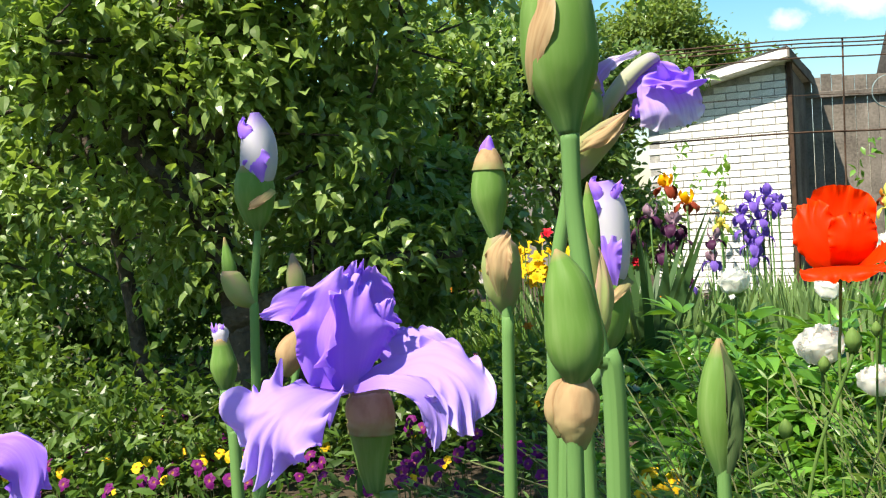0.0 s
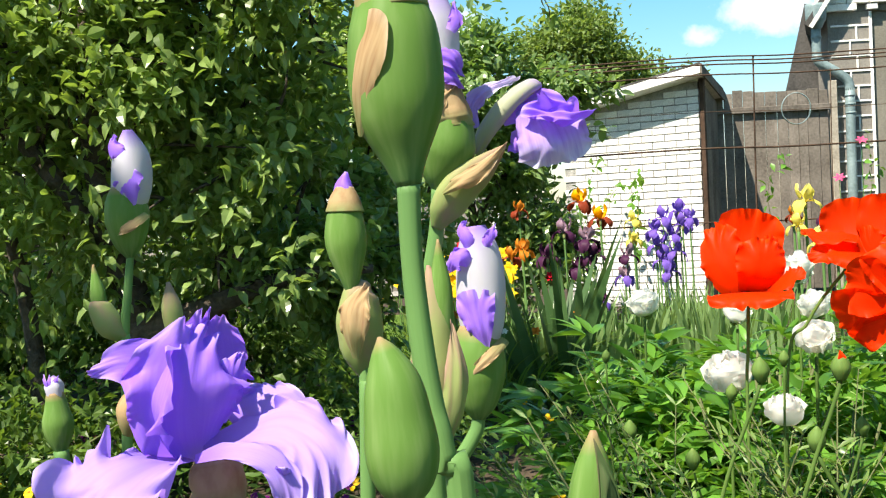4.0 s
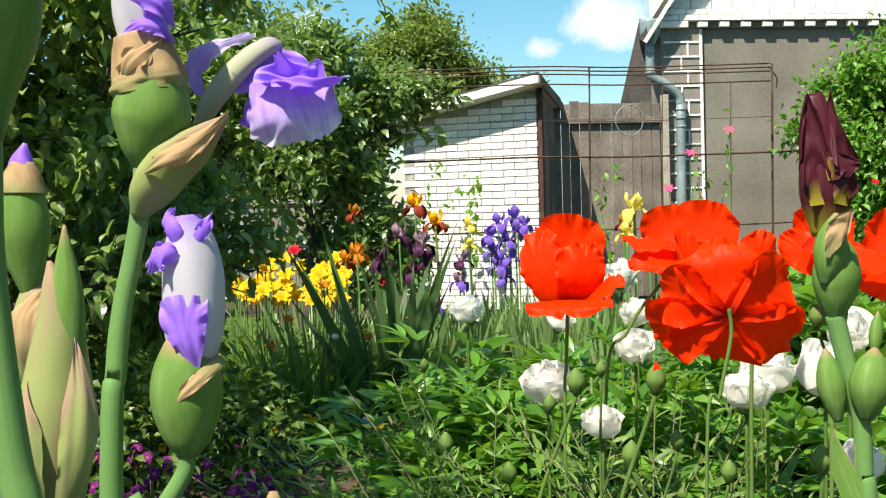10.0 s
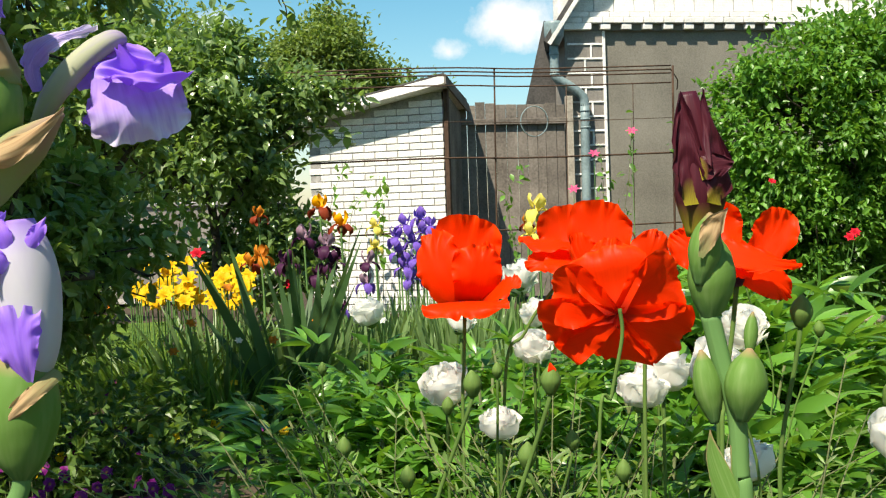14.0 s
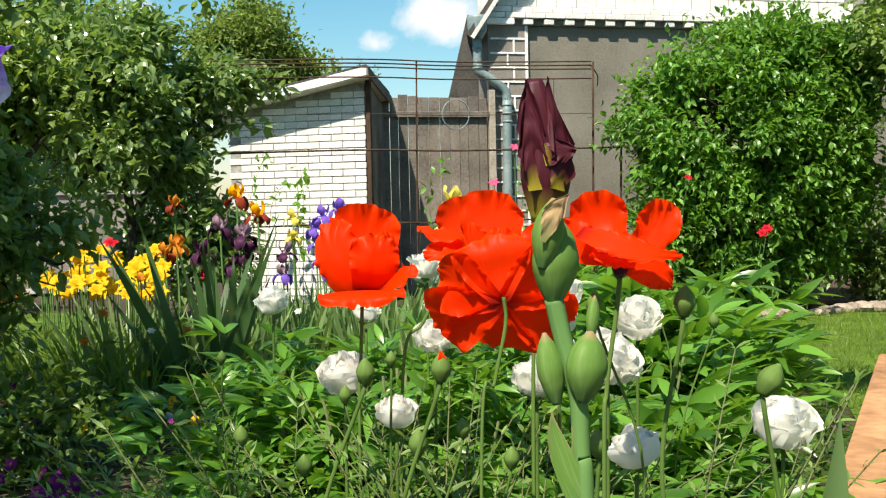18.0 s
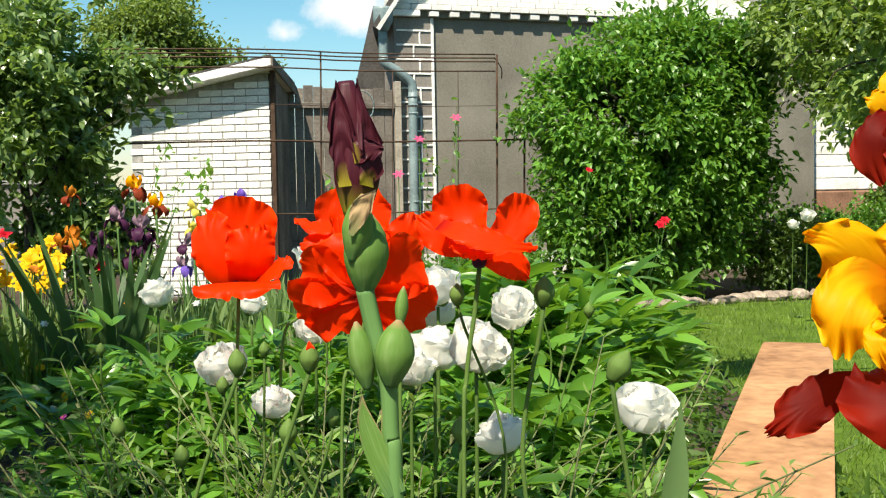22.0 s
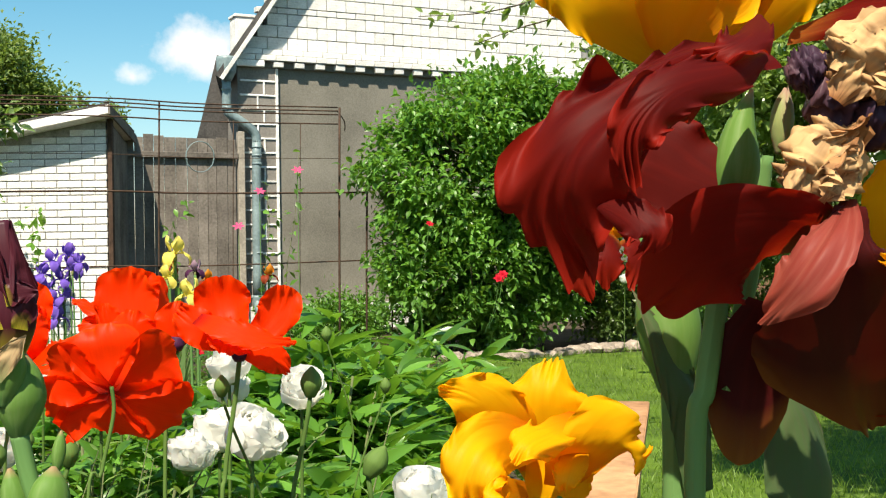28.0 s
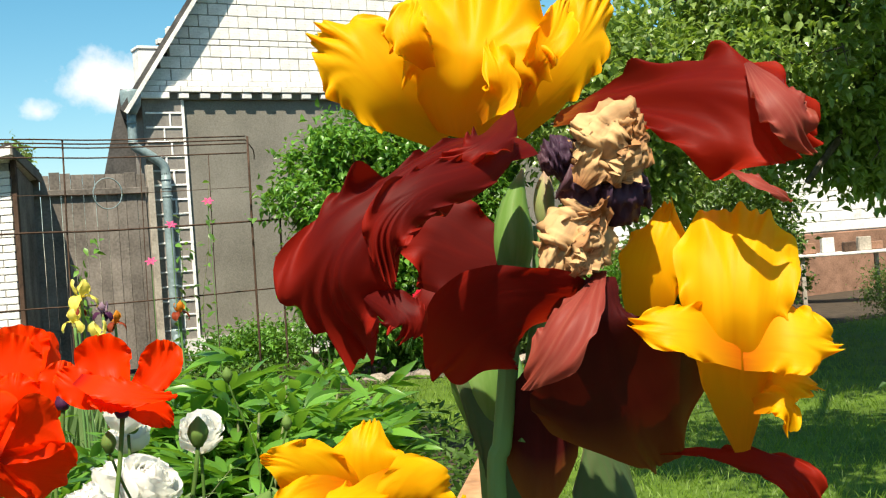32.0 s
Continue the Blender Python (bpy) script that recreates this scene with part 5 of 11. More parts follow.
def iris_bloom(parent, centre, size, standard, fall, turn=0.0, tilt=(0, 0), seed=0, fine=True, beard=True, falls=3, standards=3, name="bloom"):
    """A bearded iris flower: three upright standards, three drooping falls with a beard. As a part of its plant."""
    holder = body(name, parent, P_SPATHE_PALE, [Vector(centre) + Vector((0, 0, -0.24 * size)), Vector(centre) + Vector((0, 0, -0.1 * size)), Vector(centre)], [0.05 * size, 0.07 * size, 0.05 * size], sides=10, n=6)
    m = Matrix.Translation(Vector(centre)) @ Euler((radians(tilt[0]), radians(tilt[1]), radians(turn))).to_matrix().to_4x4()
    rr = random.Random(seed)
    nu, nv = (20, 14) if fine else (10, 8)
    s = size
    for k in range(standards):
        r = m @ Matrix.Rotation(radians(120 * k + 60 + rr.uniform(-12, 12)), 4, "Z")
        h = rr.uniform(0.9, 1.1)
        pts = [r @ Vector(p) for p in ((0.02 * s, 0, 0), (0.20 * s, 0, 0.15 * s * h), (0.30 * s, 0, 0.38 * s * h), (0.22 * s, 0.03 * s, 0.60 * s * h))]
        face = (r.to_3x3() @ Vector((1, 0, 0.1)))
        petal("standard", holder, standard, pts, [0.10 * s, 0.34 * s, 0.46 * s, 0.26 * s], face, nu=nu, nv=nv, cup=-0.3, ruffle=0.06 * s, freq=6, crinkle=0.02 * s, seed=seed + k)
    for k in range(falls):
        r = m @ Matrix.Rotation(radians(120 * k + rr.uniform(-12, 12)), 4, "Z")
        dr = rr.uniform(0.8, 1.15)
        pts = [r @ Vector(p) for p in ((0.02 * s, 0, 0), (0.22 * s, 0, 0.08 * s), (0.46 * s, 0, -0.04 * s), (0.52 * s, 0, -0.28 * s * dr), (0.46 * s, 0, -0.46 * s * dr))]
        face = (r.to_3x3() @ Vector((0.9, 0, 0.8)))
        petal("fall", holder, fall, pts, [0.10 * s, 0.26 * s, 0.44 * s, 0.46 * s, 0.22 * s], face, nu=nu, nv=nv, cup=-0.2, ruffle=0.06 * s, freq=6, crinkle=0.015 * s, seed=seed + 7 + k)
        if beard:
            bp = [r @ Vector(p) for p in ((0.06 * s, 0, 0.045 * s), (0.2 * s, 0, 0.095 * s), (0.32 * s, 0, 0.06 * s))]
            body("beard", holder, P_BEARD, bp, [0.012 * s, 0.02 * s, 0.006 * s], sides=8, n=8, ridge=0.3, ridges=3)
    return holder


def poppy_bud(parent, place, size, lean=(0, 0, 1), crack=False, seed=0):
    """A hairy green poppy bud."""
    d = Vector(lean).normalized()
    c = Vector(place)
    h = body("bud", parent, P_PODGREEN, [c - d * size, c - d * size * 0.4, c, c + d * size * 0.5, c + d * size], [size * 0.30, size * 0.62, size * 0.70, size * 0.52, size * 0.08], sides=16, n=14, ridge=0.03, ridges=5)
    if crack:
        petal("petal_tip", h, P_POPPY, [c, c + d * size * 0.7 + Vector((0, -0.4 * size, 0)), c + d * size * 1.15], [size * 0.3, size * 0.6, size * 0.3], (0, -1, 0.3), nu=8, nv=6, crinkle=size * 0.1, seed=seed)
    return h


def peony_bloom(parent, place, size, seed=0, petals=24):
    """A double white peony: cupped guard petals round a dense ruffled heart, nodding a little to one side."""
    rr = random.Random(seed)
    s = size * 0.70
    axis = Vector((rr.uniform(-0.5, 0.5), rr.uniform(-0.7, 0.1), 1)).normalized()
    m = Matrix.Translation(Vector(place)) @ axis.to_track_quat("Z", "Y").to_matrix().to_4x4()
    holder = body("calyx", parent, P_PODGREEN, [m @ Vector((0, 0, -0.42 * s)), m @ Vector((0, 0, -0.34 * s)), m @ Vector((0, 0, -0.2 * s))], [0.05 * s, 0.14 * s, 0.06 * s], sides=8, n=6)
    for k in range(petals):
        f = k / petals
        a = k * 2.399 + rr.uniform(-0.3, 0.3)
        out, up = Vector((math.cos(a), math.sin(a), 0)), Vector((0, 0, 1))
        reach = (0.46 - 0.34 * f) * rr.uniform(0.88, 1.12)
        high = (0.16 + 0.34 * f ** 0.6) * rr.uniform(0.85, 1.15)
        flare = 0.10 * (1 - 2.2 * f) + rr.uniform(-0.05, 0.05)
        pts = [m @ (q * s) for q in (up * -0.32 + out * 0.04, out * reach * 0.75 + up * -0.22, out * reach + up * (high * 0.35), out * (reach + flare) + up * high)]
        w = s * (0.44 - 0.20 * f) * rr.uniform(0.85, 1.15)
        frill("petal", holder, P_WHITE, pts, [w * 0.3, w * 0.85, w, w * 0.8], m.to_3x3() @ (out + up * 0.1), nu=9, nv=9, cup=-0.45, flute=0.05 * s, waves=3, bulge=0.05 * s, seed=seed + k, tip=0.22)
    return holder


# ---- flowers close to the camera ----

P = thing("iris", "iris stalk with a fat green bud about to open", "iris", pose(0.045, 0.420, 0), "tall bearded irises")
body("stem", P, P_STEM, [(-0.0191, -0.0159, 1.034), (-0.0191, -0.0164, 1.0114), (-0.0176, -0.017, 0.9892), (-0.0154, -0.0175, 0.9698), (-0.0127, -0.0179, 0.9528), (-0.0083, -0.0154, 0.8932), (-0.0254, -0.0013, 0.3932), (-0.0509, 0.0031, -0.2641)], [0.0035, 0.0033, 0.0035, 0.0037, 0.004, 0.0044, 0.005, 0.005], sides=14, n=50)
body("bud", P, P_SPATHE, [(-0.0191, -0.0159, 1.0332), (-0.0199, -0.0157, 1.0411), (-0.0208, -0.0154, 1.0515), (-0.0211, -0.0152, 1.0612), (-0.0214, -0.0149, 1.075), (-0.0219, -0.0146, 1.0847), (-0.0223, -0.0144, 1.0944)], [0.0036, 0.0069, 0.0119, 0.0138, 0.0134, 0.011, 0.0069], "fat green bud", sides=34, rough=0.02, n=30)
frill("papery_sheath", P, P_PAPER, [(-0.0324, -0.0184, 1.048), (-0.0322, -0.0237, 1.0583), (-0.0295, -0.0274, 1.0696), (-0.025, -0.0272, 1.0826)], [0.0011, 0.0043, 0.0066, 0.0084], (-0.81, -0.891, 0.1), "tan papery sheath round the bud", cup=-0.35, flute=0.0006, waves=3, bulge=0.001, seed=151, nu=28, nv=20)
body("papery_sheath", P, P_PAPER, [(-0.0216, -0.0147, 1.0838), (-0.022, -0.0145, 1.0881), (-0.0226, -0.0144, 1.0937), (-0.0233, -0.0142, 1.1013), (-0.0236, -0.0139, 1.1124), (-0.0229, -0.0137, 1.1234)], [0.011, 0.0105, 0.0094, 0.0083, 0.0072, 0.0028], "cream papery sheath narrowing to a neck", sides=36, rough=0.06, grain=1.6, n=34)
body("papery_sheath", P, P_PAPER, [(-0.0226, -0.0584, 0.9287), (-0.0225, -0.0582, 0.9381), (-0.0217, -0.058, 0.9476), (-0.02, -0.0578, 0.9546)], [0.0028, 0.0069, 0.0064, 0.0011], "brown papery sheath", sides=28, rough=0.14, grain=2.2, n=26)
body("papery_sheath", P, P_PAPER, [(-0.0274, -0.0543, 0.9321), (-0.0292, -0.0541, 0.9406), (-0.028, -0.0539, 0.9478), (-0.0252, -0.0538, 0.9513)], [0.0017, 0.0041, 0.0033, 0.0006], "brown papery sheath", squash=0.7, sides=26, rough=0.14, grain=2.2, n=24)
body("side_bud", P, P_SPATHE, [(-0.0225, -0.0599, 0.9494), (-0.0218, -0.0598, 0.9564), (-0.0218, -0.0596, 0.9641), (-0.0225, -0.0593, 0.9729), (-0.0234, -0.0591, 0.9823), (-0.0251, -0.0589, 0.9899), (-0.0264, -0.0588, 0.994)], [0.0019, 0.0075, 0.0095, 0.0088, 0.0072, 0.0037, 0.0004], "closed green bud with a brown tip", sides=34, rough=0.015, n=30)
body("stalk", P, P_STEM, [(-0.0232, -0.0602, 0.9377), (-0.0242, -0.0554, 0.8874), (-0.0257, -0.0235, 0.716)], [0.0028, 0.003, 0.0033], sides=12, n=14)

P = thing("iris", "iris stalk with tan sheaths, buds and a wilting violet bloom", "iris", pose(0.000, 0.620, 0), "tall bearded irises")
body("stem", P, P_STEM, [(0.0294, -0.0268, 1.0368), (0.0283, -0.0272, 1.02), (0.0249, -0.0276, 1.0028), (0.0211, -0.0279, 0.9857), (0.0184, -0.0284, 0.9639), (0.0148, -0.0298, 0.904), (0.0001, -0.0197, 0.4907), (-0.0246, -0.0144, -0.1307)], [0.0028, 0.0035, 0.0035, 0.0037, 0.0039, 0.0042, 0.0051, 0.0055], sides=14, n=46)
body("bud", P, P_SPATHE, [(0.0294, -0.0268, 1.0354), (0.031, -0.0267, 1.0428), (0.0333, -0.0264, 1.0533), (0.0341, -0.0262, 1.0636), (0.0333, -0.026, 1.0729)], [0.0021, 0.0088, 0.0138, 0.0131, 0.0101], "round green bud", sides=30, rough=0.02, n=26)
body("papery_sheath", P, P_PAPER, [(0.0341, -0.0262, 1.0632), (0.0334, -0.026, 1.0694), (0.0323, -0.0259, 1.0769), (0.0312, -0.0257, 1.0847)], [0.0133, 0.0129, 0.0115, 0.0095], "tan papery sheath", sides=40, rough=0.13, grain=2.4, n=30)
frill("papery_sheath", P, P_PAPER, [(0.0238, -0.0301, 1.0636), (0.027, -0.0384, 1.0717), (0.0326, -0.0389, 1.0771), (0.0398, -0.0338, 1.082)], [0.0009, 0.0038, 0.0045, 0.0009], (-0.211, -0.998, 0.2), cup=-0.3, flute=0.0014, waves=5, bulge=0.002, seed=152, nu=30, nv=22)
body("petal_roll", P, P_ROLL, [(0.0329, -0.0258, 1.0798), (0.0318, -0.0254, 1.0949), (0.0313, -0.025, 1.111), (0.0314, -0.0246, 1.1272)], [0.0085, 0.0106, 0.0101, 0.0046], "white rolled petal", sides=32, n=30, ridge=0.07, ridges=3, twist=5)
frill("petal_edge", P, P_VIOLET, [(0.0247, -0.0313, 1.0951), (0.032, -0.0379, 1.0969), (0.0391, -0.038, 1.0935), (0.044, -0.0318, 1.0866)], [0.0014, 0.0036, 0.0045, 0.0023], (0.089, -1.001, 0.3), cup=-0.3, flute=0.0016, waves=4, bulge=0.002, seed=153, nu=30, nv=22)
frill("petal_edge", P, P_VIOLET, [(0.0252, -0.0316, 1.0846), (0.032, -0.0371, 1.0872), (0.0387, -0.0372, 1.086), (0.0424, -0.0319, 1.0812)], [0.0009, 0.0029, 0.0038, 0.0018], (0.089, -1.001, 0.3), cup=-0.3, flute=0.0014, waves=4, bulge=0.002, seed=154, nu=28, nv=20)
frill("petal_edge", P, P_VIOLET, [(0.039, -0.0352, 1.1066), (0.0418, -0.0331, 1.1123), (0.0407, -0.0309, 1.1205)], [0.0023, 0.0032, 0.0014], (0.389, -1.004, 0.1), cup=-0.3, flute=0.0014, waves=4, seed=155, nu=24, nv=18)
body("spathe", P, P_SPATHE_PALE, [(0.028, -0.0302, 1.0189), (0.0325, -0.0301, 1.0274), (0.0402, -0.0299, 1.0372), (0.0496, -0.0298, 1.0447), (0.061, -0.0297, 1.0548)], [0.0028, 0.0083, 0.0097, 0.0074, 0.0009], "brownish green spathe", squash=0.62, sides=32, rough=0.05, grain=1.6, n=30)
frill("spathe_edge", P, P_PAPER, [(0.0319, -0.0389, 1.0345), (0.0386, -0.0438, 1.039), (0.0485, -0.0418, 1.0436), (0.0615, -0.0327, 1.0555)], [0.0009, 0.0033, 0.0042, 0.0014], (0.289, -1.003, 0.5), cup=-0.4, flute=0.0014, waves=4, bulge=0.0015, seed=156, nu=28, nv=18)
body("bud_stalk", P, P_STEM, [(-0.0121, -0.0214, 0.9923), (-0.0107, -0.0216, 0.9864), (-0.0086, -0.0199, 0.9733), (-0.0081, -0.0205, 0.9498), (-0.0094, -0.0216, 0.9029), (-0.0239, -0.0194, 0.4916), (-0.0446, -0.0142, -0.13)], [0.0016, 0.0018, 0.0023, 0.003, 0.0035, 0.0046, 0.0051], sides=12, n=40)
body("side_bud", P, P_SPATHE, [(-0.0122, -0.0215, 0.99), (-0.0128, -0.0212, 0.9993), (-0.0139, -0.0209, 1.0134), (-0.0139, -0.0206, 1.0262), (-0.0135, -0.0203, 1.0363)], [0.0018, 0.0053, 0.0095, 0.0085, 0.0055], "green bud with a violet tip", sides=28, rough=0.02, n=26)
body("papery_collar", P, P_PAPER, [(-0.0138, -0.0205, 1.0286), (-0.0136, -0.0204, 1.0349), (-0.0134, -0.0202, 1.04)], [0.0089, 0.0069, 0.0042], sides=26, rough=0.05)
body("petal_roll", P, P_VIOLET, [(-0.0135, -0.0204, 1.0353), (-0.0136, -0.0202, 1.0409), (-0.0124, -0.0201, 1.047)], [0.0051, 0.0039, 0.0007], "violet petal tip", sides=20, n=16, ridge=0.12, ridges=3, twist=3)
frill("papery_edge", P, P_PAPER, [(-0.0111, -0.0322, 0.962), (-0.0115, -0.0378, 0.9763), (-0.0099, -0.0366, 0.9868), (-0.004, -0.0274, 0.9951)], [0.0018, 0.0068, 0.0072, 0.0023], (-0.311, -0.997, 0.1), "torn brown papery edge", cup=-0.4, flute=0.0016, waves=5, bulge=0.002, seed=157, nu=30, nv=24)
body("lower_spathe", P, P_SPATHE_PALE, [(-0.0078, -0.0184, 0.9518), (-0.0093, -0.0181, 0.9637), (-0.0098, -0.0178, 0.9755), (-0.0094, -0.0176, 0.9861), (-0.0077, -0.0175, 0.9924), (-0.0048, -0.0174, 0.9955)], [0.0032, 0.0101, 0.0115, 0.0101, 0.0078, 0.0012], "pale spathe with brown edges", squash=0.75, sides=34, rough=0.08, grain=2.0, n=28)
frill("fall", P, P_WILT, [(0.0483, 0.0026, 1.0658), (0.0467, 0.0008, 1.0754), (0.0546, -0.001, 1.0839), (0.0706, 0.0009, 1.0884)], [0.002, 0.0037, 0.0041, 0.002], (-0.311, -0.997, 0.3), cup=-0.3, flute=0.0022, waves=5, bulge=0.002, seed=21)
frill("standard", P, P_VIOLET, [(0.0699, -0.0075, 1.0724), (0.0804, -0.0137, 1.0709), (0.0909, -0.0158, 1.0689), (0.1027, -0.0099, 1.0696)], [0.0034, 0.0062, 0.0066, 0.0033], (-0.011, -1.0, 0.4), cup=-0.35, flute=0.0036, waves=5, bulge=0.012, frayed=0.001, seed=22, nu=48, nv=40)
frill("fall", P, P_WILT, [(0.0766, 0.0006, 1.0779), (0.0818, -0.0058, 1.0662), (0.085, -0.0101, 1.0554), (0.0867, -0.0083, 1.0459)], [0.0098, 0.0159, 0.0177, 0.0173], (0.089, -1.001, 0.1), cup=-0.25, flute=0.0026, waves=4, bulge=0.006, frayed=0.0008, seed=23, tip=0.12, nu=46, nv=44)
frill("fall", P, P_VIOLET, [(0.0699, 0.0043, 1.0651), (0.0716, 0.0022, 1.0593), (0.0713, 0.0, 1.0537), (0.0707, 0.0019, 1.0495)], [0.0049, 0.0083, 0.0083, 0.0049], (-0.111, -0.999, 0.1), cup=-0.2, flute=0.003, waves=5, bulge=0.003, seed=24)
frill("fall", P, P_VIOLET, [(0.0607, 0.0065, 1.0694), (0.0702, 0.0026, 1.0747), (0.081, -0.0035, 1.0768), (0.0928, -0.0057, 1.073)], [0.0035, 0.0069, 0.0077, 0.0048], (-0.011, -1.0, 0.3), cup=-0.3, flute=0.0022, waves=4, bulge=0.008, seed=25)
body("petal_roll", P, P_ROLL_GREEN, [(0.0478, 0.0043, 1.0537), (0.0539, 0.0025, 1.0643), (0.0641, 0.0007, 1.076), (0.0749, 0.0007, 1.0839), (0.0798, 0.0027, 1.0842)], [0.0029, 0.0044, 0.0046, 0.0037, 0.002], "white rolled petal", ridge=0.05, ridges=3, twist=2)

P = thing("iris", "iris stalk with a half unrolled white and violet bud", "iris", pose(0.070, 0.610, 0), "tall bearded irises")
body("stem", P, P_STEM, [(-0.0268, -0.0235, 0.9332), (-0.0284, -0.0236, 0.9269), (-0.0347, -0.0238, 0.9168), (-0.0429, -0.0239, 0.9068), (-0.0507, -0.0244, 0.882), (-0.0694, -0.0136, 0.495), (-0.094, -0.0082, -0.1217)], [0.003, 0.0032, 0.0034, 0.0037, 0.0039, 0.005, 0.0055], sides=14, n=44)
body("bud", P, P_SPATHE, [(-0.0269, -0.0235, 0.9319), (-0.0266, -0.0233, 0.9394), (-0.0266, -0.023, 0.952), (-0.0261, -0.0227, 0.9634), (-0.025, -0.0225, 0.9743)], [0.0025, 0.0085, 0.0126, 0.0121, 0.0082], "green spathe", sides=30, rough=0.02, n=26)
body("petal_roll", P, P_ROLL, [(-0.0243, -0.0228, 0.9633), (-0.0229, -0.0224, 0.977), (-0.0229, -0.022, 0.9953), (-0.024, -0.0217, 1.0091), (-0.025, -0.0214, 1.0192)], [0.0064, 0.0103, 0.011, 0.0091, 0.005], "rolled white petal with violet edges", sides=36, n=34, ridge=0.05, ridges=3, twist=4)
frill("petal_edge", P, P_VIOLET, [(-0.0219, -0.0323, 0.963), (-0.0241, -0.035, 0.9733), (-0.026, -0.0348, 0.9823), (-0.0266, -0.0336, 0.9916)], [0.0007, 0.0053, 0.0085, 0.0089], (-0.211, -0.998, 0.05), "dark violet pleated edge", cup=-0.3, flute=0.0014, waves=7, bulge=0.002, tip=0.08, seed=161, nu=34, nv=30)
frill("petal_edge", P, P_VIOLET, [(-0.0275, -0.0323, 1.0032), (-0.0314, -0.0342, 1.0056), (-0.0351, -0.0322, 1.0039), (-0.0368, -0.0277, 0.9993)], [0.0022, 0.0049, 0.0049, 0.0018], (-0.411, -0.995, 0.2), cup=-0.3, flute=0.002, waves=5, seed=162, nu=28, nv=24)
frill("petal_edge", P, P_VIOLET, [(-0.027, -0.0296, 1.008), (-0.0289, -0.031, 1.0144), (-0.0306, -0.0283, 1.0189), (-0.0279, -0.0253, 1.022)], [0.0018, 0.0031, 0.0023, 0.0007], (-0.311, -0.997, 0.1), cup=-0.4, flute=0.0012, waves=4, seed=163, nu=24, nv=18)
frill("petal_edge", P, P_VIOLET, [(-0.0211, -0.0297, 1.0091), (-0.0177, -0.0296, 1.0149), (-0.0153, -0.0265, 1.0197)], [0.0018, 0.0027, 0.0007], (0.289, -1.003, 0.1), cup=-0.4, flute=0.0012, waves=4, seed=164, nu=24, nv=18)
frill("papery_edge", P, P_PAPER, [(-0.0131, -0.0268, 0.9684), (-0.0205, -0.0358, 0.9625), (-0.0283, -0.0361, 0.9557), (-0.0341, -0.031, 0.9494)], [0.0023, 0.0027, 0.002, 0.0004], (-0.011, -1.0, 0.3), "tan papery edge", cup=-0.3, flute=0.001, waves=4, bulge=0.001, seed=165, nu=28, nv=16)

P = thing("iris", "iris stalk with a pointed green bud in a pinkish spathe", "iris", pose(0.020, 0.500, 0), "tall bearded irises")
body("bud", P, P_SPATHE, [(0.0116, -0.0572, 0.9799), (0.012, -0.057, 0.9909), (0.0126, -0.0568, 1.0003), (0.0126, -0.0566, 1.0082), (0.0125, -0.0564, 1.0167)], [0.0047, 0.0047, 0.0039, 0.0024, 0.0003], "pointed green bud", sides=26, rough=0.02)
body("spathe", P, P_SPATHE_PALE, [(0.008, -0.0581, 0.9429), (0.0085, -0.0578, 0.9563), (0.0094, -0.0574, 0.9721), (0.0102, -0.0571, 0.9846), (0.0108, -0.0569, 0.9941), (0.0099, -0.0567, 1.0036), (0.0088, -0.0565, 1.0084)], [0.0035, 0.0079, 0.0091, 0.0073, 0.0055, 0.0028, 0.0005], "pale pinkish green spathe", squash=0.85, sides=32, rough=0.03, n=30)
frill("spathe_valve", P, P_SPATHE_PALE, [(0.0108, -0.064, 0.9481), (0.016, -0.0687, 0.9628), (0.0174, -0.0684, 0.9749), (0.0156, -0.064, 0.9914)], [0.0015, 0.004, 0.004, 0.0009], (0.489, -1.005, 0.1), cup=-0.5, flute=0.0006, waves=3, bulge=0.001, seed=141, nu=28, nv=20)
frill("spathe_valve", P, P_SPATHE_PALE, [(0.0062, -0.064, 0.9483), (0.0037, -0.0676, 0.9623), (0.0028, -0.0663, 0.9729), (0.0046, -0.0621, 0.9823)], [0.0015, 0.0043, 0.004, 0.0008], (-0.511, -0.994, 0.1), cup=-0.5, flute=0.0006, waves=3, bulge=0.001, seed=142, nu=28, nv=20)
stem(P, [(0.006, -0.04, 0.948), (0.007, -0.04, 0.936), (0.007, -0.04, 0.702), (0.0042, -0.024, -0.02)], 0.0035, mat=None)

P = thing("iris", "iris in full violet bloom with ruffled lilac falls", "iris", pose(-0.085, 0.720, 0), "tall bearded irises")
body("spathe", P, P_SPATHE, [(-0.0132, -0.0366, 0.8391), (-0.0142, -0.036, 0.86), (-0.0135, -0.0353, 0.8808), (-0.0141, -0.0347, 0.9017)], [0.0056, 0.0108, 0.0146, 0.0125], "green spathe with a brown edge", squash=0.9, sides=26, rough=0.03)
body("papery_edge", P, P_PAPER, [(-0.0137, -0.0365, 0.8748), (-0.0132, -0.0362, 0.8837), (-0.014, -0.0359, 0.8942), (-0.0147, -0.0358, 0.9005)], [0.0144, 0.0154, 0.0146, 0.0118], "brown papery collar", squash=0.9, sides=26, rough=0.08, grain=2.2)
frill("standard", P, P_VIOLET, [(-0.0235, -0.0416, 0.9014), (-0.02, -0.0627, 0.9215), (-0.0163, -0.0697, 0.9421), (-0.0147, -0.061, 0.9595), (-0.0161, -0.0406, 0.9717)], [0.0103, 0.0267, 0.0329, 0.0293, 0.0158], (0.542, -0.953, -0.15), cup=-0.22, flute=0.0062, waves=6, bulge=0.005, frayed=0.0012, seed=1, nu=48, nv=44)
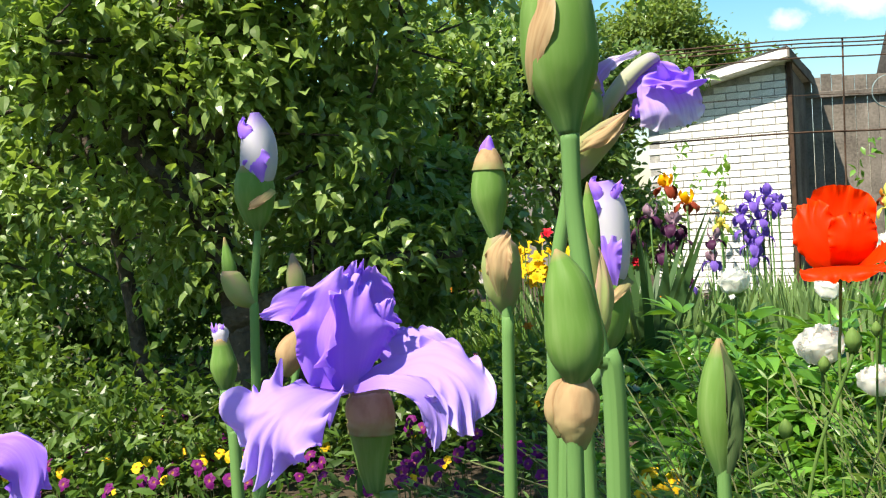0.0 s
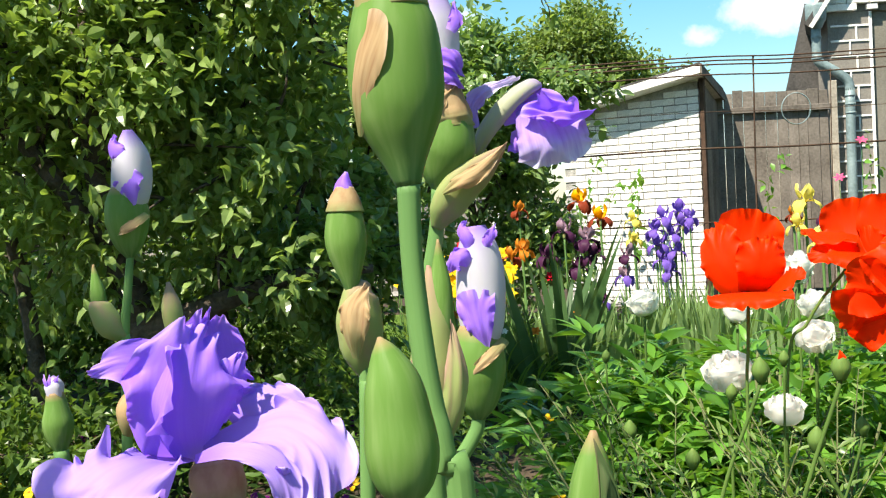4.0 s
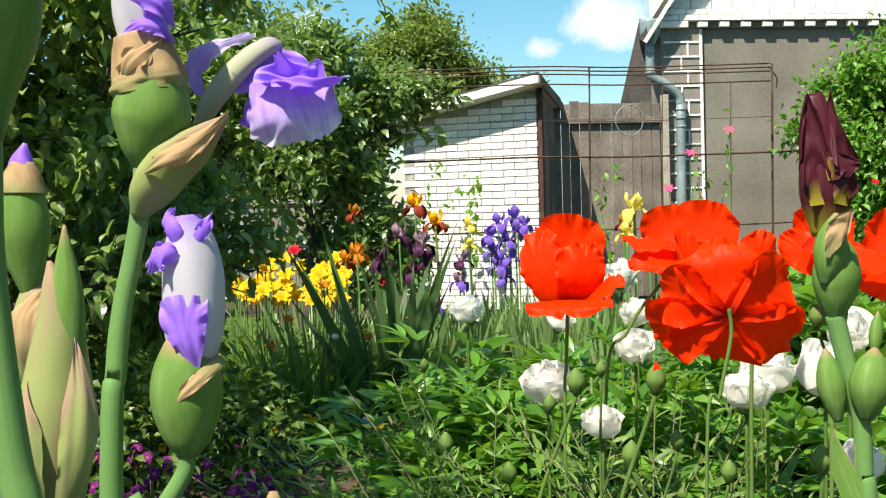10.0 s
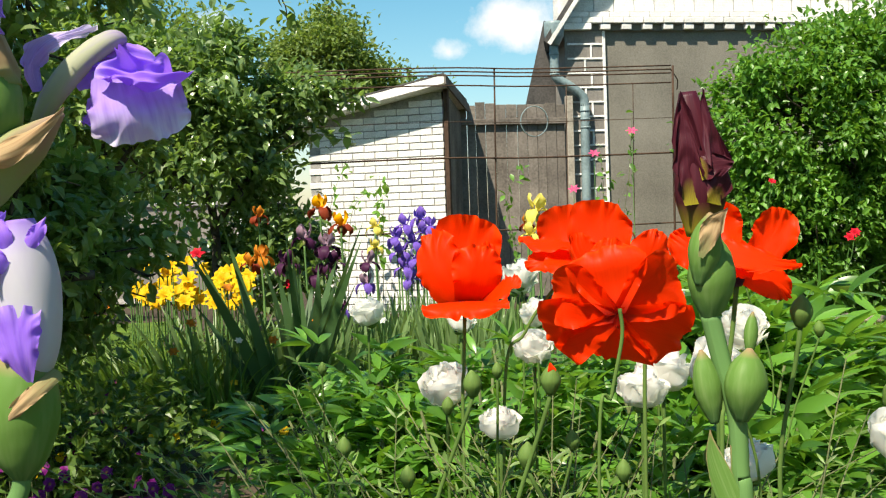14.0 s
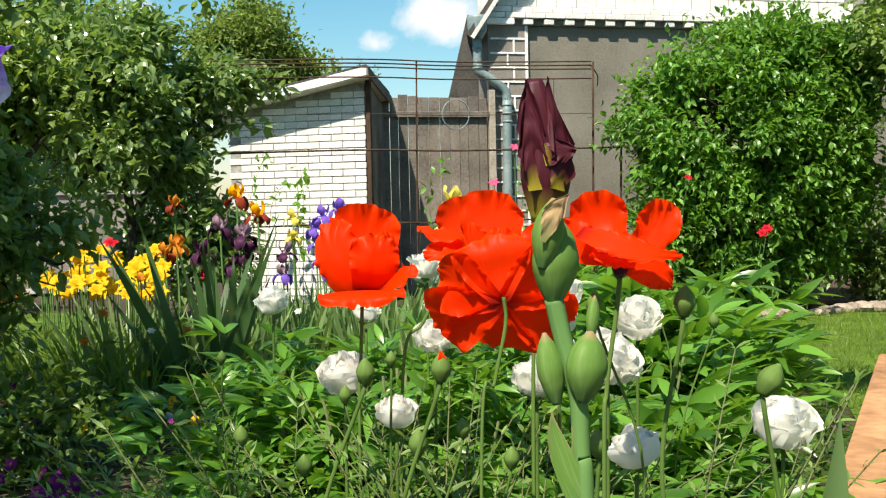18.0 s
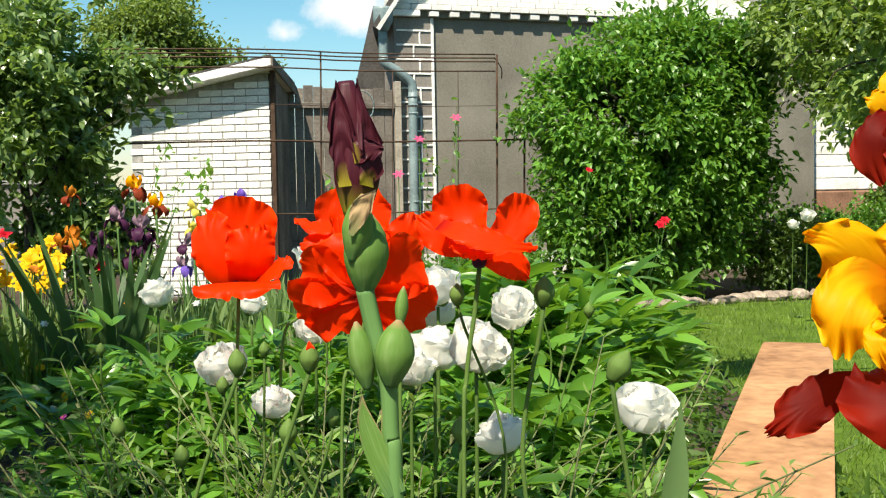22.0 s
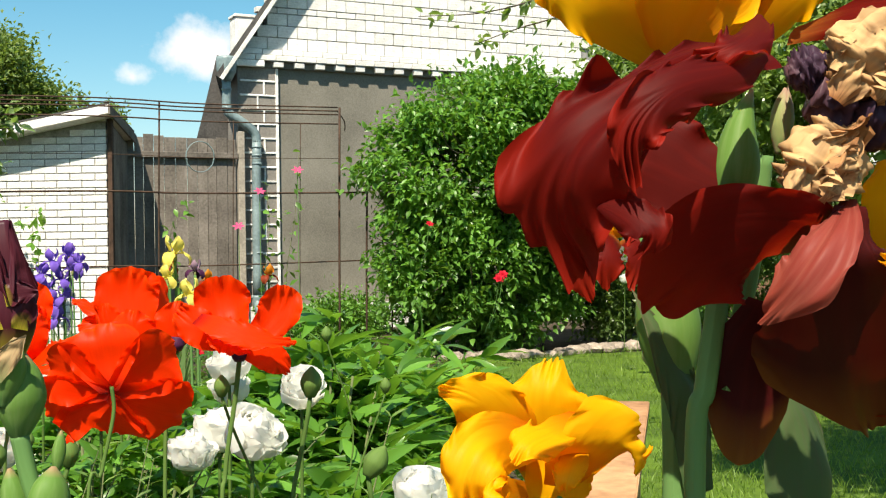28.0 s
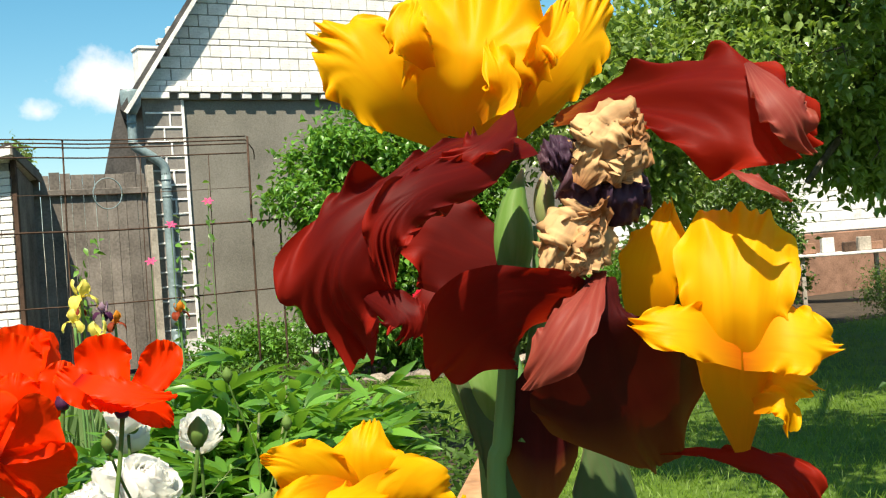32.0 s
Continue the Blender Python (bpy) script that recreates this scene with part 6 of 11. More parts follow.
frill("standard", P, P_VIOLET, [(-0.0316, -0.0462, 0.9042), (-0.0364, -0.0682, 0.9246), (-0.0358, -0.0756, 0.942), (-0.0314, -0.0626, 0.9588), (-0.0287, -0.049, 0.9678)], [0.0062, 0.0126, 0.0157, 0.014, 0.0075], (-0.776, -0.827, 0.4), cup=-0.1, flute=0.006, waves=6, frayed=0.001, seed=2, nu=44, nv=36)
frill("standard", P, P_VIOLET, [(-0.0252, -0.0385, 0.9409), (-0.0379, -0.0453, 0.9518), (-0.0547, -0.0548, 0.9565), (-0.0723, -0.0587, 0.9513)], [0.0083, 0.013, 0.0122, 0.0047], (-0.115, -0.915, 0.3), flute=0.0028, waves=4, frayed=0.001, seed=3)
frill("standard", P, P_VIOLET, [(-0.0173, -0.0299, 0.9327), (-0.0159, -0.0311, 0.9537), (-0.0151, -0.0386, 0.9699), (-0.0119, -0.046, 0.9801)], [0.014, 0.0202, 0.0172, 0.0082], (0.194, -0.986, 0.2), cup=0.15, flute=0.0042, waves=6, frayed=0.0012, seed=4)
frill("standard", P, P_VIOLET, [(-0.0133, -0.038, 0.9195), (-0.0036, -0.0446, 0.9371), (0.0014, -0.0457, 0.949), (0.003, -0.0393, 0.957)], [0.0076, 0.0116, 0.0102, 0.0041], (0.691, -0.939, 0.1), cup=-0.3, flute=0.003, waves=5, frayed=0.001, seed=5)
frill("fall", P, P_LILAC, [(-0.0278, -0.0479, 0.9043), (-0.0367, -0.0808, 0.9086), (-0.0498, -0.1003, 0.9033), (-0.0623, -0.106, 0.8871), (-0.0675, -0.0992, 0.8622)], [0.0068, 0.0156, 0.0272, 0.0308, 0.0178], (-0.164, -0.92, 0.6), cup=-0.12, flute=0.0095, waves=8, bulge=0.006, frayed=0.0016, seed=6, nu=52, nv=48, end=(-0.205, -1.024, 0.2))
frill("fall", P, P_LILAC, [(-0.0176, -0.0447, 0.911), (0.0053, -0.0484, 0.916), (0.0283, -0.0542, 0.9182), (0.0452, -0.0651, 0.9041), (0.0464, -0.0699, 0.8778)], [0.0055, 0.0122, 0.0208, 0.0237, 0.0151], (0.142, -0.439, 0.9), cup=-0.15, flute=0.0095, waves=7, bulge=0.006, frayed=0.0016, seed=7, nu=52, nv=44, end=(0.442, -0.963, 0.1))
frill("fall", P, P_LILAC, [(-0.0167, -0.0709, 0.9075), (0.0024, -0.077, 0.9123), (0.0227, -0.0792, 0.9072), (0.0315, -0.0789, 0.8906), (0.0295, -0.0757, 0.8717)], [0.0023, 0.0049, 0.0071, 0.0084, 0.0059], (0.085, -0.896, 0.5), flute=0.0026, waves=5, frayed=0.001, seed=8)
frill("fall", P, P_LILAC, [(-0.0053, -0.0313, 0.9183), (0.0074, -0.0278, 0.9271), (0.0217, -0.0284, 0.929), (0.0377, -0.0332, 0.9209)], [0.0049, 0.0098, 0.0111, 0.0069], (0.284, -0.877, 0.5), cup=-0.2, flute=0.0045, waves=6, frayed=0.0012, seed=9)
frill("fall", P, P_LILAC, [(-0.0007, -0.0245, 0.9278), (0.0055, -0.0218, 0.9321), (0.0107, -0.0211, 0.9368)], [0.0035, 0.007, 0.0042], (0.284, -0.877, 0.5), flute=0.003, waves=4, seed=10)
bud(P, (-0.08, 0.026, 0.904), (-0.071, 0.027, 0.934), 0.0205, mat=P_PAPER, seed=31)
stem(P, [(-0.006, -0.03, 0.837), (-0.005, -0.031, 0.806), (-0.005, -0.031, 0.6045), (-0.003, -0.0186, -0.02)], 0.005, mat=None)

P = thing("iris", "iris stalk with a bud showing white and violet", "iris", pose(-0.310, 1.270, 0), "tall bearded irises")
body("stem", P, P_STEM, [(-0.0024, 0.0004, 1.0032), (-0.0073, -0.0005, 0.9619), (-0.0123, -0.0015, 0.9172), (-0.0154, -0.0042, 0.8051), (-0.0536, -0.0062, -0.1219)], [0.0039, 0.0045, 0.005, 0.0056, 0.0067], sides=12, n=36)
body("bud", P, P_SPATHE, [(-0.0025, 0.0003, 0.9987), (-0.0032, 0.0007, 1.0122), (-0.004, 0.0012, 1.0358), (-0.0043, 0.0018, 1.0571), (-0.0043, 0.0021, 1.0728)], [0.0045, 0.0151, 0.0224, 0.0213, 0.0146], "green spathe", sides=28, rough=0.03, n=24)
frill("papery_edge", P, P_PAPER, [(0.0208, -0.0109, 1.0437), (0.011, -0.023, 1.0352), (-0.0014, -0.023, 1.0279), (-0.0127, -0.013, 1.0216)], [0.0044, 0.0055, 0.0044, 0.0011], (-0.011, -1.0, 0.3), cup=-0.3, flute=0.002, waves=4, seed=171, nu=24, nv=16)
body("petal_roll", P, P_ROLL, [(-0.0019, 0.0014, 1.0447), (0.0025, 0.0021, 1.0737), (0.002, 0.0029, 1.1062), (0.0008, 0.0035, 1.1321)], [0.0157, 0.0207, 0.0185, 0.005], "rolled white petal", sides=30, n=30, ridge=0.07, ridges=3, twist=4)
frill("petal_edge", P, P_VIOLET, [(0.01, -0.0175, 1.0528), (0.006, -0.0201, 1.0672), (0.0029, -0.0188, 1.0795), (0.0005, -0.0135, 1.0898)], [0.0017, 0.0099, 0.0165, 0.0166], (-0.211, -0.998, 0.1), cup=-0.3, flute=0.003, waves=5, seed=172, nu=28, nv=24)
frill("petal_edge", P, P_VIOLET, [(0.0027, -0.0153, 1.1017), (-0.0055, -0.016, 1.1086), (-0.0136, -0.0107, 1.1159), (-0.0096, -0.0045, 1.1273)], [0.0033, 0.0088, 0.0078, 0.0022], (-0.311, -0.997, 0.1), cup=-0.3, flute=0.003, waves=5, seed=173, nu=26, nv=20)
body("side_bud", P, P_SPATHE, [(-0.0362, -0.0008, 0.9377), (-0.0387, -0.0002, 0.9602), (-0.0426, 0.0006, 0.9934)], [0.0045, 0.0084, 0.0011], sides=18)
body("spathe", P, P_SPATHE_PALE, [(-0.0113, -0.0016, 0.9149), (-0.0265, -0.0011, 0.9278), (-0.037, -0.0005, 0.9472), (-0.0389, -0.0003, 0.9574)], [0.0056, 0.014, 0.0123, 0.0067], "pale spathe", sides=20)
body("side_bud", P, P_SPATHE_PALE, [(0.0349, 0.0173, 0.8906), (0.0348, 0.018, 0.9191), (0.0329, 0.0186, 0.9448), (0.0305, 0.0193, 0.9706)], [0.0045, 0.0095, 0.0107, 0.0017], sides=18)
body("stalk", P, P_STEM, [(0.035, 0.0174, 0.894), (0.0273, 0.0058, 0.8242), (-0.0167, -0.0069, 0.693)], [0.0039, 0.0039, 0.0045], sides=10)

P = thing("iris", "iris stalk with a small bud tipped violet", "iris", pose(-0.200, 0.780, 0), "tall bearded irises")
bud(P, (-0.009, -0.024, 0.893), (-0.011, -0.023, 0.93), 0.0186, tip=P_ROLL, tip_len=0.28, tip_w=0.5, seed=38)
stem(P, [(-0.009, -0.024, 0.895), (-0.006, -0.024, 0.868), (-0.005, -0.025, 0.84), (-0.005, -0.025, 0.63), (-0.003, -0.015, -0.02)], 0.004, mat=None)

P = thing("iris", "iris stalk with one closed dull green bud", "iris", pose(0.080, 0.450, 0), "tall bearded irises")
bud(P, (-0.002, -0.018, 0.9), (-0.001, -0.016, 0.954), 0.0168, seed=39, mat=P_SPATHE, bend=0.001)
# strip down the bud's right side, its shade put into the colour
petal("papery_edge", P, P_SPATHE_SHADED, [(-0.001, -0.03, 0.905), (0.003, -0.029, 0.921), (0.002, -0.029, 0.938), (-0.002, -0.028, 0.954)], [0.002934, 0.007544, 0.007124, 0.001676], (0.5, -1, 0.1), "", nu=20, nv=10, cup=-0.4, crinkle=0.0015, seed=139)
stem(P, [(-0.002, -0.018, 0.902), (-0.002, -0.019, 0.885), (-0.002, -0.019, 0.6638), (-0.0012, -0.0114, -0.02)], 0.0025, mat=None)

P = thing("iris", "iris with a low violet bloom", "iris", pose(-0.330, 0.620, 0), "tall bearded irises")
petal("fall", P, P_VIOLET, [(0.064, -0.061, 0.866), (0.072, -0.07, 0.886), (0.064, -0.07, 0.898), (0.039, -0.062, 0.897)], [0.01175, 0.02644, 0.02644, 0.01175], (0, -1, 0.5), "", ruffle=0.004, seed=40)
petal("standard", P, P_VIOLET, [(0.064, -0.061, 0.866), (0.073, -0.06, 0.881), (0.082, -0.059, 0.877)], [0.01175, 0.01763, 0.008813], (0, -1, 0.5), "", ruffle=0.004, seed=41)
stem(P, [(0.064, -0.061, 0.869), (0.06, -0.062, 0.84), (0.06, -0.062, 0.63), (0.036, -0.0372, -0.02)], 0.005, mat=None)

P = thing("iris", "iris stalk with a dark maroon bud unrolling from green spathes", "iris", pose(0.380, 0.750, 0), "tall bearded irises")
body("petal_roll", P, P_MAROON_DARK, [(-0.038, -0.037, 1.001), (-0.037, -0.037, 1.02), (-0.037, -0.036, 1.037), (-0.04, -0.035, 1.057), (-0.041, -0.034, 1.072)], [0.005728, 0.01146, 0.01146, 0.008592, 0.004583], "dark maroon rolled petals", ridge=0.1, ridges=4, twist=3)
petal("petal_edge", P, P_MAROON_DARK, [(-0.045, -0.047, 1.017), (-0.047, -0.046, 1.037), (-0.048, -0.045, 1.056), (-0.049, -0.044, 1.071)], [0.008416, 0.01234, 0.01122, 0.003927], (-0.2, -1, 0.1), "", ruffle=0.003, freq=8, crinkle=0.003, seed=45)
petal("petal_edge", P, P_MAROON_DARK, [(-0.035, -0.048, 1.017), (-0.032, -0.048, 1.031), (-0.034, -0.047, 1.048), (-0.039, -0.045, 1.072)], [0.008445, 0.01408, 0.01126, 0.003941], (0.2, -1, 0.1), "", ruffle=0.003, freq=8, crinkle=0.003, seed=46)
petal("petal_edge", P, P_MAROON_DARK, [(-0.042, -0.048, 1.034), (-0.033, -0.051, 1.036), (-0.026, -0.053, 1.036)], [0.0112, 0.0112, 0.0028], (0.1, -1, 0.1), "", ruffle=0.002, seed=47)
bud(P, (-0.035, -0.04, 0.96), (-0.032, -0.039, 1.004), 0.0263, seed=48, mat=P_SPATHE, squash=0.85)
bud(P, (-0.043, -0.047, 0.978), (-0.037, -0.048, 1.013), 0.0169, seed=49, mat=P_SPATHE)
petal("papery_edge", P, P_PAPER, [(-0.046, -0.056, 0.992), (-0.04, -0.057, 1.006), (-0.033, -0.059, 1.015)], [0.002766, 0.01106, 0.002766], (0.1, -1, 0.3), "", crinkle=0.002, seed=50)
stem(P, [(-0.035, -0.04, 0.963), (-0.031, -0.042, 0.942), (-0.025, -0.045, 0.914), (-0.024, -0.046, 0.885), (-0.023, -0.048, 0.854), (-0.023, -0.048, 0.6405), (-0.0138, -0.0288, -0.02)], 0.0042, mat=None)
bud(P, (-0.035, -0.042, 0.91), (-0.04, -0.039, 0.946), 0.0149, seed=51, mat=P_SPATHE)
bud(P, (-0.025, -0.051, 0.912), (-0.02, -0.051, 0.947), 0.0221, seed=52, mat=P_SPATHE)
bud(P, (-0.018, -0.046, 0.942), (-0.015, -0.045, 0.964), 0.0074, seed=53, mat=P_SPATHE)
petal("blade", P, P_SPATHE, [(-0.024, -0.052, 0.855), (-0.032, -0.049, 0.875), (-0.038, -0.046, 0.895), (-0.039, -0.045, 0.908)], [0.01138, 0.01252, 0.009671, 0.001707], (0, -1, 0), "", cup=0.2, seed=54)
petal("blade", P, P_SPATHE, [(-0.022, -0.05, 0.854), (-0.026, -0.048, 0.874), (-0.029, -0.046, 0.9)], [0.008563, 0.009705, 0.001713], (0, -1, 0), "", cup=0.2, seed=55)

P = thing("iris", "iris with golden standards and dark maroon velvety falls", "iris", pose(0.640, 0.500, 0), "tall bearded irises")
frill("standard", P, P_GOLD, [(-0.0318, 0.0232, 1.1435), (-0.0665, 0.0157, 1.1652), (-0.0828, 0.0229, 1.1855), (-0.0931, 0.0405, 1.1984)], [0.0086, 0.0204, 0.0236, 0.0151], (-0.852, -0.658, 0.15), cup=-0.2, flute=0.0058, waves=7, seed=101, frayed=0.0007, nu=44, nv=40)
frill("standard", P, P_GOLD, [(-0.0275, 0.0138, 1.1423), (-0.046, -0.0219, 1.1633), (-0.0475, -0.0328, 1.1876), (-0.036, -0.0165, 1.2212)], [0.0148, 0.0318, 0.0442, 0.0405], (-0.508, -0.862, 0.15), cup=-0.25, flute=0.008, waves=9, frayed=0.0014, bulge=0.01, seed=102, nu=56, nv=52, tip=0.4)
frill("standard", P, P_GOLD, [(-0.0043, 0.007, 1.1455), (0.0112, -0.0162, 1.1706), (0.026, -0.0227, 1.1924), (0.041, -0.0201, 1.2166)], [0.0098, 0.0175, 0.0187, 0.0127], (-0.077, -1.115, 0.15), cup=-0.2, flute=0.0052, waves=7, seed=103, frayed=0.0007, nu=44, nv=40)
frill("standard", P, P_GOLD, [(-0.0435, -0.028, 1.1465), (-0.0438, -0.0464, 1.1555), (-0.0463, -0.0496, 1.1677), (-0.0441, -0.0394, 1.1799)], [0.0032, 0.0082, 0.0081, 0.0031], (-0.249, -1.014, 0.4), cup=0.3, flute=0.003, waves=4, seed=104, frayed=0.0007, nu=44, nv=40)
frill("standard", P, P_GOLD, [(-0.0644, -0.0204, 1.1713), (-0.0753, -0.0279, 1.18), (-0.0776, -0.0266, 1.1891), (-0.0692, -0.0201, 1.2013)], [0.0031, 0.0082, 0.0097, 0.0052], (-0.852, -0.658, 0.3), cup=0.3, flute=0.003, waves=4, seed=105, frayed=0.0007, nu=44, nv=40)
frill("standard", P, P_GOLD, [(-0.0147, -0.0217, 1.1528), (-0.0192, -0.0424, 1.1708), (-0.0103, -0.0477, 1.1859), (-0.0, -0.0423, 1.2008)], [0.0027, 0.0068, 0.0089, 0.0064], (-0.163, -1.065, 0.3), cup=0.35, flute=0.0036, waves=4, seed=106, frayed=0.0007, nu=44, nv=40)
frill("fall", P, P_VELVET, [(-0.0404, -0.0587, 1.1321), (-0.0783, -0.0712, 1.1259), (-0.117, -0.0784, 1.1106), (-0.1402, -0.0716, 1.0899), (-0.1395, -0.058, 1.0655), (-0.1219, -0.0496, 1.0427)], [0.0085, 0.0118, 0.017, 0.0238, 0.024, 0.0141], (-0.809, -0.684, 0.45), cup=-0.25, flute=0.0075, waves=7, frayed=0.0016, bulge=0.01, seed=107, nu=64, nv=60, end=(-0.852, -0.658, -0.1))
frill("fall", P, P_VELVET, [(-0.058, -0.0773, 1.1272), (-0.0897, -0.0969, 1.117), (-0.1202, -0.1021, 1.1091), (-0.1345, -0.0982, 1.0948), (-0.1305, -0.0912, 1.0756)], [0.0019, 0.0076, 0.0098, 0.0101, 0.0047], (-0.378, -0.938, 0.2), cup=-0.4, flute=0.0048, waves=8, frayed=0.0012, seed=108, nu=60, nv=48)
frill("fall", P, P_VELVET, [(-0.0534, -0.0685, 1.1446), (-0.0753, -0.0892, 1.133), (-0.09, -0.0944, 1.1258), (-0.1019, -0.0874, 1.1216)], [0.001, 0.0078, 0.0076, 0.0027], (-0.629, -0.674, 0.6), cup=-0.2, flute=0.0036, waves=5, seed=109, nu=36, nv=36)
frill("fall", P, P_VELVET, [(-0.1338, -0.073, 1.0717), (-0.1301, -0.089, 1.0669), (-0.1268, -0.0956, 1.0602), (-0.1259, -0.0891, 1.0535)], [0.0013, 0.0073, 0.0085, 0.0043], (-0.68, -0.76, 0.3), cup=-0.35, flute=0.004, waves=6, frayed=0.001, seed=110, nu=36, nv=30)
frill("fall", P, P_MAROON, [(-0.0009, -0.0299, 1.1475), (0.0038, -0.0698, 1.1521), (0.0106, -0.1086, 1.1472), (0.0252, -0.1357, 1.1347), (0.0449, -0.1425, 1.1178)], [0.0066, 0.0144, 0.0252, 0.031, 0.0227], (-0.371, -0.826, 0.55), cup=-0.25, flute=0.0065, waves=6, frayed=0.0016, bulge=0.008, seed=111, nu=60, nv=52, end=(-0.249, -1.014, 0.0))
frill("fall", P, P_SALMON_LIT, [(0.0217, -0.1338, 1.155), (0.0188, -0.1505, 1.1394), (0.0236, -0.1556, 1.1273), (0.0349, -0.1506, 1.1147)], [0.0014, 0.0091, 0.0099, 0.0046], (-0.594, -0.811, 0.6), cup=-0.2, flute=0.004, waves=6, seed=112, nu=34, nv=34)
frill("fall", P, P_SALMON_LIT, [(0.0121, -0.1301, 1.1109), (0.01, -0.1428, 1.1062), (0.0176, -0.1472, 1.101), (0.0297, -0.1451, 1.0959)], [0.0009, 0.0032, 0.0032, 0.0009], (-0.406, -0.689, 0.8), cup=-0.2, flute=0.0012, waves=4, seed=126, nu=20, nv=14)
frill("fall", P, P_VELVET, [(-0.0159, -0.0669, 1.0571), (-0.0528, -0.0753, 1.0566), (-0.073, -0.0611, 1.0499), (-0.0728, -0.0216, 1.0288)], [0.0076, 0.0241, 0.0261, 0.0155], (-0.672, -0.648, -0.7), cup=-0.15, flute=0.0026, waves=3, frayed=0.0012, seed=113, nu=46, nv=44)
frill("fall", P, P_SALMON_LIT, [(-0.0265, -0.0863, 1.0726), (-0.0511, -0.1019, 1.059), (-0.0649, -0.1006, 1.0431), (-0.0678, -0.0826, 1.0264)], [0.0034, 0.0106, 0.0123, 0.0047], (-1.068, -0.532, 0.45), cup=-0.2, flute=0.002, waves=4, bulge=0.003, seed=114, nu=44, nv=36)
# next two falls carry their shade in a darker petal colour
frill("fall", P, P_VELVET_SHADED, [(-0.0281, -0.09, 1.0702), (-0.0292, -0.0939, 1.0498), (-0.0111, -0.0765, 1.0265), (0.019, -0.05, 0.9988), (0.0541, -0.0217, 0.9683)], [0.0072, 0.0143, 0.0338, 0.0404, 0.0145], (-0.165, -0.773, -0.9), cup=-0.15, bulge=0.006, flute=0.0036, waves=4, frayed=0.0014, seed=115, nu=50, nv=46, right=[0.0072, 0.0191, 0.0413, 0.0377, 0.0104])
frill("fall", P, P_VELVET_SHADED, [(-0.0081, -0.0249, 1.0291), (-0.0119, -0.0179, 1.0071), (-0.0126, -0.0127, 0.9846), (-0.0127, -0.0078, 0.9562)], [0.0109, 0.0181, 0.0183, 0.0167], (-0.492, -0.638, -0.8), cup=-0.2, flute=0.002, waves=3, seed=116, nu=36, nv=30)
frill("fall", P, P_MAROON, [(0.0499, -0.0239, 0.9764), (0.0545, -0.0522, 0.9788), (0.0678, -0.0763, 0.9754), (0.0812, -0.0911, 0.9657), (0.0914, -0.0946, 0.9471)], [0.0014, 0.0025, 0.0065, 0.0107, 0.008], (-0.335, -0.963, 0.45), cup=-0.2, flute=0.004, waves=6, frayed=0.0012, seed=117, nu=44, nv=30)
frill("fall", P, P_VELVET, [(-0.0352, -0.0301, 1.0773), (-0.0508, -0.021, 1.0839), (-0.0662, -0.0119, 1.0932), (-0.08, -0.0038, 1.0917)], [0.0106, 0.0211, 0.0238, 0.0132], (-0.594, -0.811, 0.1), cup=-0.1, flute=0.003, waves=4, seed=118, nu=30, nv=26)
frill("standard", P, P_GOLD, [(0.045, -0.0907, 0.9845), (0.0264, -0.1102, 1.0165), (0.0162, -0.1229, 1.0495), (0.0228, -0.12, 1.0767), (0.035, -0.1111, 1.0954)], [0.0036, 0.0142, 0.0219, 0.027, 0.0277], (-0.594, -0.811, 0.25), cup=-0.15, flute=0.0034, waves=6, frayed=0.0014, bulge=0.006, seed=119, nu=60, nv=72, tip=0.24)
frill("standard", P, P_GOLD, [(0.0224, -0.1172, 1.0392), (-0.0009, -0.1151, 1.0451), (-0.014, -0.1074, 1.0479), (-0.0196, -0.0949, 1.0492)], [0.0135, 0.0118, 0.0095, 0.0029], (-0.723, -0.735, 0.45), cup=-0.1, flute=0.0034, waves=4, seed=120, frayed=0.0007, nu=44, nv=40)
frill("standard", P, P_GOLD, [(0.0235, -0.1178, 1.0391), (0.0305, -0.1336, 1.04), (0.04, -0.1415, 1.0369), (0.0528, -0.142, 1.0339)], [0.0135, 0.0156, 0.0146, 0.0062], (-0.335, -0.963, 0.35), cup=-0.15, flute=0.0036, waves=4, seed=121, frayed=0.0007, nu=44, nv=40)
frill("standard", P, P_GOLD, [(0.0361, -0.1089, 1.0252), (0.0379, -0.1216, 1.0212), (0.0446, -0.1278, 1.0178), (0.056, -0.1276, 1.014)], [0.006, 0.0097, 0.0087, 0.0029], (-0.249, -1.014, -0.2), cup=-0.2, flute=0.003, waves=4, seed=122, frayed=0.0007, nu=44, nv=40)
frill("standard", P, P_GOLD, [(0.0072, -0.0735, 1.0474), (0.0043, -0.0812, 1.068), (0.0084, -0.086, 1.0865), (0.0191, -0.0831, 1.1014)], [0.0103, 0.0146, 0.0131, 0.0041], (-1.025, -0.557, -0.1), cup=-0.25, flute=0.0036, waves=4, seed=123, frayed=0.0007, nu=44, nv=40)
frill("standard", P, P_GOLD, [(0.0317, -0.1132, 1.0087), (0.0317, -0.1249, 1.0115), (0.0351, -0.1292, 1.007), (0.0385, -0.1241, 0.9969)], [0.0034, 0.0053, 0.0053, 0.0024], (-0.508, -0.862, 0.3), cup=0.35, flute=0.003, waves=5, seed=124, frayed=0.0007, nu=44, nv=40)
body("spathe", P, P_SPATHE, [(-0.032, -0.026, 1.069), (-0.03, -0.027, 1.088), (-0.028, -0.028, 1.106), (-0.024, -0.031, 1.122)], [0.006937, 0.01014, 0.006404, 0.0005336], "broad green spathe")
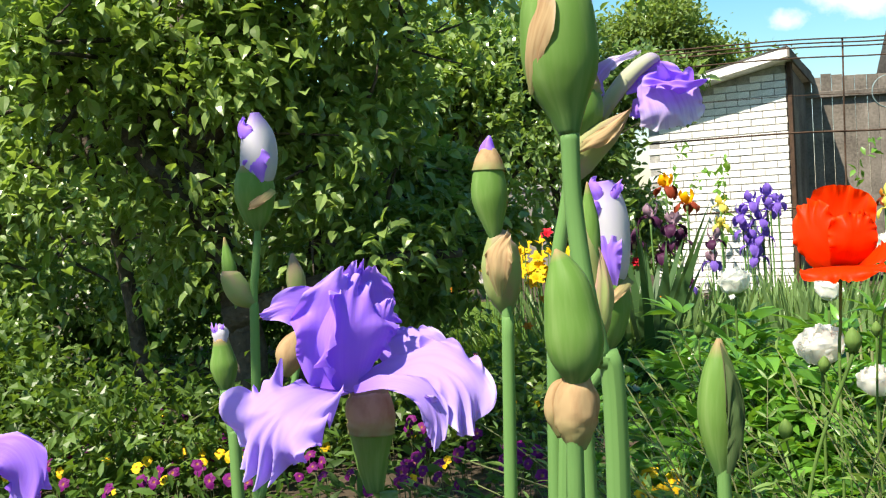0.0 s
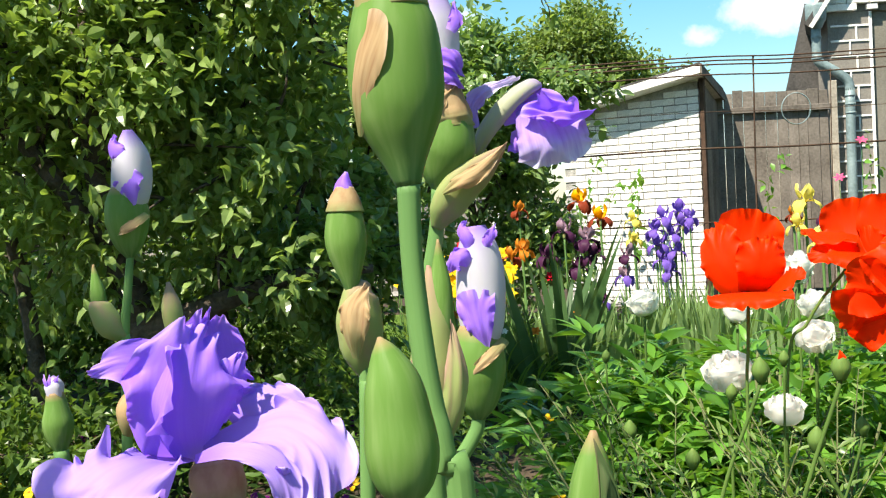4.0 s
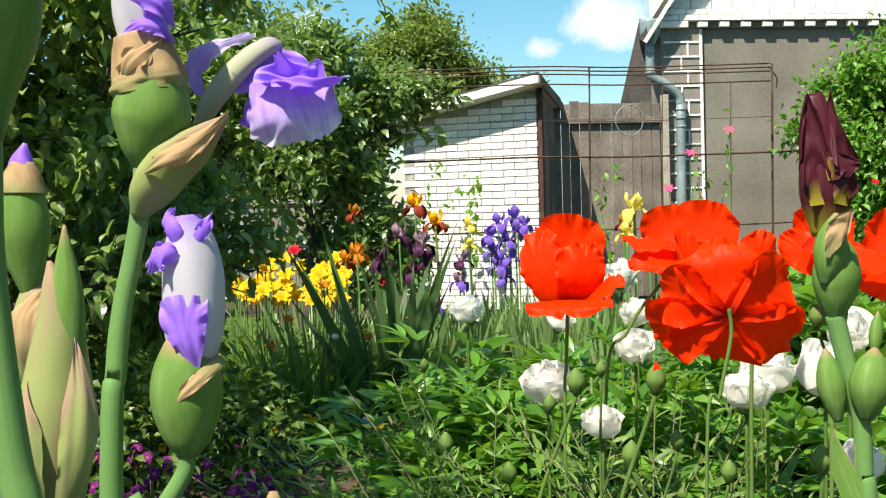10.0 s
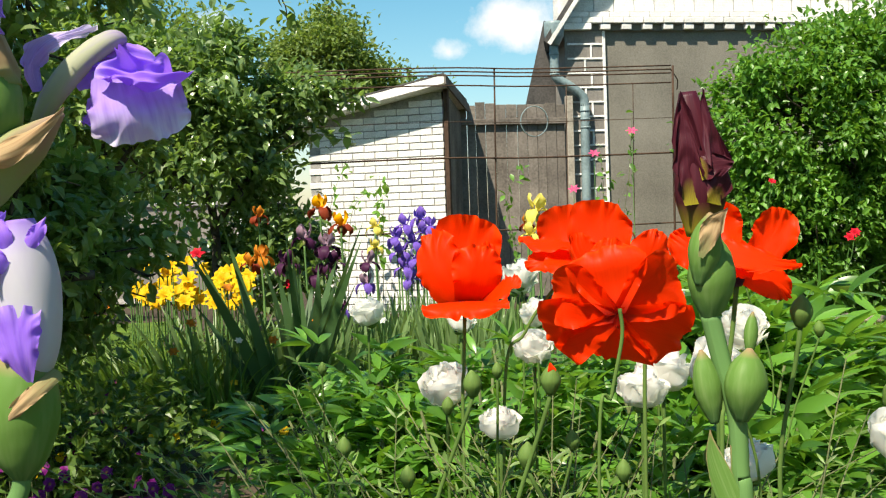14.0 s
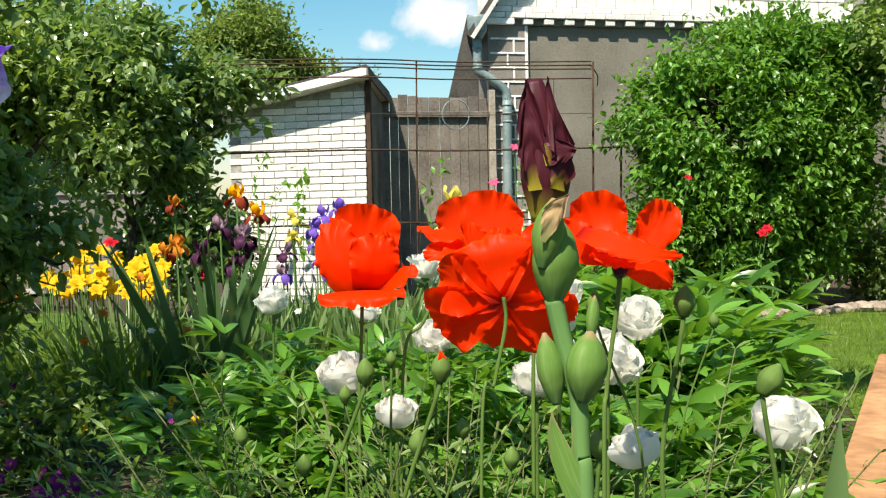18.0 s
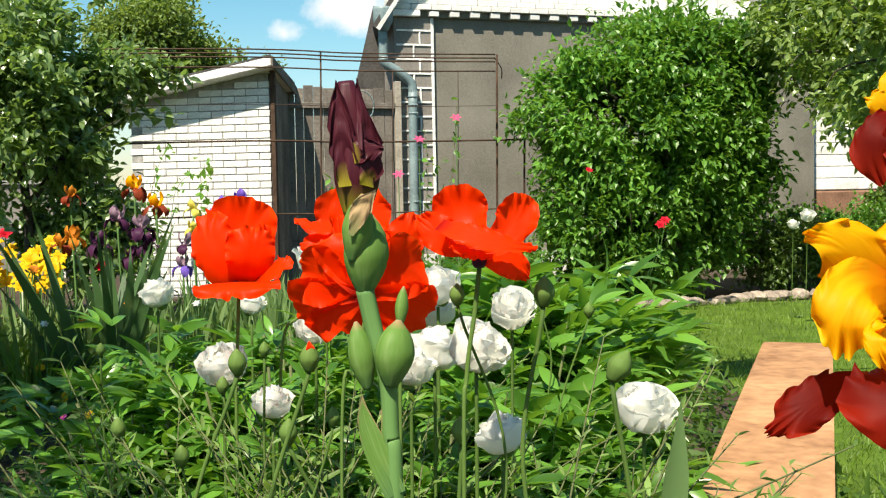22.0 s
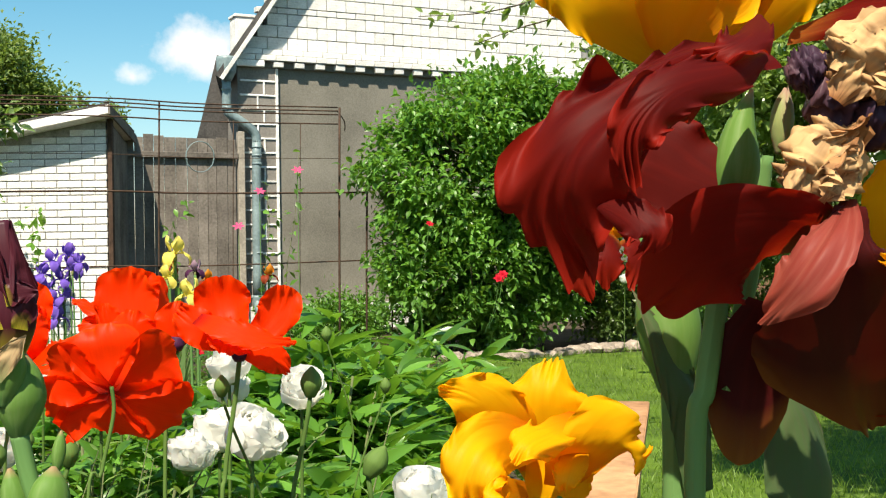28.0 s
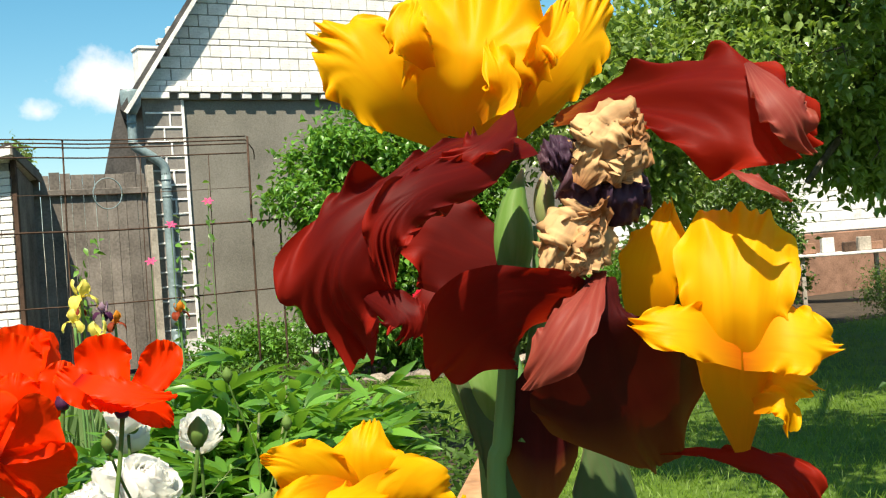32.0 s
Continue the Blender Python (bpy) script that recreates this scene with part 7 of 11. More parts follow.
bud(P, (-0.032, -0.055, 1.092), (-0.029, -0.056, 1.119), 0.0102, seed=69, mat=P_SPATHE_PALE)
body("withered_petals", P, P_DRY, [(-0.04, -0.073, 1.069), (-0.034, -0.077, 1.083), (-0.026, -0.081, 1.097), (-0.022, -0.084, 1.104)], [0.004896, 0.01224, 0.009792, 0.003427], "crumpled dry tan petals", rough=0.75, grain=2.6, n=46, sides=34)
body("withered_petals", P, P_DRY_DARK, [(-0.034, -0.077, 1.115), (-0.024, -0.083, 1.109), (-0.013, -0.089, 1.106), (-0.003, -0.095, 1.107)], [0.008323, 0.009792, 0.01175, 0.004896], "shrivelled dark petals", rough=0.75, grain=2.6, n=46, sides=34)
body("withered_petals", P, P_DRY, [(-0.031, -0.085, 1.112), (-0.022, -0.09, 1.123), (-0.015, -0.094, 1.132), (-0.007, -0.099, 1.129)], [0.004847, 0.01357, 0.01066, 0.003393], "crumpled dry tan petals", rough=0.75, grain=2.6, n=46, sides=34)
body("withered_petals", P, P_DRY_DARK, [(-0.043, -0.072, 1.121), (-0.035, -0.076, 1.123), (-0.027, -0.081, 1.124)], [0.002938, 0.008323, 0.003427], "shrivelled dark petals", rough=0.75, grain=2.6, n=46, sides=34)
petal("withered_petal", P, P_DRY, [(-0.047, -0.083, 1.066), (-0.043, -0.085, 1.081), (-0.032, -0.092, 1.094), (-0.029, -0.094, 1.104)], [0.007168, 0.0215, 0.01672, 0.004778], (-0.2, -1, 0.2), "crumpled dry tan petal", nu=34, nv=26, cup=-0.4, ruffle=0.0032, freq=14, crinkle=0.008, pucker=0.006, seed=211)
petal("withered_petal", P, P_DRY, [(-0.043, -0.09, 1.071), (-0.037, -0.093, 1.083), (-0.035, -0.095, 1.095)], [0.004739, 0.01422, 0.007109], (0.3, -1, 0.2), "crumpled dry tan petal", nu=28, nv=20, cup=-0.4, ruffle=0.0032, freq=12, crinkle=0.006, pucker=0.005, seed=212)
petal("withered_petal", P, P_DRY, [(-0.038, -0.093, 1.109), (-0.031, -0.097, 1.12), (-0.022, -0.103, 1.133), (-0.016, -0.106, 1.135)], [0.007109, 0.0199, 0.0199, 0.007109], (-0.2, -1, 0.3), "crumpled dry tan petal", nu=34, nv=26, cup=-0.4, ruffle=0.0032, freq=14, crinkle=0.008, pucker=0.006, seed=213)
petal("withered_petal", P, P_DRY, [(-0.029, -0.103, 1.108), (-0.022, -0.107, 1.118), (-0.016, -0.11, 1.129)], [0.00705, 0.01504, 0.00705], (0.4, -1, 0.2), "crumpled dry tan petal", nu=28, nv=20, cup=-0.4, ruffle=0.0032, freq=12, crinkle=0.006, pucker=0.005, seed=214)
# spathe leaf under the bloom, coloured as if shaded
petal("spathe", P, P_SPATHE_SHADED, [(0.006, 0.042, 0.932), (0.002, 0.044, 0.972), (-0.01, 0.05, 1.006), (-0.024, 0.058, 1.034)], [0.01704, 0.02272, 0.01704, 0.002272], (-0.1, -1, 0.1), "broad green spathe leaf", nu=26, nv=14, cup=-0.35, crinkle=0.002, seed=178)
stem(P, [(-0.02, -0.009, 1.074), (-0.024, -0.007, 1.03), (-0.029, -0.004, 0.992), (-0.033, -0.001, 0.953), (-0.033, -0.001, 0.7147), (-0.0198, -0.0006, -0.02)], 0.0045, mat=None)
stem(P, [(-0.003, -0.014, 1.095), (-0.007, -0.011, 1.051), (-0.018, -0.005, 0.99)], 0.004, mat=None)
# second spathe leaf with the shade in its colour
petal("spathe", P, P_SPATHE_SHADED, [(0.062, 0.023, 0.91), (0.061, 0.024, 0.939), (0.056, 0.027, 0.968), (0.046, 0.032, 0.989)], [0.03466, 0.04911, 0.03755, 0.005777], (0.1, -1, 0.1), "broad green spathe leaf", nu=26, nv=14, cup=-0.35, crinkle=0.002, seed=179)

P = thing("iris", "iris with a low golden bloom and maroon falls", "iris", pose(0.560, 0.600, 0), "tall bearded irises")
frill("standard", P, P_GOLD, [(0.0174, -0.028, 0.9381), (0.0108, -0.0351, 0.9635), (0.0074, -0.0392, 0.9851), (0.0155, -0.0333, 1.0008)], [0.0124, 0.0222, 0.0188, 0.0079], (-0.521, -0.867, 0.2), cup=-0.15, flute=0.004, waves=4, seed=81, frayed=0.0007, nu=44, nv=40)
frill("standard", P, P_GOLD, [(0.0092, -0.0285, 0.9496), (-0.0177, -0.0379, 0.9748), (-0.0349, -0.0412, 0.9862), (-0.0491, -0.0373, 0.991)], [0.0091, 0.0164, 0.0126, 0.005], (-0.706, -0.79, 0.4), cup=-0.25, flute=0.0042, waves=5, seed=82, frayed=0.0007, nu=44, nv=40)
frill("standard", P, P_GOLD, [(0.001, -0.0396, 0.9646), (-0.0334, -0.0578, 0.9663), (-0.0475, -0.0633, 0.9538), (-0.0459, -0.0604, 0.9363)], [0.0104, 0.0162, 0.0154, 0.0107], (-0.706, -0.79, 0.2), cup=-0.2, flute=0.004, waves=5, bulge=0.004, seed=83, frayed=0.0007, nu=44, nv=40)
frill("standard", P, P_GOLD, [(0.0243, -0.0467, 0.9742), (-0.0047, -0.0673, 0.9727), (-0.025, -0.0763, 0.9695), (-0.0321, -0.0759, 0.9609)], [0.0068, 0.0098, 0.0095, 0.0043], (-0.398, -0.701, 0.7), cup=-0.2, flute=0.0034, waves=4, seed=84, frayed=0.0007, nu=44, nv=40)
frill("standard", P, P_GOLD, [(0.0176, -0.0508, 0.9646), (0.0003, -0.0721, 0.958), (-0.0064, -0.0783, 0.9515), (-0.0064, -0.0764, 0.9444)], [0.0052, 0.0074, 0.0063, 0.0029], (-0.659, -0.809, 0.3), cup=-0.25, flute=0.003, waves=4, seed=85, frayed=0.0007, nu=44, nv=40)
frill("standard", P, P_GOLD, [(0.0199, -0.042, 0.9398), (0.0219, -0.0616, 0.9552), (0.026, -0.0738, 0.9638), (0.0375, -0.0741, 0.9681)], [0.0158, 0.0264, 0.0269, 0.0211], (0.126, -1.134, -0.1), cup=-0.2, flute=0.003, waves=4, seed=86, frayed=0.0007, nu=44, nv=40)
frill("standard", P, P_GOLD, [(-0.0084, -0.0475, 0.9404), (-0.0375, -0.072, 0.9489), (-0.0413, -0.0772, 0.9424), (-0.0343, -0.0762, 0.932)], [0.0056, 0.0057, 0.0052, 0.0033], (-0.659, -0.809, 0.3), flute=0.003, waves=5, seed=87, frayed=0.0007, nu=44, nv=40)
frill("standard", P, P_GOLD, [(0.0005, -0.0518, 0.9287), (-0.0243, -0.0726, 0.9345), (-0.0302, -0.0757, 0.9325)], [0.0041, 0.0053, 0.0029], (-0.491, -0.663, 0.6), flute=0.0026, waves=5, seed=88, frayed=0.0007, nu=44, nv=40)
frill("standard", P, P_GOLD, [(0.0206, -0.0286, 0.9568), (0.0162, -0.0339, 0.9417), (0.0169, -0.0327, 0.9254)], [0.0129, 0.0165, 0.0117], (-0.382, -0.924, 0.2), cup=0.4, flute=0.002, waves=4, seed=89, frayed=0.0007, nu=44, nv=40)
frill("fall", P, P_MAROON, [(0.0104, -0.0493, 0.93), (-0.0112, -0.0783, 0.9277), (-0.0223, -0.0926, 0.9166), (-0.0198, -0.0902, 0.8957)], [0.0129, 0.0337, 0.0407, 0.0328], (-0.314, -0.628, 0.75), cup=-0.2, flute=0.0045, waves=5, frayed=0.0012, seed=90, nu=46, nv=44, end=(-0.382, -0.924, 0.1))
frill("fall", P, P_MAROON, [(-0.0066, -0.0318, 0.9208), (-0.0341, -0.0357, 0.9178), (-0.0531, -0.0348, 0.9081), (-0.0624, -0.027, 0.8981)], [0.0047, 0.0097, 0.0106, 0.0046], (-0.659, -0.809, 0.3), cup=-0.2, flute=0.0042, waves=6, frayed=0.0012, seed=91, nu=40, nv=36)
frill("fall", P, P_MAROON, [(0.0416, -0.0408, 0.9244), (0.054, -0.057, 0.9179), (0.0674, -0.0675, 0.9026), (0.0793, -0.069, 0.8804)], [0.0064, 0.0158, 0.0172, 0.0095], (0.08, -1.115, 0.1), cup=-0.2, flute=0.004, waves=5, frayed=0.0012, seed=92, nu=40, nv=36)
body("spathe", P, P_SPATHE, [(0.02, -0.028, 0.912), (0.02, -0.028, 0.926), (0.02, -0.028, 0.937)], [0.005581, 0.008372, 0.005581], "")
stem(P, [(0.02, -0.028, 0.918), (0.021, -0.029, 0.895), (0.021, -0.029, 0.6713), (0.0126, -0.0174, -0.02)], 0.005, mat=None)

P = thing("iris", "iris with a small golden and maroon bloom", "iris", pose(0.860, 0.860, 0), "tall bearded irises")
frill("standard", P, P_GOLD, [(-0.0715, -0.0432, 1.0578), (-0.0797, -0.0456, 1.0743), (-0.083, -0.0437, 1.0889), (-0.0796, -0.0382, 1.0989)], [0.0058, 0.0108, 0.0099, 0.0042], (-0.29, -0.962, 0.2), cup=-0.2, flute=0.003, waves=4, seed=131, nu=26, nv=22)
frill("standard", P, P_GOLD, [(-0.0739, -0.0443, 1.0599), (-0.0921, -0.0472, 1.0701), (-0.1015, -0.0452, 1.0752), (-0.1043, -0.0397, 1.0763)], [0.005, 0.009, 0.0082, 0.0033], (-0.752, -0.771, 0.3), cup=-0.2, flute=0.003, waves=4, seed=132, nu=26, nv=22)
frill("standard", P, P_GOLD, [(-0.0695, -0.044, 1.0599), (-0.0684, -0.0505, 1.0699), (-0.068, -0.0502, 1.0802)], [0.005, 0.0074, 0.0041], (-0.013, -1.077, 0.2), cup=-0.2, flute=0.003, waves=4, seed=133, nu=20, nv=18)
frill("fall", P, P_MAROON, [(-0.0729, -0.0469, 1.0585), (-0.0944, -0.0531, 1.0596), (-0.1073, -0.0548, 1.0495), (-0.1093, -0.0525, 1.0314), (-0.1, -0.0528, 1.012)], [0.005, 0.0098, 0.0138, 0.0146, 0.0057], (-0.659, -0.809, 0.4), cup=-0.2, flute=0.0034, waves=5, frayed=0.001, seed=134, nu=32, nv=28)
frill("fall", P, P_MAROON, [(-0.0714, -0.0476, 1.0576), (-0.087, -0.0607, 1.0551), (-0.0941, -0.0649, 1.0409), (-0.0921, -0.0601, 1.0208)], [0.005, 0.0105, 0.0137, 0.0073], (-0.29, -0.962, 0.35), cup=-0.25, flute=0.0034, waves=5, frayed=0.001, seed=135, nu=32, nv=28)
frill("fall", P, P_MAROON, [(-0.0678, -0.0469, 1.0576), (-0.0654, -0.0589, 1.0538), (-0.0644, -0.0622, 1.0365), (-0.0697, -0.0585, 1.0194)], [0.0042, 0.0082, 0.0098, 0.0049], (-0.013, -1.077, 0.3), cup=-0.2, flute=0.003, waves=5, seed=136, nu=28, nv=24)
bud(P, (-0.029, -0.042, 1.007), (-0.025, -0.042, 1.049), 0.0111, seed=96, mat=P_SPATHE_PALE)
stem(P, [(-0.047, -0.032, 1.067), (-0.034, -0.039, 1.032), (-0.023, -0.046, 0.972), (-0.019, -0.05, 0.913), (-0.019, -0.05, 0.6847), (-0.0114, -0.03, -0.02)], 0.005, mat=None)
bud(P, (-0.033, -0.042, 0.956), (-0.036, -0.04, 0.981), 0.0213, seed=97, mat=P_SPATHE_PALE)

P = thing("iris", "iris stalk with a maroon bloom hanging over", "iris", pose(0.780, 0.600, 0), "tall bearded irises")
stem(P, [(-0.138, -0.038, 1.053), (-0.138, -0.039, 1.009), (-0.138, -0.042, 0.954), (-0.138, -0.042, 0.7155), (-0.0828, -0.0252, -0.02)], 0.006, mat=None)
body("spathe", P, P_SPATHE, [(-0.137, -0.041, 0.981), (-0.139, -0.039, 1.014), (-0.142, -0.036, 1.047)], [0.008225, 0.01645, 0.009322], "broad green spathe")

P = thing("iris_leaf", "single upright pale green iris blade", "leaf", pose(0.750, 1.250, 0), "")
petal("blade", P, L_IRIS, [(-0.009, -0.153, 0.595), (0.005, -0.152, 0.704), (0.012, -0.152, 0.759), (0.017, -0.151, 0.814)], [0.0329, 0.03071, 0.02193, 0.001645], (0, -1, 0), "", cup=0.15, seed=98)

P = thing("iris_leaf", "single upright green iris blade", "leaf", pose(0.980, 0.900, 0), "")
petal("blade", P, L_IRIS, [(0, 0, -0.02), (0.01, 0, 0.4), (0.015, -0.02, 0.78)], [0.03, 0.03, 0.004], (0, -1, 0), cup=0.15, seed=99)

P = thing("poppy", "bright red oriental poppy, a cup of crinkled petals", "poppy", pose(0.444, 1.809, 0), "red oriental poppies")
frill("petal", P, P_POPPY, [(0.0124, -0.0093, 0.8882), (0.0198, 0.027, 0.9298), (0.028, 0.0338, 0.9729), (0.0365, 0.0247, 1.0146)], [0.0262, 0.0484, 0.0503, 0.0467], (-0.292, -0.957, 0.15), cup=0.3, flute=0.0067, bulge=0.004, seed=31, tip=0.12, nu=36, nv=34, waves=5)
frill("petal", P, P_POPPY, [(0.0051, -0.0134, 0.8871), (-0.0185, -0.0129, 0.9245), (-0.0292, -0.0038, 0.9603), (-0.0277, 0.0119, 0.9943)], [0.0244, 0.0373, 0.0341, 0.0279], (-0.722, -0.825, 0.1), cup=-0.12, flute=0.0067, bulge=0.004, seed=32, tip=0.12, nu=36, nv=34, waves=5)
frill("petal", P, P_POPPY, [(0.0161, -0.0209, 0.8872), (0.0199, -0.0479, 0.9185), (0.022, -0.0534, 0.949), (0.0253, -0.0471, 0.9728)], [0.0228, 0.0336, 0.0351, 0.0304], (-0.1, -1.015, 0.1), cup=-0.2, flute=0.0063, bulge=0.003, seed=33, tip=0.12, nu=36, nv=34, waves=5)
frill("petal", P, P_POPPY, [(0.0213, -0.0057, 0.8876), (0.045, -0.0073, 0.9198), (0.0495, -0.0051, 0.9525), (0.0471, -0.0033, 0.9772)], [0.0197, 0.023, 0.0198, 0.0132], (0.532, -0.999, 0.1), cup=-0.3, flute=0.0039, seed=34, tip=0.12, nu=36, nv=34, waves=5)
frill("petal", P, P_POPPY, [(0.0113, -0.0254, 0.8933), (-0.0002, -0.0678, 0.8965), (-0.0076, -0.0952, 0.8892), (-0.0097, -0.1056, 0.8761)], [0.0356, 0.0567, 0.0589, 0.0385], (-0.102, -0.335, 1.0), cup=-0.03, flute=0.0051, bulge=0.003, seed=35, end=(-0.292, -0.957, 0.45), tip=0.12, nu=36, nv=34, waves=5)
frill("petal", P, P_POPPY, [(0.0299, -0.0353, 0.8933), (0.0484, -0.0664, 0.9089), (0.0621, -0.0753, 0.9201), (0.0726, -0.0729, 0.9291)], [0.0129, 0.0191, 0.019, 0.0095], (-0.462, -0.486, 0.8), flute=0.0036, seed=36, tip=0.12, nu=36, nv=34, waves=5)
body("seed_head", P, P_PLUM, [(0.009, -0.015, 0.873), (0.009, -0.015, 0.883), (0.01, -0.014, 0.895)], [0.007314, 0.01138, 0.00894], "")
stem(P, [(0.009, -0.015, 0.873), (0.005, -0.017, 0.8), (0, -0.02, 0.687), (0, 0, -0.02)], 0.0023, mat=P_PODGREEN)

P = thing("poppy", "orange-red oriental poppy leaning back", "poppy", pose(0.523, 1.882, 0), "red oriental poppies")
frill("petal", P, P_POPPY, [(0.1139, -0.0476, 0.9348), (0.1119, -0.0246, 0.9671), (0.1094, -0.0162, 0.9966), (0.107, -0.0205, 1.0262)], [0.024, 0.0417, 0.047, 0.0382], (-0.292, -0.957, 0.15), cup=0.35, flute=0.0051, bulge=0.004, seed=41, tip=0.12, nu=36, nv=34, waves=5)
frill("petal", P, P_POPPY, [(0.1208, -0.0454, 0.9389), (0.139, -0.0372, 0.9641), (0.1434, -0.0332, 0.99), (0.1382, -0.0306, 1.0117)], [0.0189, 0.0277, 0.026, 0.0174], (0.187, -1.102, 0.1), cup=-0.2, flute=0.0045, seed=42, tip=0.12, nu=36, nv=34, waves=5)
frill("petal", P, P_POPPY, [(0.1298, -0.0619, 0.9563), (0.0881, -0.0697, 0.9668), (0.0495, -0.0683, 0.9694), (0.0201, -0.0588, 0.98)], [0.0102, 0.0169, 0.0185, 0.0075], (-0.146, -0.478, 1.0), flute=0.0036, seed=43, tip=0.12, nu=36, nv=34, waves=5)
frill("petal", P, P_POPPY, [(0.1171, -0.0587, 0.9437), (0.0742, -0.0716, 0.947), (0.046, -0.0736, 0.9445), (0.0266, -0.0679, 0.9381)], [0.0154, 0.0219, 0.0201, 0.01], (-0.425, -0.707, 0.6), flute=0.0042, seed=44, tip=0.12, nu=36, nv=34, waves=5)
frill("petal", P, P_POPPY, [(0.1166, -0.0606, 0.9438), (0.0941, -0.0937, 0.9404), (0.0822, -0.1113, 0.9331), (0.0774, -0.1156, 0.9203)], [0.0222, 0.04, 0.0412, 0.0279], (-0.146, -0.478, 1.0), flute=0.0045, bulge=0.003, seed=45, end=(-0.292, -0.957, 0.3), tip=0.12, nu=36, nv=34, waves=5)
body("seed_head", P, P_PLUM, [(0.1, -0.04, 0.927), (0.101, -0.04, 0.938), (0.102, -0.04, 0.949)], [0.007711, 0.01199, 0.009425], "")
stem(P, [(0.1, -0.04, 0.927), (0.036, -0.026, 0.839), (0, -0.02, 0.719), (0, 0, -0.02)], 0.0023, mat=P_PODGREEN)

P = thing("poppy", "wide red oriental poppy seen from below against the light", "poppy", pose(0.464, 1.266, 0), "red oriental poppies")
frill("petal", P, P_POPPY_BACK, [(0.0273, -0.0066, 0.913), (0.0055, 0.016, 0.9049), (-0.0133, 0.0396, 0.8974), (-0.0256, 0.063, 0.8912)], [0.0091, 0.0285, 0.0386, 0.0314], (-0.569, -0.872, -0.35), cup=0.2, flute=0.0033, bulge=0.002, seed=51, tip=0.3, nu=34, nv=32, waves=4)
frill("petal", P, P_POPPY_BACK, [(0.0273, -0.0066, 0.913), (0.0058, 0.0061, 0.9244), (-0.0139, 0.0148, 0.9346), (-0.0259, 0.0297, 0.9414)], [0.0091, 0.0266, 0.0355, 0.0287], (-0.55, -0.878, -0.35), cup=0.2, flute=0.0033, bulge=0.002, seed=52, tip=0.3, nu=34, nv=32, waves=4)
frill("petal", P, P_POPPY_BACK, [(0.0273, -0.0066, 0.913), (0.0241, -0.0025, 0.9394), (0.02, -0.0037, 0.9628), (0.0197, 0.005, 0.9792)], [0.0091, 0.0299, 0.0398, 0.032], (-0.339, -0.942, -0.35), cup=0.2, flute=0.0033, bulge=0.002, seed=53, tip=0.3, nu=34, nv=32, waves=4)
frill("petal", P, P_POPPY_BACK, [(0.0273, -0.0066, 0.913), (0.0532, -0.0075, 0.9294), (0.0753, -0.0104, 0.944), (0.0941, -0.0042, 0.9541)], [0.0091, 0.0283, 0.0379, 0.0306], (-0.052, -1.029, -0.35), cup=0.2, flute=0.0033, bulge=0.002, seed=54, tip=0.3, nu=34, nv=32, waves=4)
frill("petal", P, P_POPPY_BACK, [(0.0273, -0.0066, 0.913), (0.0583, -0.0002, 0.9021), (0.0872, 0.0087, 0.892), (0.1105, 0.0211, 0.884)], [0.0091, 0.026, 0.0351, 0.0285], (-0.014, -1.041, -0.35), cup=0.2, flute=0.0033, bulge=0.002, seed=55, tip=0.3, nu=34, nv=32, waves=4)
frill("petal", P, P_POPPY_BACK, [(0.0273, -0.0066, 0.913), (0.0285, 0.0142, 0.8948), (0.0313, 0.0392, 0.8776), (0.0347, 0.0622, 0.8644)], [0.0091, 0.0374, 0.0509, 0.0415], (-0.368, -0.933, -0.35), cup=0.2, flute=0.0033, bulge=0.002, seed=56, tip=0.3, nu=34, nv=32, waves=4)
stem(P, [(0.027, -0.018, 0.92), (0.028, -0.019, 0.892), (0.016, -0.019, 0.837), (0, -0.02, 0.75), (0, 0, -0.02)], 0.0017, mat=P_PODGREEN)

P = thing("poppy", "red oriental poppy with upright petals", "poppy", pose(0.585, 1.457, 0), "red oriental poppies")
frill("petal", P, P_POPPY, [(-0.0185, 0.0032, 0.9228), (-0.0245, 0.029, 0.9636), (-0.0261, 0.0377, 0.9995), (-0.0234, 0.0312, 1.0273)], [0.016, 0.0339, 0.0381, 0.0312], (-0.475, -0.886, 0.15), cup=0.3, flute=0.0045, bulge=0.003, seed=71, tip=0.12, nu=36, nv=34, waves=5)
frill("petal", P, P_POPPY, [(-0.0133, -0.0033, 0.923), (0.008, -0.011, 0.949), (0.0182, -0.0142, 0.9721), (0.0249, -0.0119, 0.9918)], [0.0133, 0.0227, 0.0227, 0.012], (-0.013, -1.077, 0.15), cup=-0.25, flute=0.0045, seed=72, tip=0.12, nu=36, nv=34, waves=5)
frill("petal", P, P_POPPY, [(-0.0181, -0.0035, 0.9232), (-0.0312, -0.0187, 0.948), (-0.0362, -0.0201, 0.9679), (-0.0335, -0.0162, 0.9841)], [0.0133, 0.0236, 0.0248, 0.017], (-0.475, -0.886, 0.15), cup=-0.3, flute=0.0039, seed=73, tip=0.12, nu=36, nv=34, waves=5)
frill("petal", P, P_POPPY, [(-0.0197, 0.0037, 0.9228), (-0.0412, 0.0244, 0.9463), (-0.0536, 0.0327, 0.9688), (-0.0578, 0.0353, 0.9904)], [0.0134, 0.0202, 0.0202, 0.0121], (-0.844, -0.733, 0.15), cup=-0.25, flute=0.0042, seed=74, tip=0.12, nu=36, nv=34, waves=5)
body("seed_head", P, P_PLUM, [(0.017, -0.017, 0.934), (0.017, -0.017, 0.941), (0.018, -0.017, 0.95)], [0.005816, 0.009048, 0.007109], "")
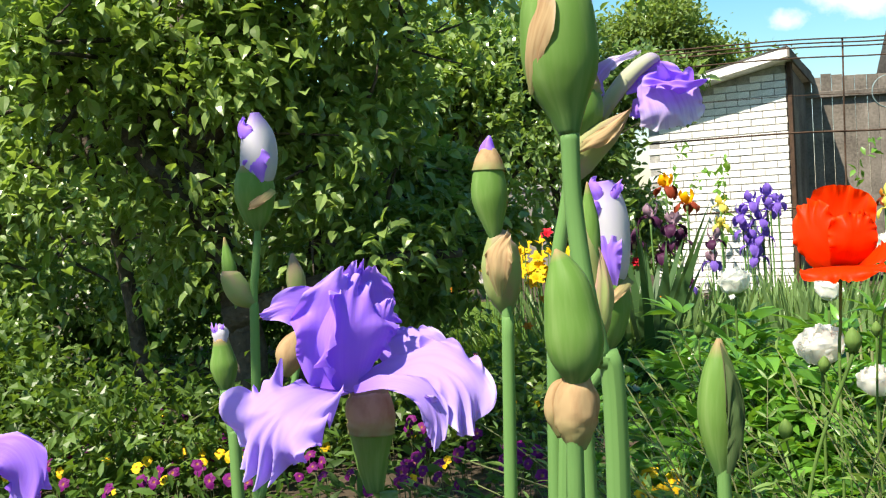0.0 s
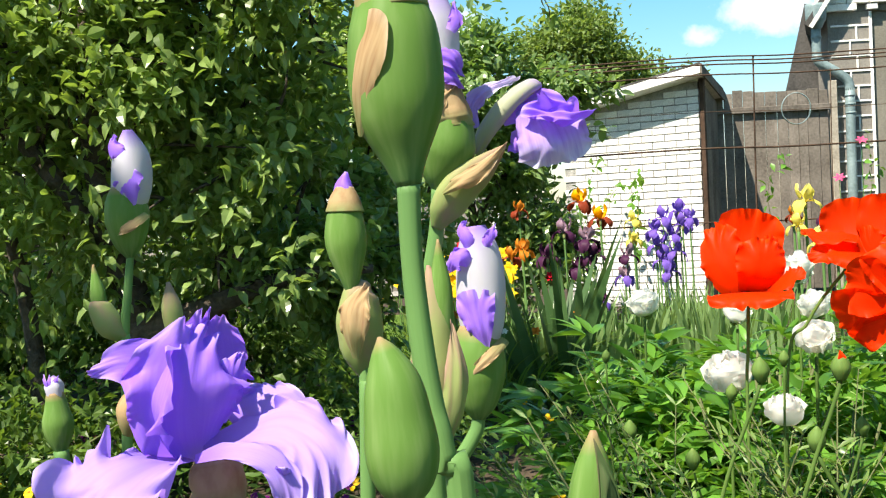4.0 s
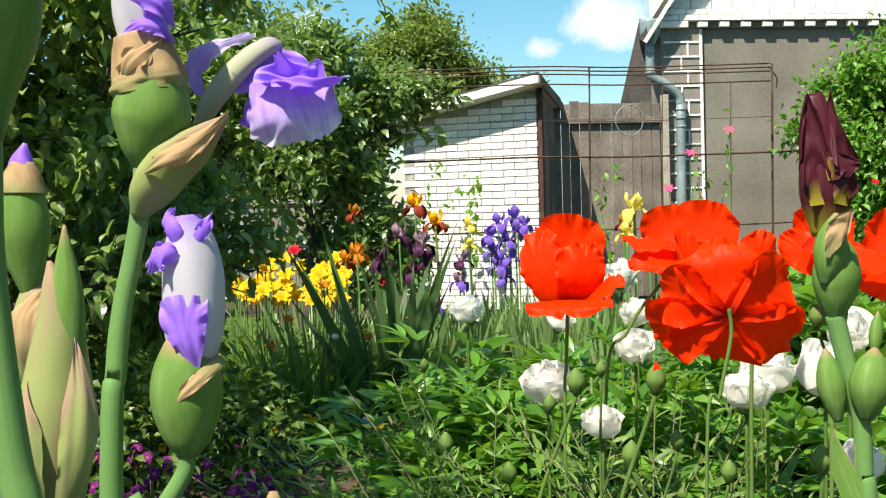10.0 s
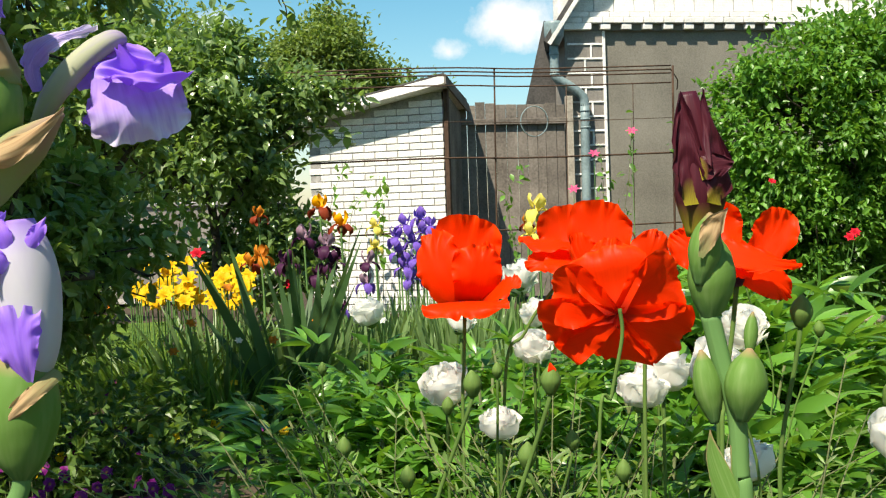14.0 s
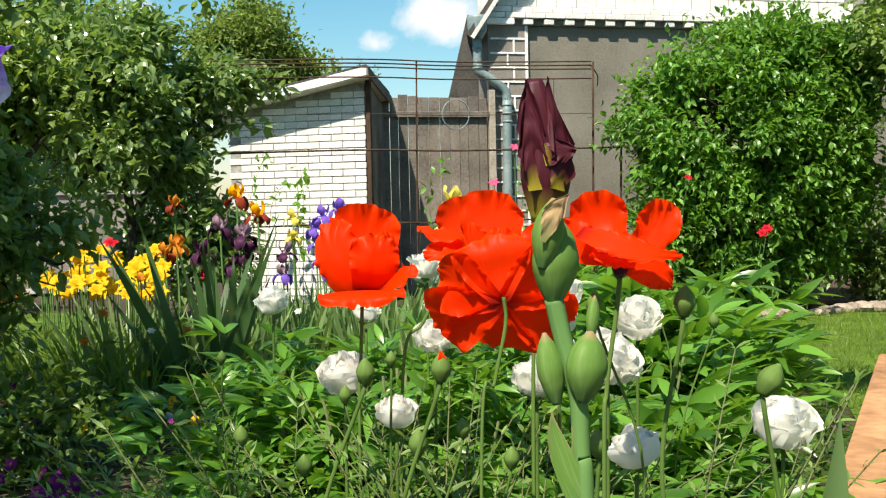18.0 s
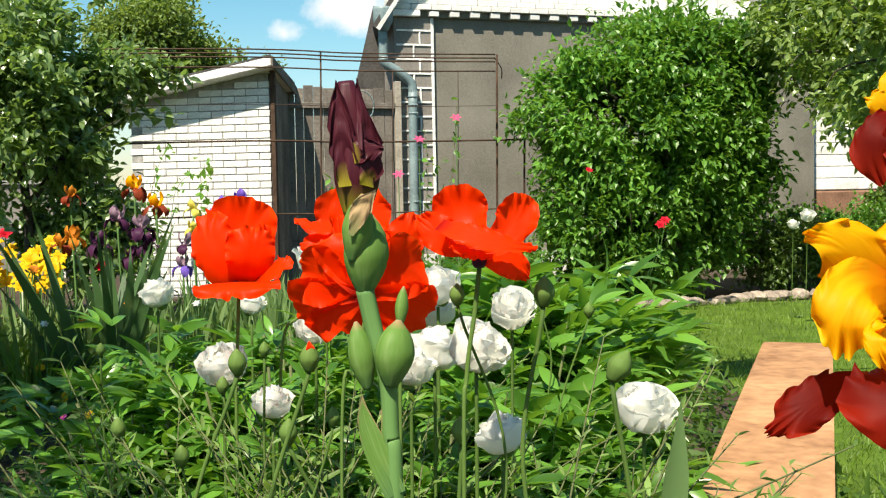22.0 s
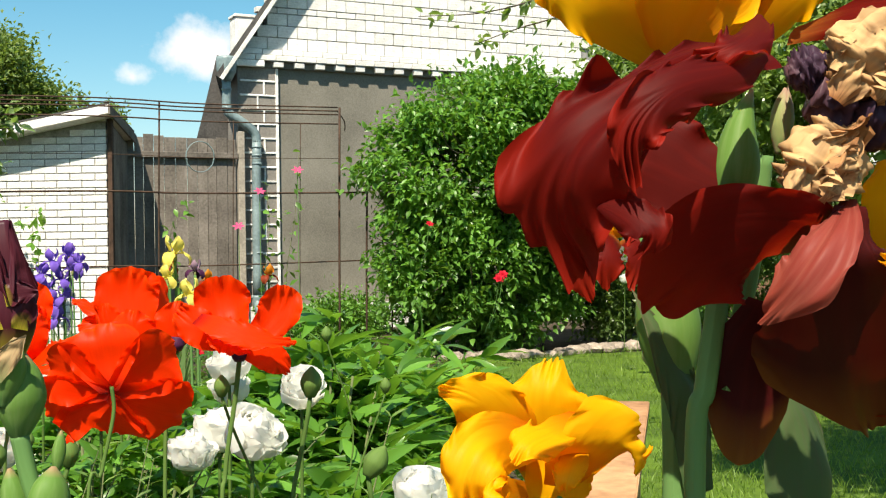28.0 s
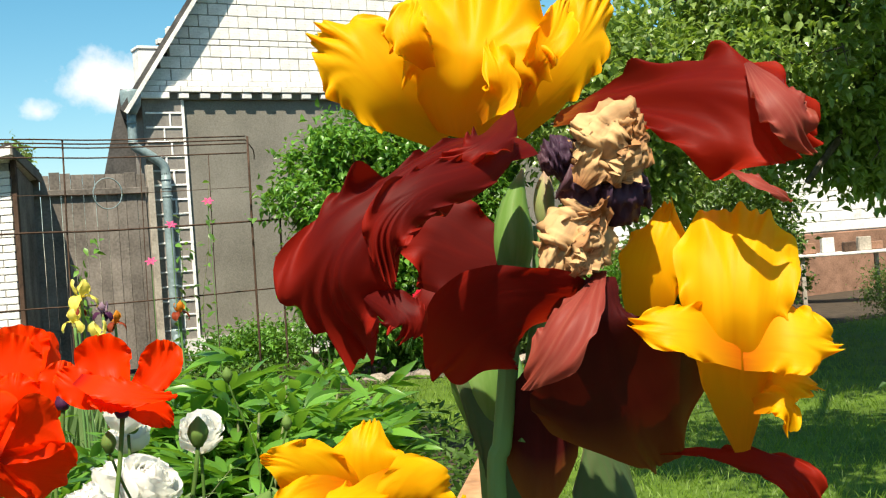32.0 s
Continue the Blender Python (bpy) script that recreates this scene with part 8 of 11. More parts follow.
stem(P, [(0.017, -0.017, 0.934), (0.009, -0.018, 0.869), (0, -0.02, 0.772), (0, 0, -0.02)], 0.0023, mat=P_PODGREEN)

P = thing("poppy", "red oriental poppy with a drooping front petal", "poppy", pose(0.609, 1.305, 0), "red oriental poppies")
frill("petal", P, P_POPPY, [(0.0257, -0.0046, 0.945), (0.0226, 0.0227, 0.9731), (0.0196, 0.031, 0.9979), (0.0158, 0.0271, 1.024)], [0.0146, 0.0273, 0.0311, 0.026], (-0.387, -0.927, 0.15), cup=0.35, flute=0.0045, bulge=0.003, seed=61, tip=0.12, nu=36, nv=34, waves=5)
frill("petal", P, P_POPPY, [(0.0332, -0.007, 0.9448), (0.0603, -0.0016, 0.9683), (0.0735, -0.0026, 0.9896), (0.0784, -0.0072, 1.0128)], [0.0109, 0.0196, 0.0234, 0.0184], (-0.1, -1.015, 0.15), cup=0.3, flute=0.0045, bulge=0.003, seed=62, tip=0.12, nu=36, nv=34, waves=5)
frill("petal", P, P_POPPY, [(-0.0227, -0.0196, 0.981), (-0.0021, -0.0473, 0.9716), (0.0291, -0.0625, 0.9607), (0.0705, -0.065, 0.9538)], [0.0083, 0.0158, 0.0157, 0.0041], (-0.219, -0.717, 0.7), flute=0.0033, waves=11, seed=63, tip=0.3, nu=40, nv=26)
frill("petal", P, P_POPPY, [(0.0146, -0.005, 0.9544), (-0.0097, -0.0097, 0.9649), (-0.0254, -0.0044, 0.9766), (-0.0387, 0.0044, 0.9894)], [0.0109, 0.0192, 0.0192, 0.009], (-0.483, -0.898, 0.25), flute=0.0039, seed=64, tip=0.12, nu=36, nv=34, waves=5)
frill("petal", P, P_POPPY, [(0.0228, -0.0119, 0.9496), (0.0454, -0.0318, 0.9413), (0.06, -0.0367, 0.9315), (0.0716, -0.0366, 0.9191)], [0.0097, 0.0168, 0.0144, 0.0054], (-0.196, -0.986, -0.1), flute=0.0036, seed=65, tip=0.12, nu=36, nv=34, waves=5)
frill("petal", P, P_POPPY, [(0.0258, -0.0045, 0.948), (0.0106, -0.031, 0.9555), (0.0032, -0.0445, 0.9527), (-0.0012, -0.0488, 0.9448)], [0.0146, 0.0225, 0.0234, 0.0128], (-0.175, -0.574, 0.9), flute=0.0036, seed=66, end=(-0.292, -0.957, 0.2), tip=0.12, nu=36, nv=34, waves=5)
body("seed_head", P, P_PLUM, [(0.023, -0.017, 0.933), (0.023, -0.017, 0.94), (0.024, -0.017, 0.948)], [0.005376, 0.008362, 0.00657], "")
stem(P, [(0.023, -0.017, 0.933), (0.017, -0.017, 0.887), (0.006, -0.017, 0.815), (0, -0.02, 0.708), (0, 0, -0.02)], 0.0023, mat=P_PODGREEN)

P = thing("poppy_bud", "hairy green poppy bud on a thin stalk", "poppy bud", pose(0.395, 1.604, 0), "poppy buds")
poppy_bud(P, (0.02, -0.02, 0.806), 0.0170, (-0.05, -0.05, 1), crack=False, seed=0)
stem(P, [(0.0208, -0.0192, 0.7907), (-0.0455, -0.0135, 0.593), (-0.0617, 0.0023, 0.2767), (0, 0, -0.02)], 0.0023, mat=P_PODGREEN)

P = thing("poppy_bud", "hairy green poppy bud on a thin stalk", "poppy bud", pose(0.457, 1.644, 0), "poppy buds")
poppy_bud(P, (0, -0.02, 0.815), 0.0103, (0.0, -0.05, 1), crack=False, seed=1)
stem(P, [(0, -0.0195, 0.8058), (0, -0.0137, 0.6043), (0.035, 0.0022, 0.282), (0, 0, -0.02)], 0.0015, mat=P_PODGREEN)

P = thing("poppy_bud", "hairy green poppy bud on a thin stalk", "poppy bud", pose(0.484, 1.534, 0), "poppy buds")
poppy_bud(P, (-0.02, -0.02, 0.726), 0.0165, (0.05, -0.05, 1), crack=False, seed=2)
stem(P, [(-0.0207, -0.0193, 0.7112), (0.0455, -0.0135, 0.5334), (-0.0433, 0.0023, 0.2489), (0, 0, -0.02)], 0.0023, mat=P_PODGREEN)

P = thing("poppy_bud", "hairy green poppy bud on a thin stalk", "poppy bud", pose(0.497, 1.520, 0), "poppy buds")
poppy_bud(P, (0.02, -0.02, 0.743), 0.0123, (-0.05, -0.05, 1), crack=False, seed=3)
stem(P, [(0.0206, -0.0194, 0.7319), (-0.0156, -0.0136, 0.5489), (0.0782, 0.0022, 0.2562), (0, 0, -0.02)], 0.0015, mat=P_PODGREEN)

P = thing("poppy_bud", "hairy green poppy bud on a thin stalk", "poppy bud", pose(0.371, 1.869, 0), "poppy buds")
poppy_bud(P, (0, -0.02, 0.635), 0.0166, (0.0, -0.05, 1), crack=False, seed=4)
stem(P, [(0, -0.0193, 0.62), (0.03, -0.0135, 0.465), (0, 0.0023, 0.217), (0, 0, -0.02)], 0.0015, mat=P_PODGREEN)

P = thing("poppy_bud", "hairy green poppy bud on a thin stalk", "poppy bud", pose(0.306, 1.946, 0), "poppy buds")
poppy_bud(P, (-0.02, -0.02, 0.669), 0.0171, (0.05, -0.05, 1), crack=False, seed=5)
stem(P, [(-0.0208, -0.0192, 0.6536), (-0.0745, -0.0135, 0.4902), (-0.0783, 0.0023, 0.2288), (0, 0, -0.02)], 0.0015, mat=P_PODGREEN)

P = thing("poppy_bud", "hairy green poppy bud on a thin stalk", "poppy bud", pose(0.615, 1.383, 0), "poppy buds")
poppy_bud(P, (0.02, -0.02, 0.742), 0.0165, (-0.05, -0.05, 1), crack=False, seed=6)
stem(P, [(0.0207, -0.0193, 0.7271), (0.0145, -0.0135, 0.5454), (0.0433, 0.0023, 0.2545), (0, 0, -0.02)], 0.0023, mat=P_PODGREEN)

P = thing("poppy_bud", "hairy green poppy bud on a thin stalk", "poppy bud", pose(0.635, 1.389, 0), "poppy buds")
poppy_bud(P, (0, -0.02, 0.898), 0.0127, (0.0, -0.05, 1), crack=False, seed=7)
stem(P, [(0, -0.0194, 0.8866), (0.06, -0.0136, 0.6649), (-0.035, 0.0022, 0.3103), (0, 0, -0.02)], 0.0015, mat=P_PODGREEN)

P = thing("poppy_bud", "hairy green poppy bud on a thin stalk", "poppy bud", pose(0.752, 1.361, 0), "poppy buds")
poppy_bud(P, (-0.02, -0.02, 0.899), 0.0178, (0.05, -0.05, 1), crack=False, seed=8)
stem(P, [(-0.0208, -0.0192, 0.883), (-0.0446, -0.0134, 0.6623), (0.0617, 0.0023, 0.3091), (0, 0, -0.02)], 0.0023, mat=P_PODGREEN)

P = thing("poppy_bud", "hairy green poppy bud on a thin stalk", "poppy bud", pose(0.723, 1.200, 0), "poppy buds")
poppy_bud(P, (0.02, -0.02, 0.833), 0.0180, (0.5, -0.1, 0.8), crack=False, seed=9)
stem(P, [(0.0115, -0.0183, 0.8193), (0.038, -0.0128, 0.6145), (0.0046, 0.0027, 0.2868), (0, 0, -0.02)], 0.0023, mat=P_PODGREEN)

P = thing("poppy_bud", "hairy green poppy bud on a thin stalk", "poppy bud", pose(0.481, 1.482, 0), "poppy buds")
poppy_bud(P, (0, -0.02, 0.823), 0.0172, (0, 0, 1), crack=True, seed=10)
stem(P, [(0, -0.02, 0.8075), (-0.06, -0.014, 0.6057), (-0.07, 0.002, 0.2826), (0, 0, -0.02)], 0.0023, mat=P_PODGREEN)

P = thing("poppy_bud", "hairy green poppy bud on a thin stalk", "poppy bud", pose(0.292, 2.111, 0), "poppy buds")
poppy_bud(P, (-0.02, -0.02, 0.77), 0.0112, (0.05, -0.05, 1), crack=False, seed=11)
stem(P, [(-0.0205, -0.0195, 0.76), (-0.0144, -0.0136, 0.57), (0.0268, 0.0022, 0.266), (0, 0, -0.02)], 0.0015, mat=P_PODGREEN)

P = thing("poppy_bud", "hairy green poppy bud on a thin stalk", "poppy bud", pose(1.050, 2.201, 0), "poppy buds")
poppy_bud(P, (0.02, -0.02, 0.883), 0.0151, (-0.05, -0.05, 1), crack=False, seed=12)
stem(P, [(0.0207, -0.0193, 0.8695), (0.0745, -0.0135, 0.6521), (-0.0267, 0.0023, 0.3043), (0, 0, -0.02)], 0.0015, mat=P_PODGREEN)

P = thing("poppy_bud", "hairy green poppy bud on a thin stalk", "poppy bud", pose(0.557, 1.456, 0), "poppy buds")
poppy_bud(P, (0, -0.02, 0.717), 0.0132, (0.0, -0.05, 1), crack=False, seed=13)
stem(P, [(0, -0.0194, 0.7051), (-0.03, -0.0136, 0.5288), (0.07, 0.0022, 0.2468), (0, 0, -0.02)], 0.0015, mat=P_PODGREEN)

P = thing("poppy_bud", "hairy green poppy bud on a thin stalk", "poppy bud", pose(0.452, 1.856, 0), "poppy buds")
poppy_bud(P, (-0.02, -0.02, 0.738), 0.0133, (0.05, -0.05, 1), crack=False, seed=14)
stem(P, [(-0.0206, -0.0194, 0.726), (0.0156, -0.0136, 0.5445), (-0.0082, 0.0022, 0.2541), (0, 0, -0.02)], 0.0015, mat=P_PODGREEN)

P = thing("poppy_bud", "hairy green poppy bud on a thin stalk", "poppy bud", pose(1.077, 1.982, 0), "poppy buds")
poppy_bud(P, (0.02, -0.02, 0.805), 0.0137, (-0.05, -0.05, 1), crack=False, seed=15)
stem(P, [(0.0206, -0.0194, 0.7927), (-0.0456, -0.0136, 0.5945), (-0.0618, 0.0022, 0.2774), (0, 0, -0.02)], 0.0015, mat=P_PODGREEN)

P = thing("white_peony", "double white peony bloom among green leaves", "peony", pose(0.406, 2.553, 0), "white peonies")
peony_bloom(P, (0, -0.03, 0.82), 0.1034, seed=1, petals=26)
stem(P, [(0, -0.03, 0.79), (0, -0.018, 0.41), (0, 0, -0.02)], 0.0023, mat=P_PODGREEN)

P = thing("white_peony", "double white peony bloom among green leaves", "peony", pose(0.765, 2.713, 0), "white peonies")
peony_bloom(P, (0, -0.03, 0.86), 0.1107, seed=2, petals=26)
stem(P, [(0, -0.03, 0.83), (0, -0.018, 0.43), (0, 0, -0.02)], 0.0023, mat=P_PODGREEN)

P = thing("white_peony", "double white peony bloom among green leaves", "peony", pose(0.442, 1.923, 0), "white peonies")
peony_bloom(P, (0, -0.03, 0.754), 0.1118, seed=3, petals=26)
stem(P, [(0, -0.03, 0.724), (0, -0.018, 0.377), (0, 0, -0.02)], 0.0023, mat=P_PODGREEN)

P = thing("white_peony", "double white peony bloom among green leaves", "peony", pose(0.615, 2.045, 0), "white peonies")
peony_bloom(P, (0, -0.03, 0.792), 0.0944, seed=4, petals=26)
stem(P, [(0, -0.03, 0.762), (0, -0.018, 0.396), (0, 0, -0.02)], 0.0023, mat=P_PODGREEN)

P = thing("white_peony", "double white peony bloom among green leaves", "peony", pose(0.702, 2.439, 0), "white peonies")
peony_bloom(P, (0, -0.03, 0.889), 0.0980, seed=5, petals=26)
stem(P, [(0, -0.03, 0.859), (0, -0.018, 0.4445), (0, 0, -0.02)], 0.0023, mat=P_PODGREEN)

P = thing("white_peony", "double white peony bloom among green leaves", "peony", pose(0.748, 1.818, 0), "white peonies")
peony_bloom(P, (0, -0.03, 0.772), 0.118, seed=6, petals=26)
stem(P, [(0, -0.03, 0.742), (0, -0.018, 0.386), (0, 0, -0.02)], 0.0023, mat=P_PODGREEN)

P = thing("white_peony", "double white peony bloom among green leaves", "peony", pose(0.888, 1.844, 0), "white peonies")
peony_bloom(P, (0, -0.03, 0.827), 0.1099, seed=7, petals=26)
stem(P, [(0, -0.03, 0.797), (0, -0.018, 0.4135), (0, 0, -0.02)], 0.0023, mat=P_PODGREEN)

P = thing("white_peony", "double white peony bloom among green leaves", "peony", pose(0.737, 1.518, 0), "white peonies")
peony_bloom(P, (0, -0.03, 0.7), 0.0926, seed=8, petals=26)
stem(P, [(0, -0.03, 0.67), (0, -0.018, 0.35), (0, 0, -0.02)], 0.0023, mat=P_PODGREEN)

P = thing("white_peony", "double white peony bloom among green leaves", "peony", pose(0.939, 1.513, 0), "white peonies")
peony_bloom(P, (0, -0.03, 0.718), 0.1171, seed=9, petals=26)
stem(P, [(0, -0.03, 0.688), (0, -0.018, 0.359), (0, 0, -0.02)], 0.0023, mat=P_PODGREEN)

P = thing("white_peony", "double white peony bloom among green leaves", "peony", pose(0.493, 1.796, 0), "white peonies")
peony_bloom(P, (0, -0.03, 0.716), 0.0820, seed=11, petals=26)
stem(P, [(0, -0.03, 0.686), (0, -0.018, 0.358), (0, 0, -0.02)], 0.0023, mat=P_PODGREEN)

P = thing("white_peony", "double white peony bloom among green leaves", "peony", pose(0.831, 2.048, 0), "white peonies")
peony_bloom(P, (0, -0.03, 0.807), 0.0994, seed=13, petals=26)
stem(P, [(0, -0.03, 0.777), (0, -0.018, 0.4035), (0, 0, -0.02)], 0.0023, mat=P_PODGREEN)

P = thing("white_peony", "double white peony bloom among green leaves", "peony", pose(0.809, 1.974, 0), "white peonies")
peony_bloom(P, (0, -0.03, 0.856), 0.1079, seed=14, petals=26)
stem(P, [(0, -0.03, 0.826), (0, -0.018, 0.428), (0, 0, -0.02)], 0.0023, mat=P_PODGREEN)

P = thing("white_peony", "double white peony bloom among green leaves", "peony", pose(0.722, 1.570, 0), "white peonies")
peony_bloom(P, (0, -0.03, 0.807), 0.1171, seed=15, petals=26)
stem(P, [(0, -0.03, 0.777), (0, -0.018, 0.4035), (0, 0, -0.02)], 0.0023, mat=P_PODGREEN)

P = thing("white_peony", "double white peony bloom among green leaves", "peony", pose(5.497, 7.261, 0), "white peonies")
peony_bloom(P, (0, -0.03, 0.811), 0.1690, seed=16, petals=14)
stem(P, [(0, -0.03, 0.781), (0, -0.018, 0.4055), (0, 0, -0.02)], 0.0023, mat=P_PODGREEN)

P = thing("white_peony", "double white peony bloom among green leaves", "peony", pose(5.581, 7.547, 0), "white peonies")
peony_bloom(P, (0, -0.03, 0.741), 0.1374, seed=17, petals=14)
stem(P, [(0, -0.03, 0.711), (0, -0.018, 0.3705), (0, 0, -0.02)], 0.0023, mat=P_PODGREEN)

P = thing("white_peony", "double white peony bloom among green leaves", "peony", pose(0.705, 2.342, 0), "white peonies")
peony_bloom(P, (0, -0.03, 0.82), 0.0937, seed=18, petals=26)
stem(P, [(0, -0.03, 0.79), (0, -0.018, 0.41), (0, 0, -0.02)], 0.0023, mat=P_PODGREEN)

P = thing("white_peony", "double white peony bloom among green leaves", "peony", pose(0.685, 1.740, 0), "white peonies")
peony_bloom(P, (0, -0.03, 0.76), 0.1022, seed=19, petals=26)
stem(P, [(0, -0.03, 0.73), (0, -0.018, 0.38), (0, 0, -0.02)], 0.0023, mat=P_PODGREEN)

P = thing("white_peony", "double white peony bloom among green leaves", "peony", pose(0.578, 2.451, 0), "white peonies")
peony_bloom(P, (0, -0.03, 0.801), 0.0816, seed=20, petals=26)
stem(P, [(0, -0.03, 0.771), (0, -0.018, 0.4005), (0, 0, -0.02)], 0.0023, mat=P_PODGREEN)


# ---- the flower bed: foliage ----
def peony_bush(x, y, r, h, stems, seed, leaf=0.074, mat=None, label="leafy green peony bush"):
    """Many stems, each with divided leaves of lance-shaped leaflets."""
    rng = np.random.default_rng(seed)
    ob = thing("peony_bush", label, "peony bush", pose(x, y, 0), "peony bushes")
    st, pos, dirs, lens = [], [], [], []
    for k in range(stems):
        a, q = rng.random() * 6.283, math.sqrt(rng.random())
        top = np.array([r * q * math.cos(a), r * q * math.sin(a), h * (1 - 0.22 * q * q) * (0.82 + 0.22 * rng.random())])
        st.append(tube_vf([(top[0] * 0.25, top[1] * 0.25, -0.02), (top[0] * 0.6, top[1] * 0.6, top[2] * 0.55), tuple(top)], [0.0045, 0.004, 0.003], 5, 5))
        for lv in range(6):
            f = 0.40 + 0.60 * (lv + rng.random()) / 6
            node = top * np.array([0.25 + 0.75 * f, 0.25 + 0.75 * f, f])
            b = rng.random() * 6.283
            reach = leaf * (0.9 + 0.5 * rng.random())
            out = np.array([math.cos(b), math.sin(b), 0.45 + 0.3 * rng.random()])
            hub = node + out * reach * 0.8
            for j in range(3):
                c = b + (j - 1) * 0.75
                d0 = np.array([math.cos(c), math.sin(c), 0.35])
                h2 = hub + d0 * reach * (0.25 if j != 1 else 0.45)
                for i in range(3):
                    e = c + (i - 1) * 0.6 + rng.normal() * 0.1
                    pos.append(h2)
                    dirs.append((math.cos(e), math.sin(e), 0.30 + 0.40 * rng.normal()))
                    lens.append(leaf * (0.75 + 0.5 * rng.random()))
    for v, f in st:
        part("stem", mesh_of("peony_stem", v, f, M_TWIG, True), ob)
    lens = np.array(lens)
    v, t = lance_arrays(rng, np.array(pos), np.array(dirs), lens, lens * 0.25, 0.4)
    part("foliage", fast_mesh("foliage", v, t, mat or L_PEONY, True), ob)
    return ob


def poppy_leaves(x, y, r, h, count, seed, label="feathery grey-green poppy foliage"):
    """Long arching leaves cut into toothed lobes."""
    rng = np.random.default_rng(seed)
    ob = thing("poppy_foliage", label, "poppy leaves", pose(x, y, 0), "poppy foliage")
    pos, dirs, lens, ribs = [], [], [], []
    for k in range(count):
        a, q = rng.random() * 6.283, math.sqrt(rng.random()) * r * 0.7
        L = h * (0.7 + 0.5 * rng.random())
        lean = 0.35 + 0.6 * rng.random()
        foot = np.array([q * math.cos(a), q * math.sin(a), 0.0])
        out = np.array([math.cos(a), math.sin(a), 0])
        curve = []
        for i in range(13):
            f = i / 12
            curve.append(foot + out * L * lean * (0.35 * f + 0.5 * f * f) + np.array([0, 0, L * (f * 1.1 - 0.30 * lean * f ** 3)]))
        ribs.append(tube_vf([tuple(curve[0]), tuple(curve[4]), tuple(curve[8]), tuple(curve[12])], [0.003, 0.0025, 0.002, 0.001], 4, 6))
        sd = np.array([-math.sin(a), math.cos(a), 0])
        for i in range(3, 13):
            tang = curve[i] - curve[i - 1]
            tang = tang / np.linalg.norm(tang)
            for s in (-1, 1):
                for q in (0.0, 0.5):
                    pos.append(curve[i] * (1 - q) + curve[i - 1] * q)
                    dirs.append(sd * s * (0.8 + 0.3 * rng.random()) + tang * (0.7 + 0.4 * q) + np.array([0, 0, 0.2 * rng.normal()]))
                    lens.append(0.060 * (1.1 - 0.07 * (i - 3)) * (0.7 + 0.5 * rng.random()) * (1 - 0.35 * q))
    for v, f in ribs:
        part("rib", mesh_of("rib", v, f, M_TWIG, True), ob)
    lens = np.array(lens)
    v, t = lance_arrays(rng, np.array(pos), np.array(dirs), lens, lens * 0.20, 0.35, 3)
    part("foliage", fast_mesh("foliage", v, t, L_POPPY, True), ob)
    return ob


def blade_clump(name, label, x, y, r, h, count, seed, mat, width=0.03, lean=0.2, bend=0.15, group="iris leaves"):
    rng = np.random.default_rng(seed)
    ob = thing(name, label, "leaves", pose(x, y, 0), group)
    a, q = rng.random(count) * 6.283, np.sqrt(rng.random(count)) * r
    foot = np.stack([q * np.cos(a), q * np.sin(a), np.full(count, -0.02)], 1)
    d = np.stack([np.cos(a), np.sin(a), 0 * a], 1) * (lean * rng.random(count))[:, None] + rng.normal(size=(count, 3)) * 0.05
    v, t = blade_arrays(rng, foot, d, h * (0.65 + 0.45 * rng.random(count)), np.full(count, width), bend, 6)
    if count > 150:
        tagged(part("blades", fast_mesh("blades", v, t, mat, True), ob), kind="stuff")
    else:
        nv, nt = len(v) // count, len(t) // count
        for k in range(count):
            part("blade", fast_mesh("blade", v[k * nv:(k + 1) * nv], t[k * nt:(k + 1) * nt] - k * nv, mat, True), ob)
    return ob

peony_bush(0.400, 2.454, 0.26, 0.62, 40, 201)
peony_bush(0.536, 2.634, 0.36, 0.74, 50, 202)
peony_bush(0.634, 2.313, 0.34, 0.72, 46, 203)
peony_bush(0.464, 2.446, 0.26, 0.58, 30, 204)
peony_bush(1.169, 2.559, 0.32, 0.76, 44, 205, 0.104)
peony_bush(1.384, 2.812, 0.3, 0.8, 40, 206, 0.104)
peony_bush(1.378, 2.875, 0.32, 0.74, 40, 207, 0.104)
peony_bush(0.827, 2.658, 0.36, 0.74, 44, 208)
peony_bush(1.250, 2.729, 0.28, 0.62, 34, 209, 0.104)
peony_bush(0.769, 1.947, 0.26, 0.62, 30, 210)
peony_bush(1.075, 2.257, 0.3, 0.62, 34, 211, 0.104)
peony_bush(0.403, 2.048, 0.22, 0.5, 24, 212)
poppy_leaves(0.412, 1.733, 0.16, 0.68, 32, 213)
poppy_leaves(0.484, 1.558, 0.16, 0.69, 35, 214)
poppy_leaves(0.537, 1.440, 0.14, 0.63, 30, 215)
poppy_leaves(0.690, 1.448, 0.15, 0.68, 32, 216)
poppy_leaves(0.835, 1.561, 0.15, 0.61, 27, 217)
poppy_leaves(0.353, 1.854, 0.16, 0.63, 30, 218)
poppy_leaves(0.811, 1.383, 0.14, 0.59, 22, 219)
poppy_leaves(0.329, 1.911, 0.16, 0.59, 27, 220)
poppy_leaves(0.905, 1.490, 0.12, 0.56, 20, 221)
poppy_leaves(0.657, 1.560, 0.15, 0.68, 30, 222)
poppy_leaves(0.503, 1.863, 0.16, 0.69, 30, 223)
blade_clump("iris_leaves", "upright sword-like iris leaves in the bed", 0.092, 6.574, 0.22, 0.62, 60, 224, L_IRIS, 0.042, 0.5, 0.1)
blade_clump("iris_leaves", "upright sword-like iris leaves in the bed", 0.523, 6.599, 0.3, 0.6, 80, 225, L_IRIS, 0.042, 0.4, 0.1)
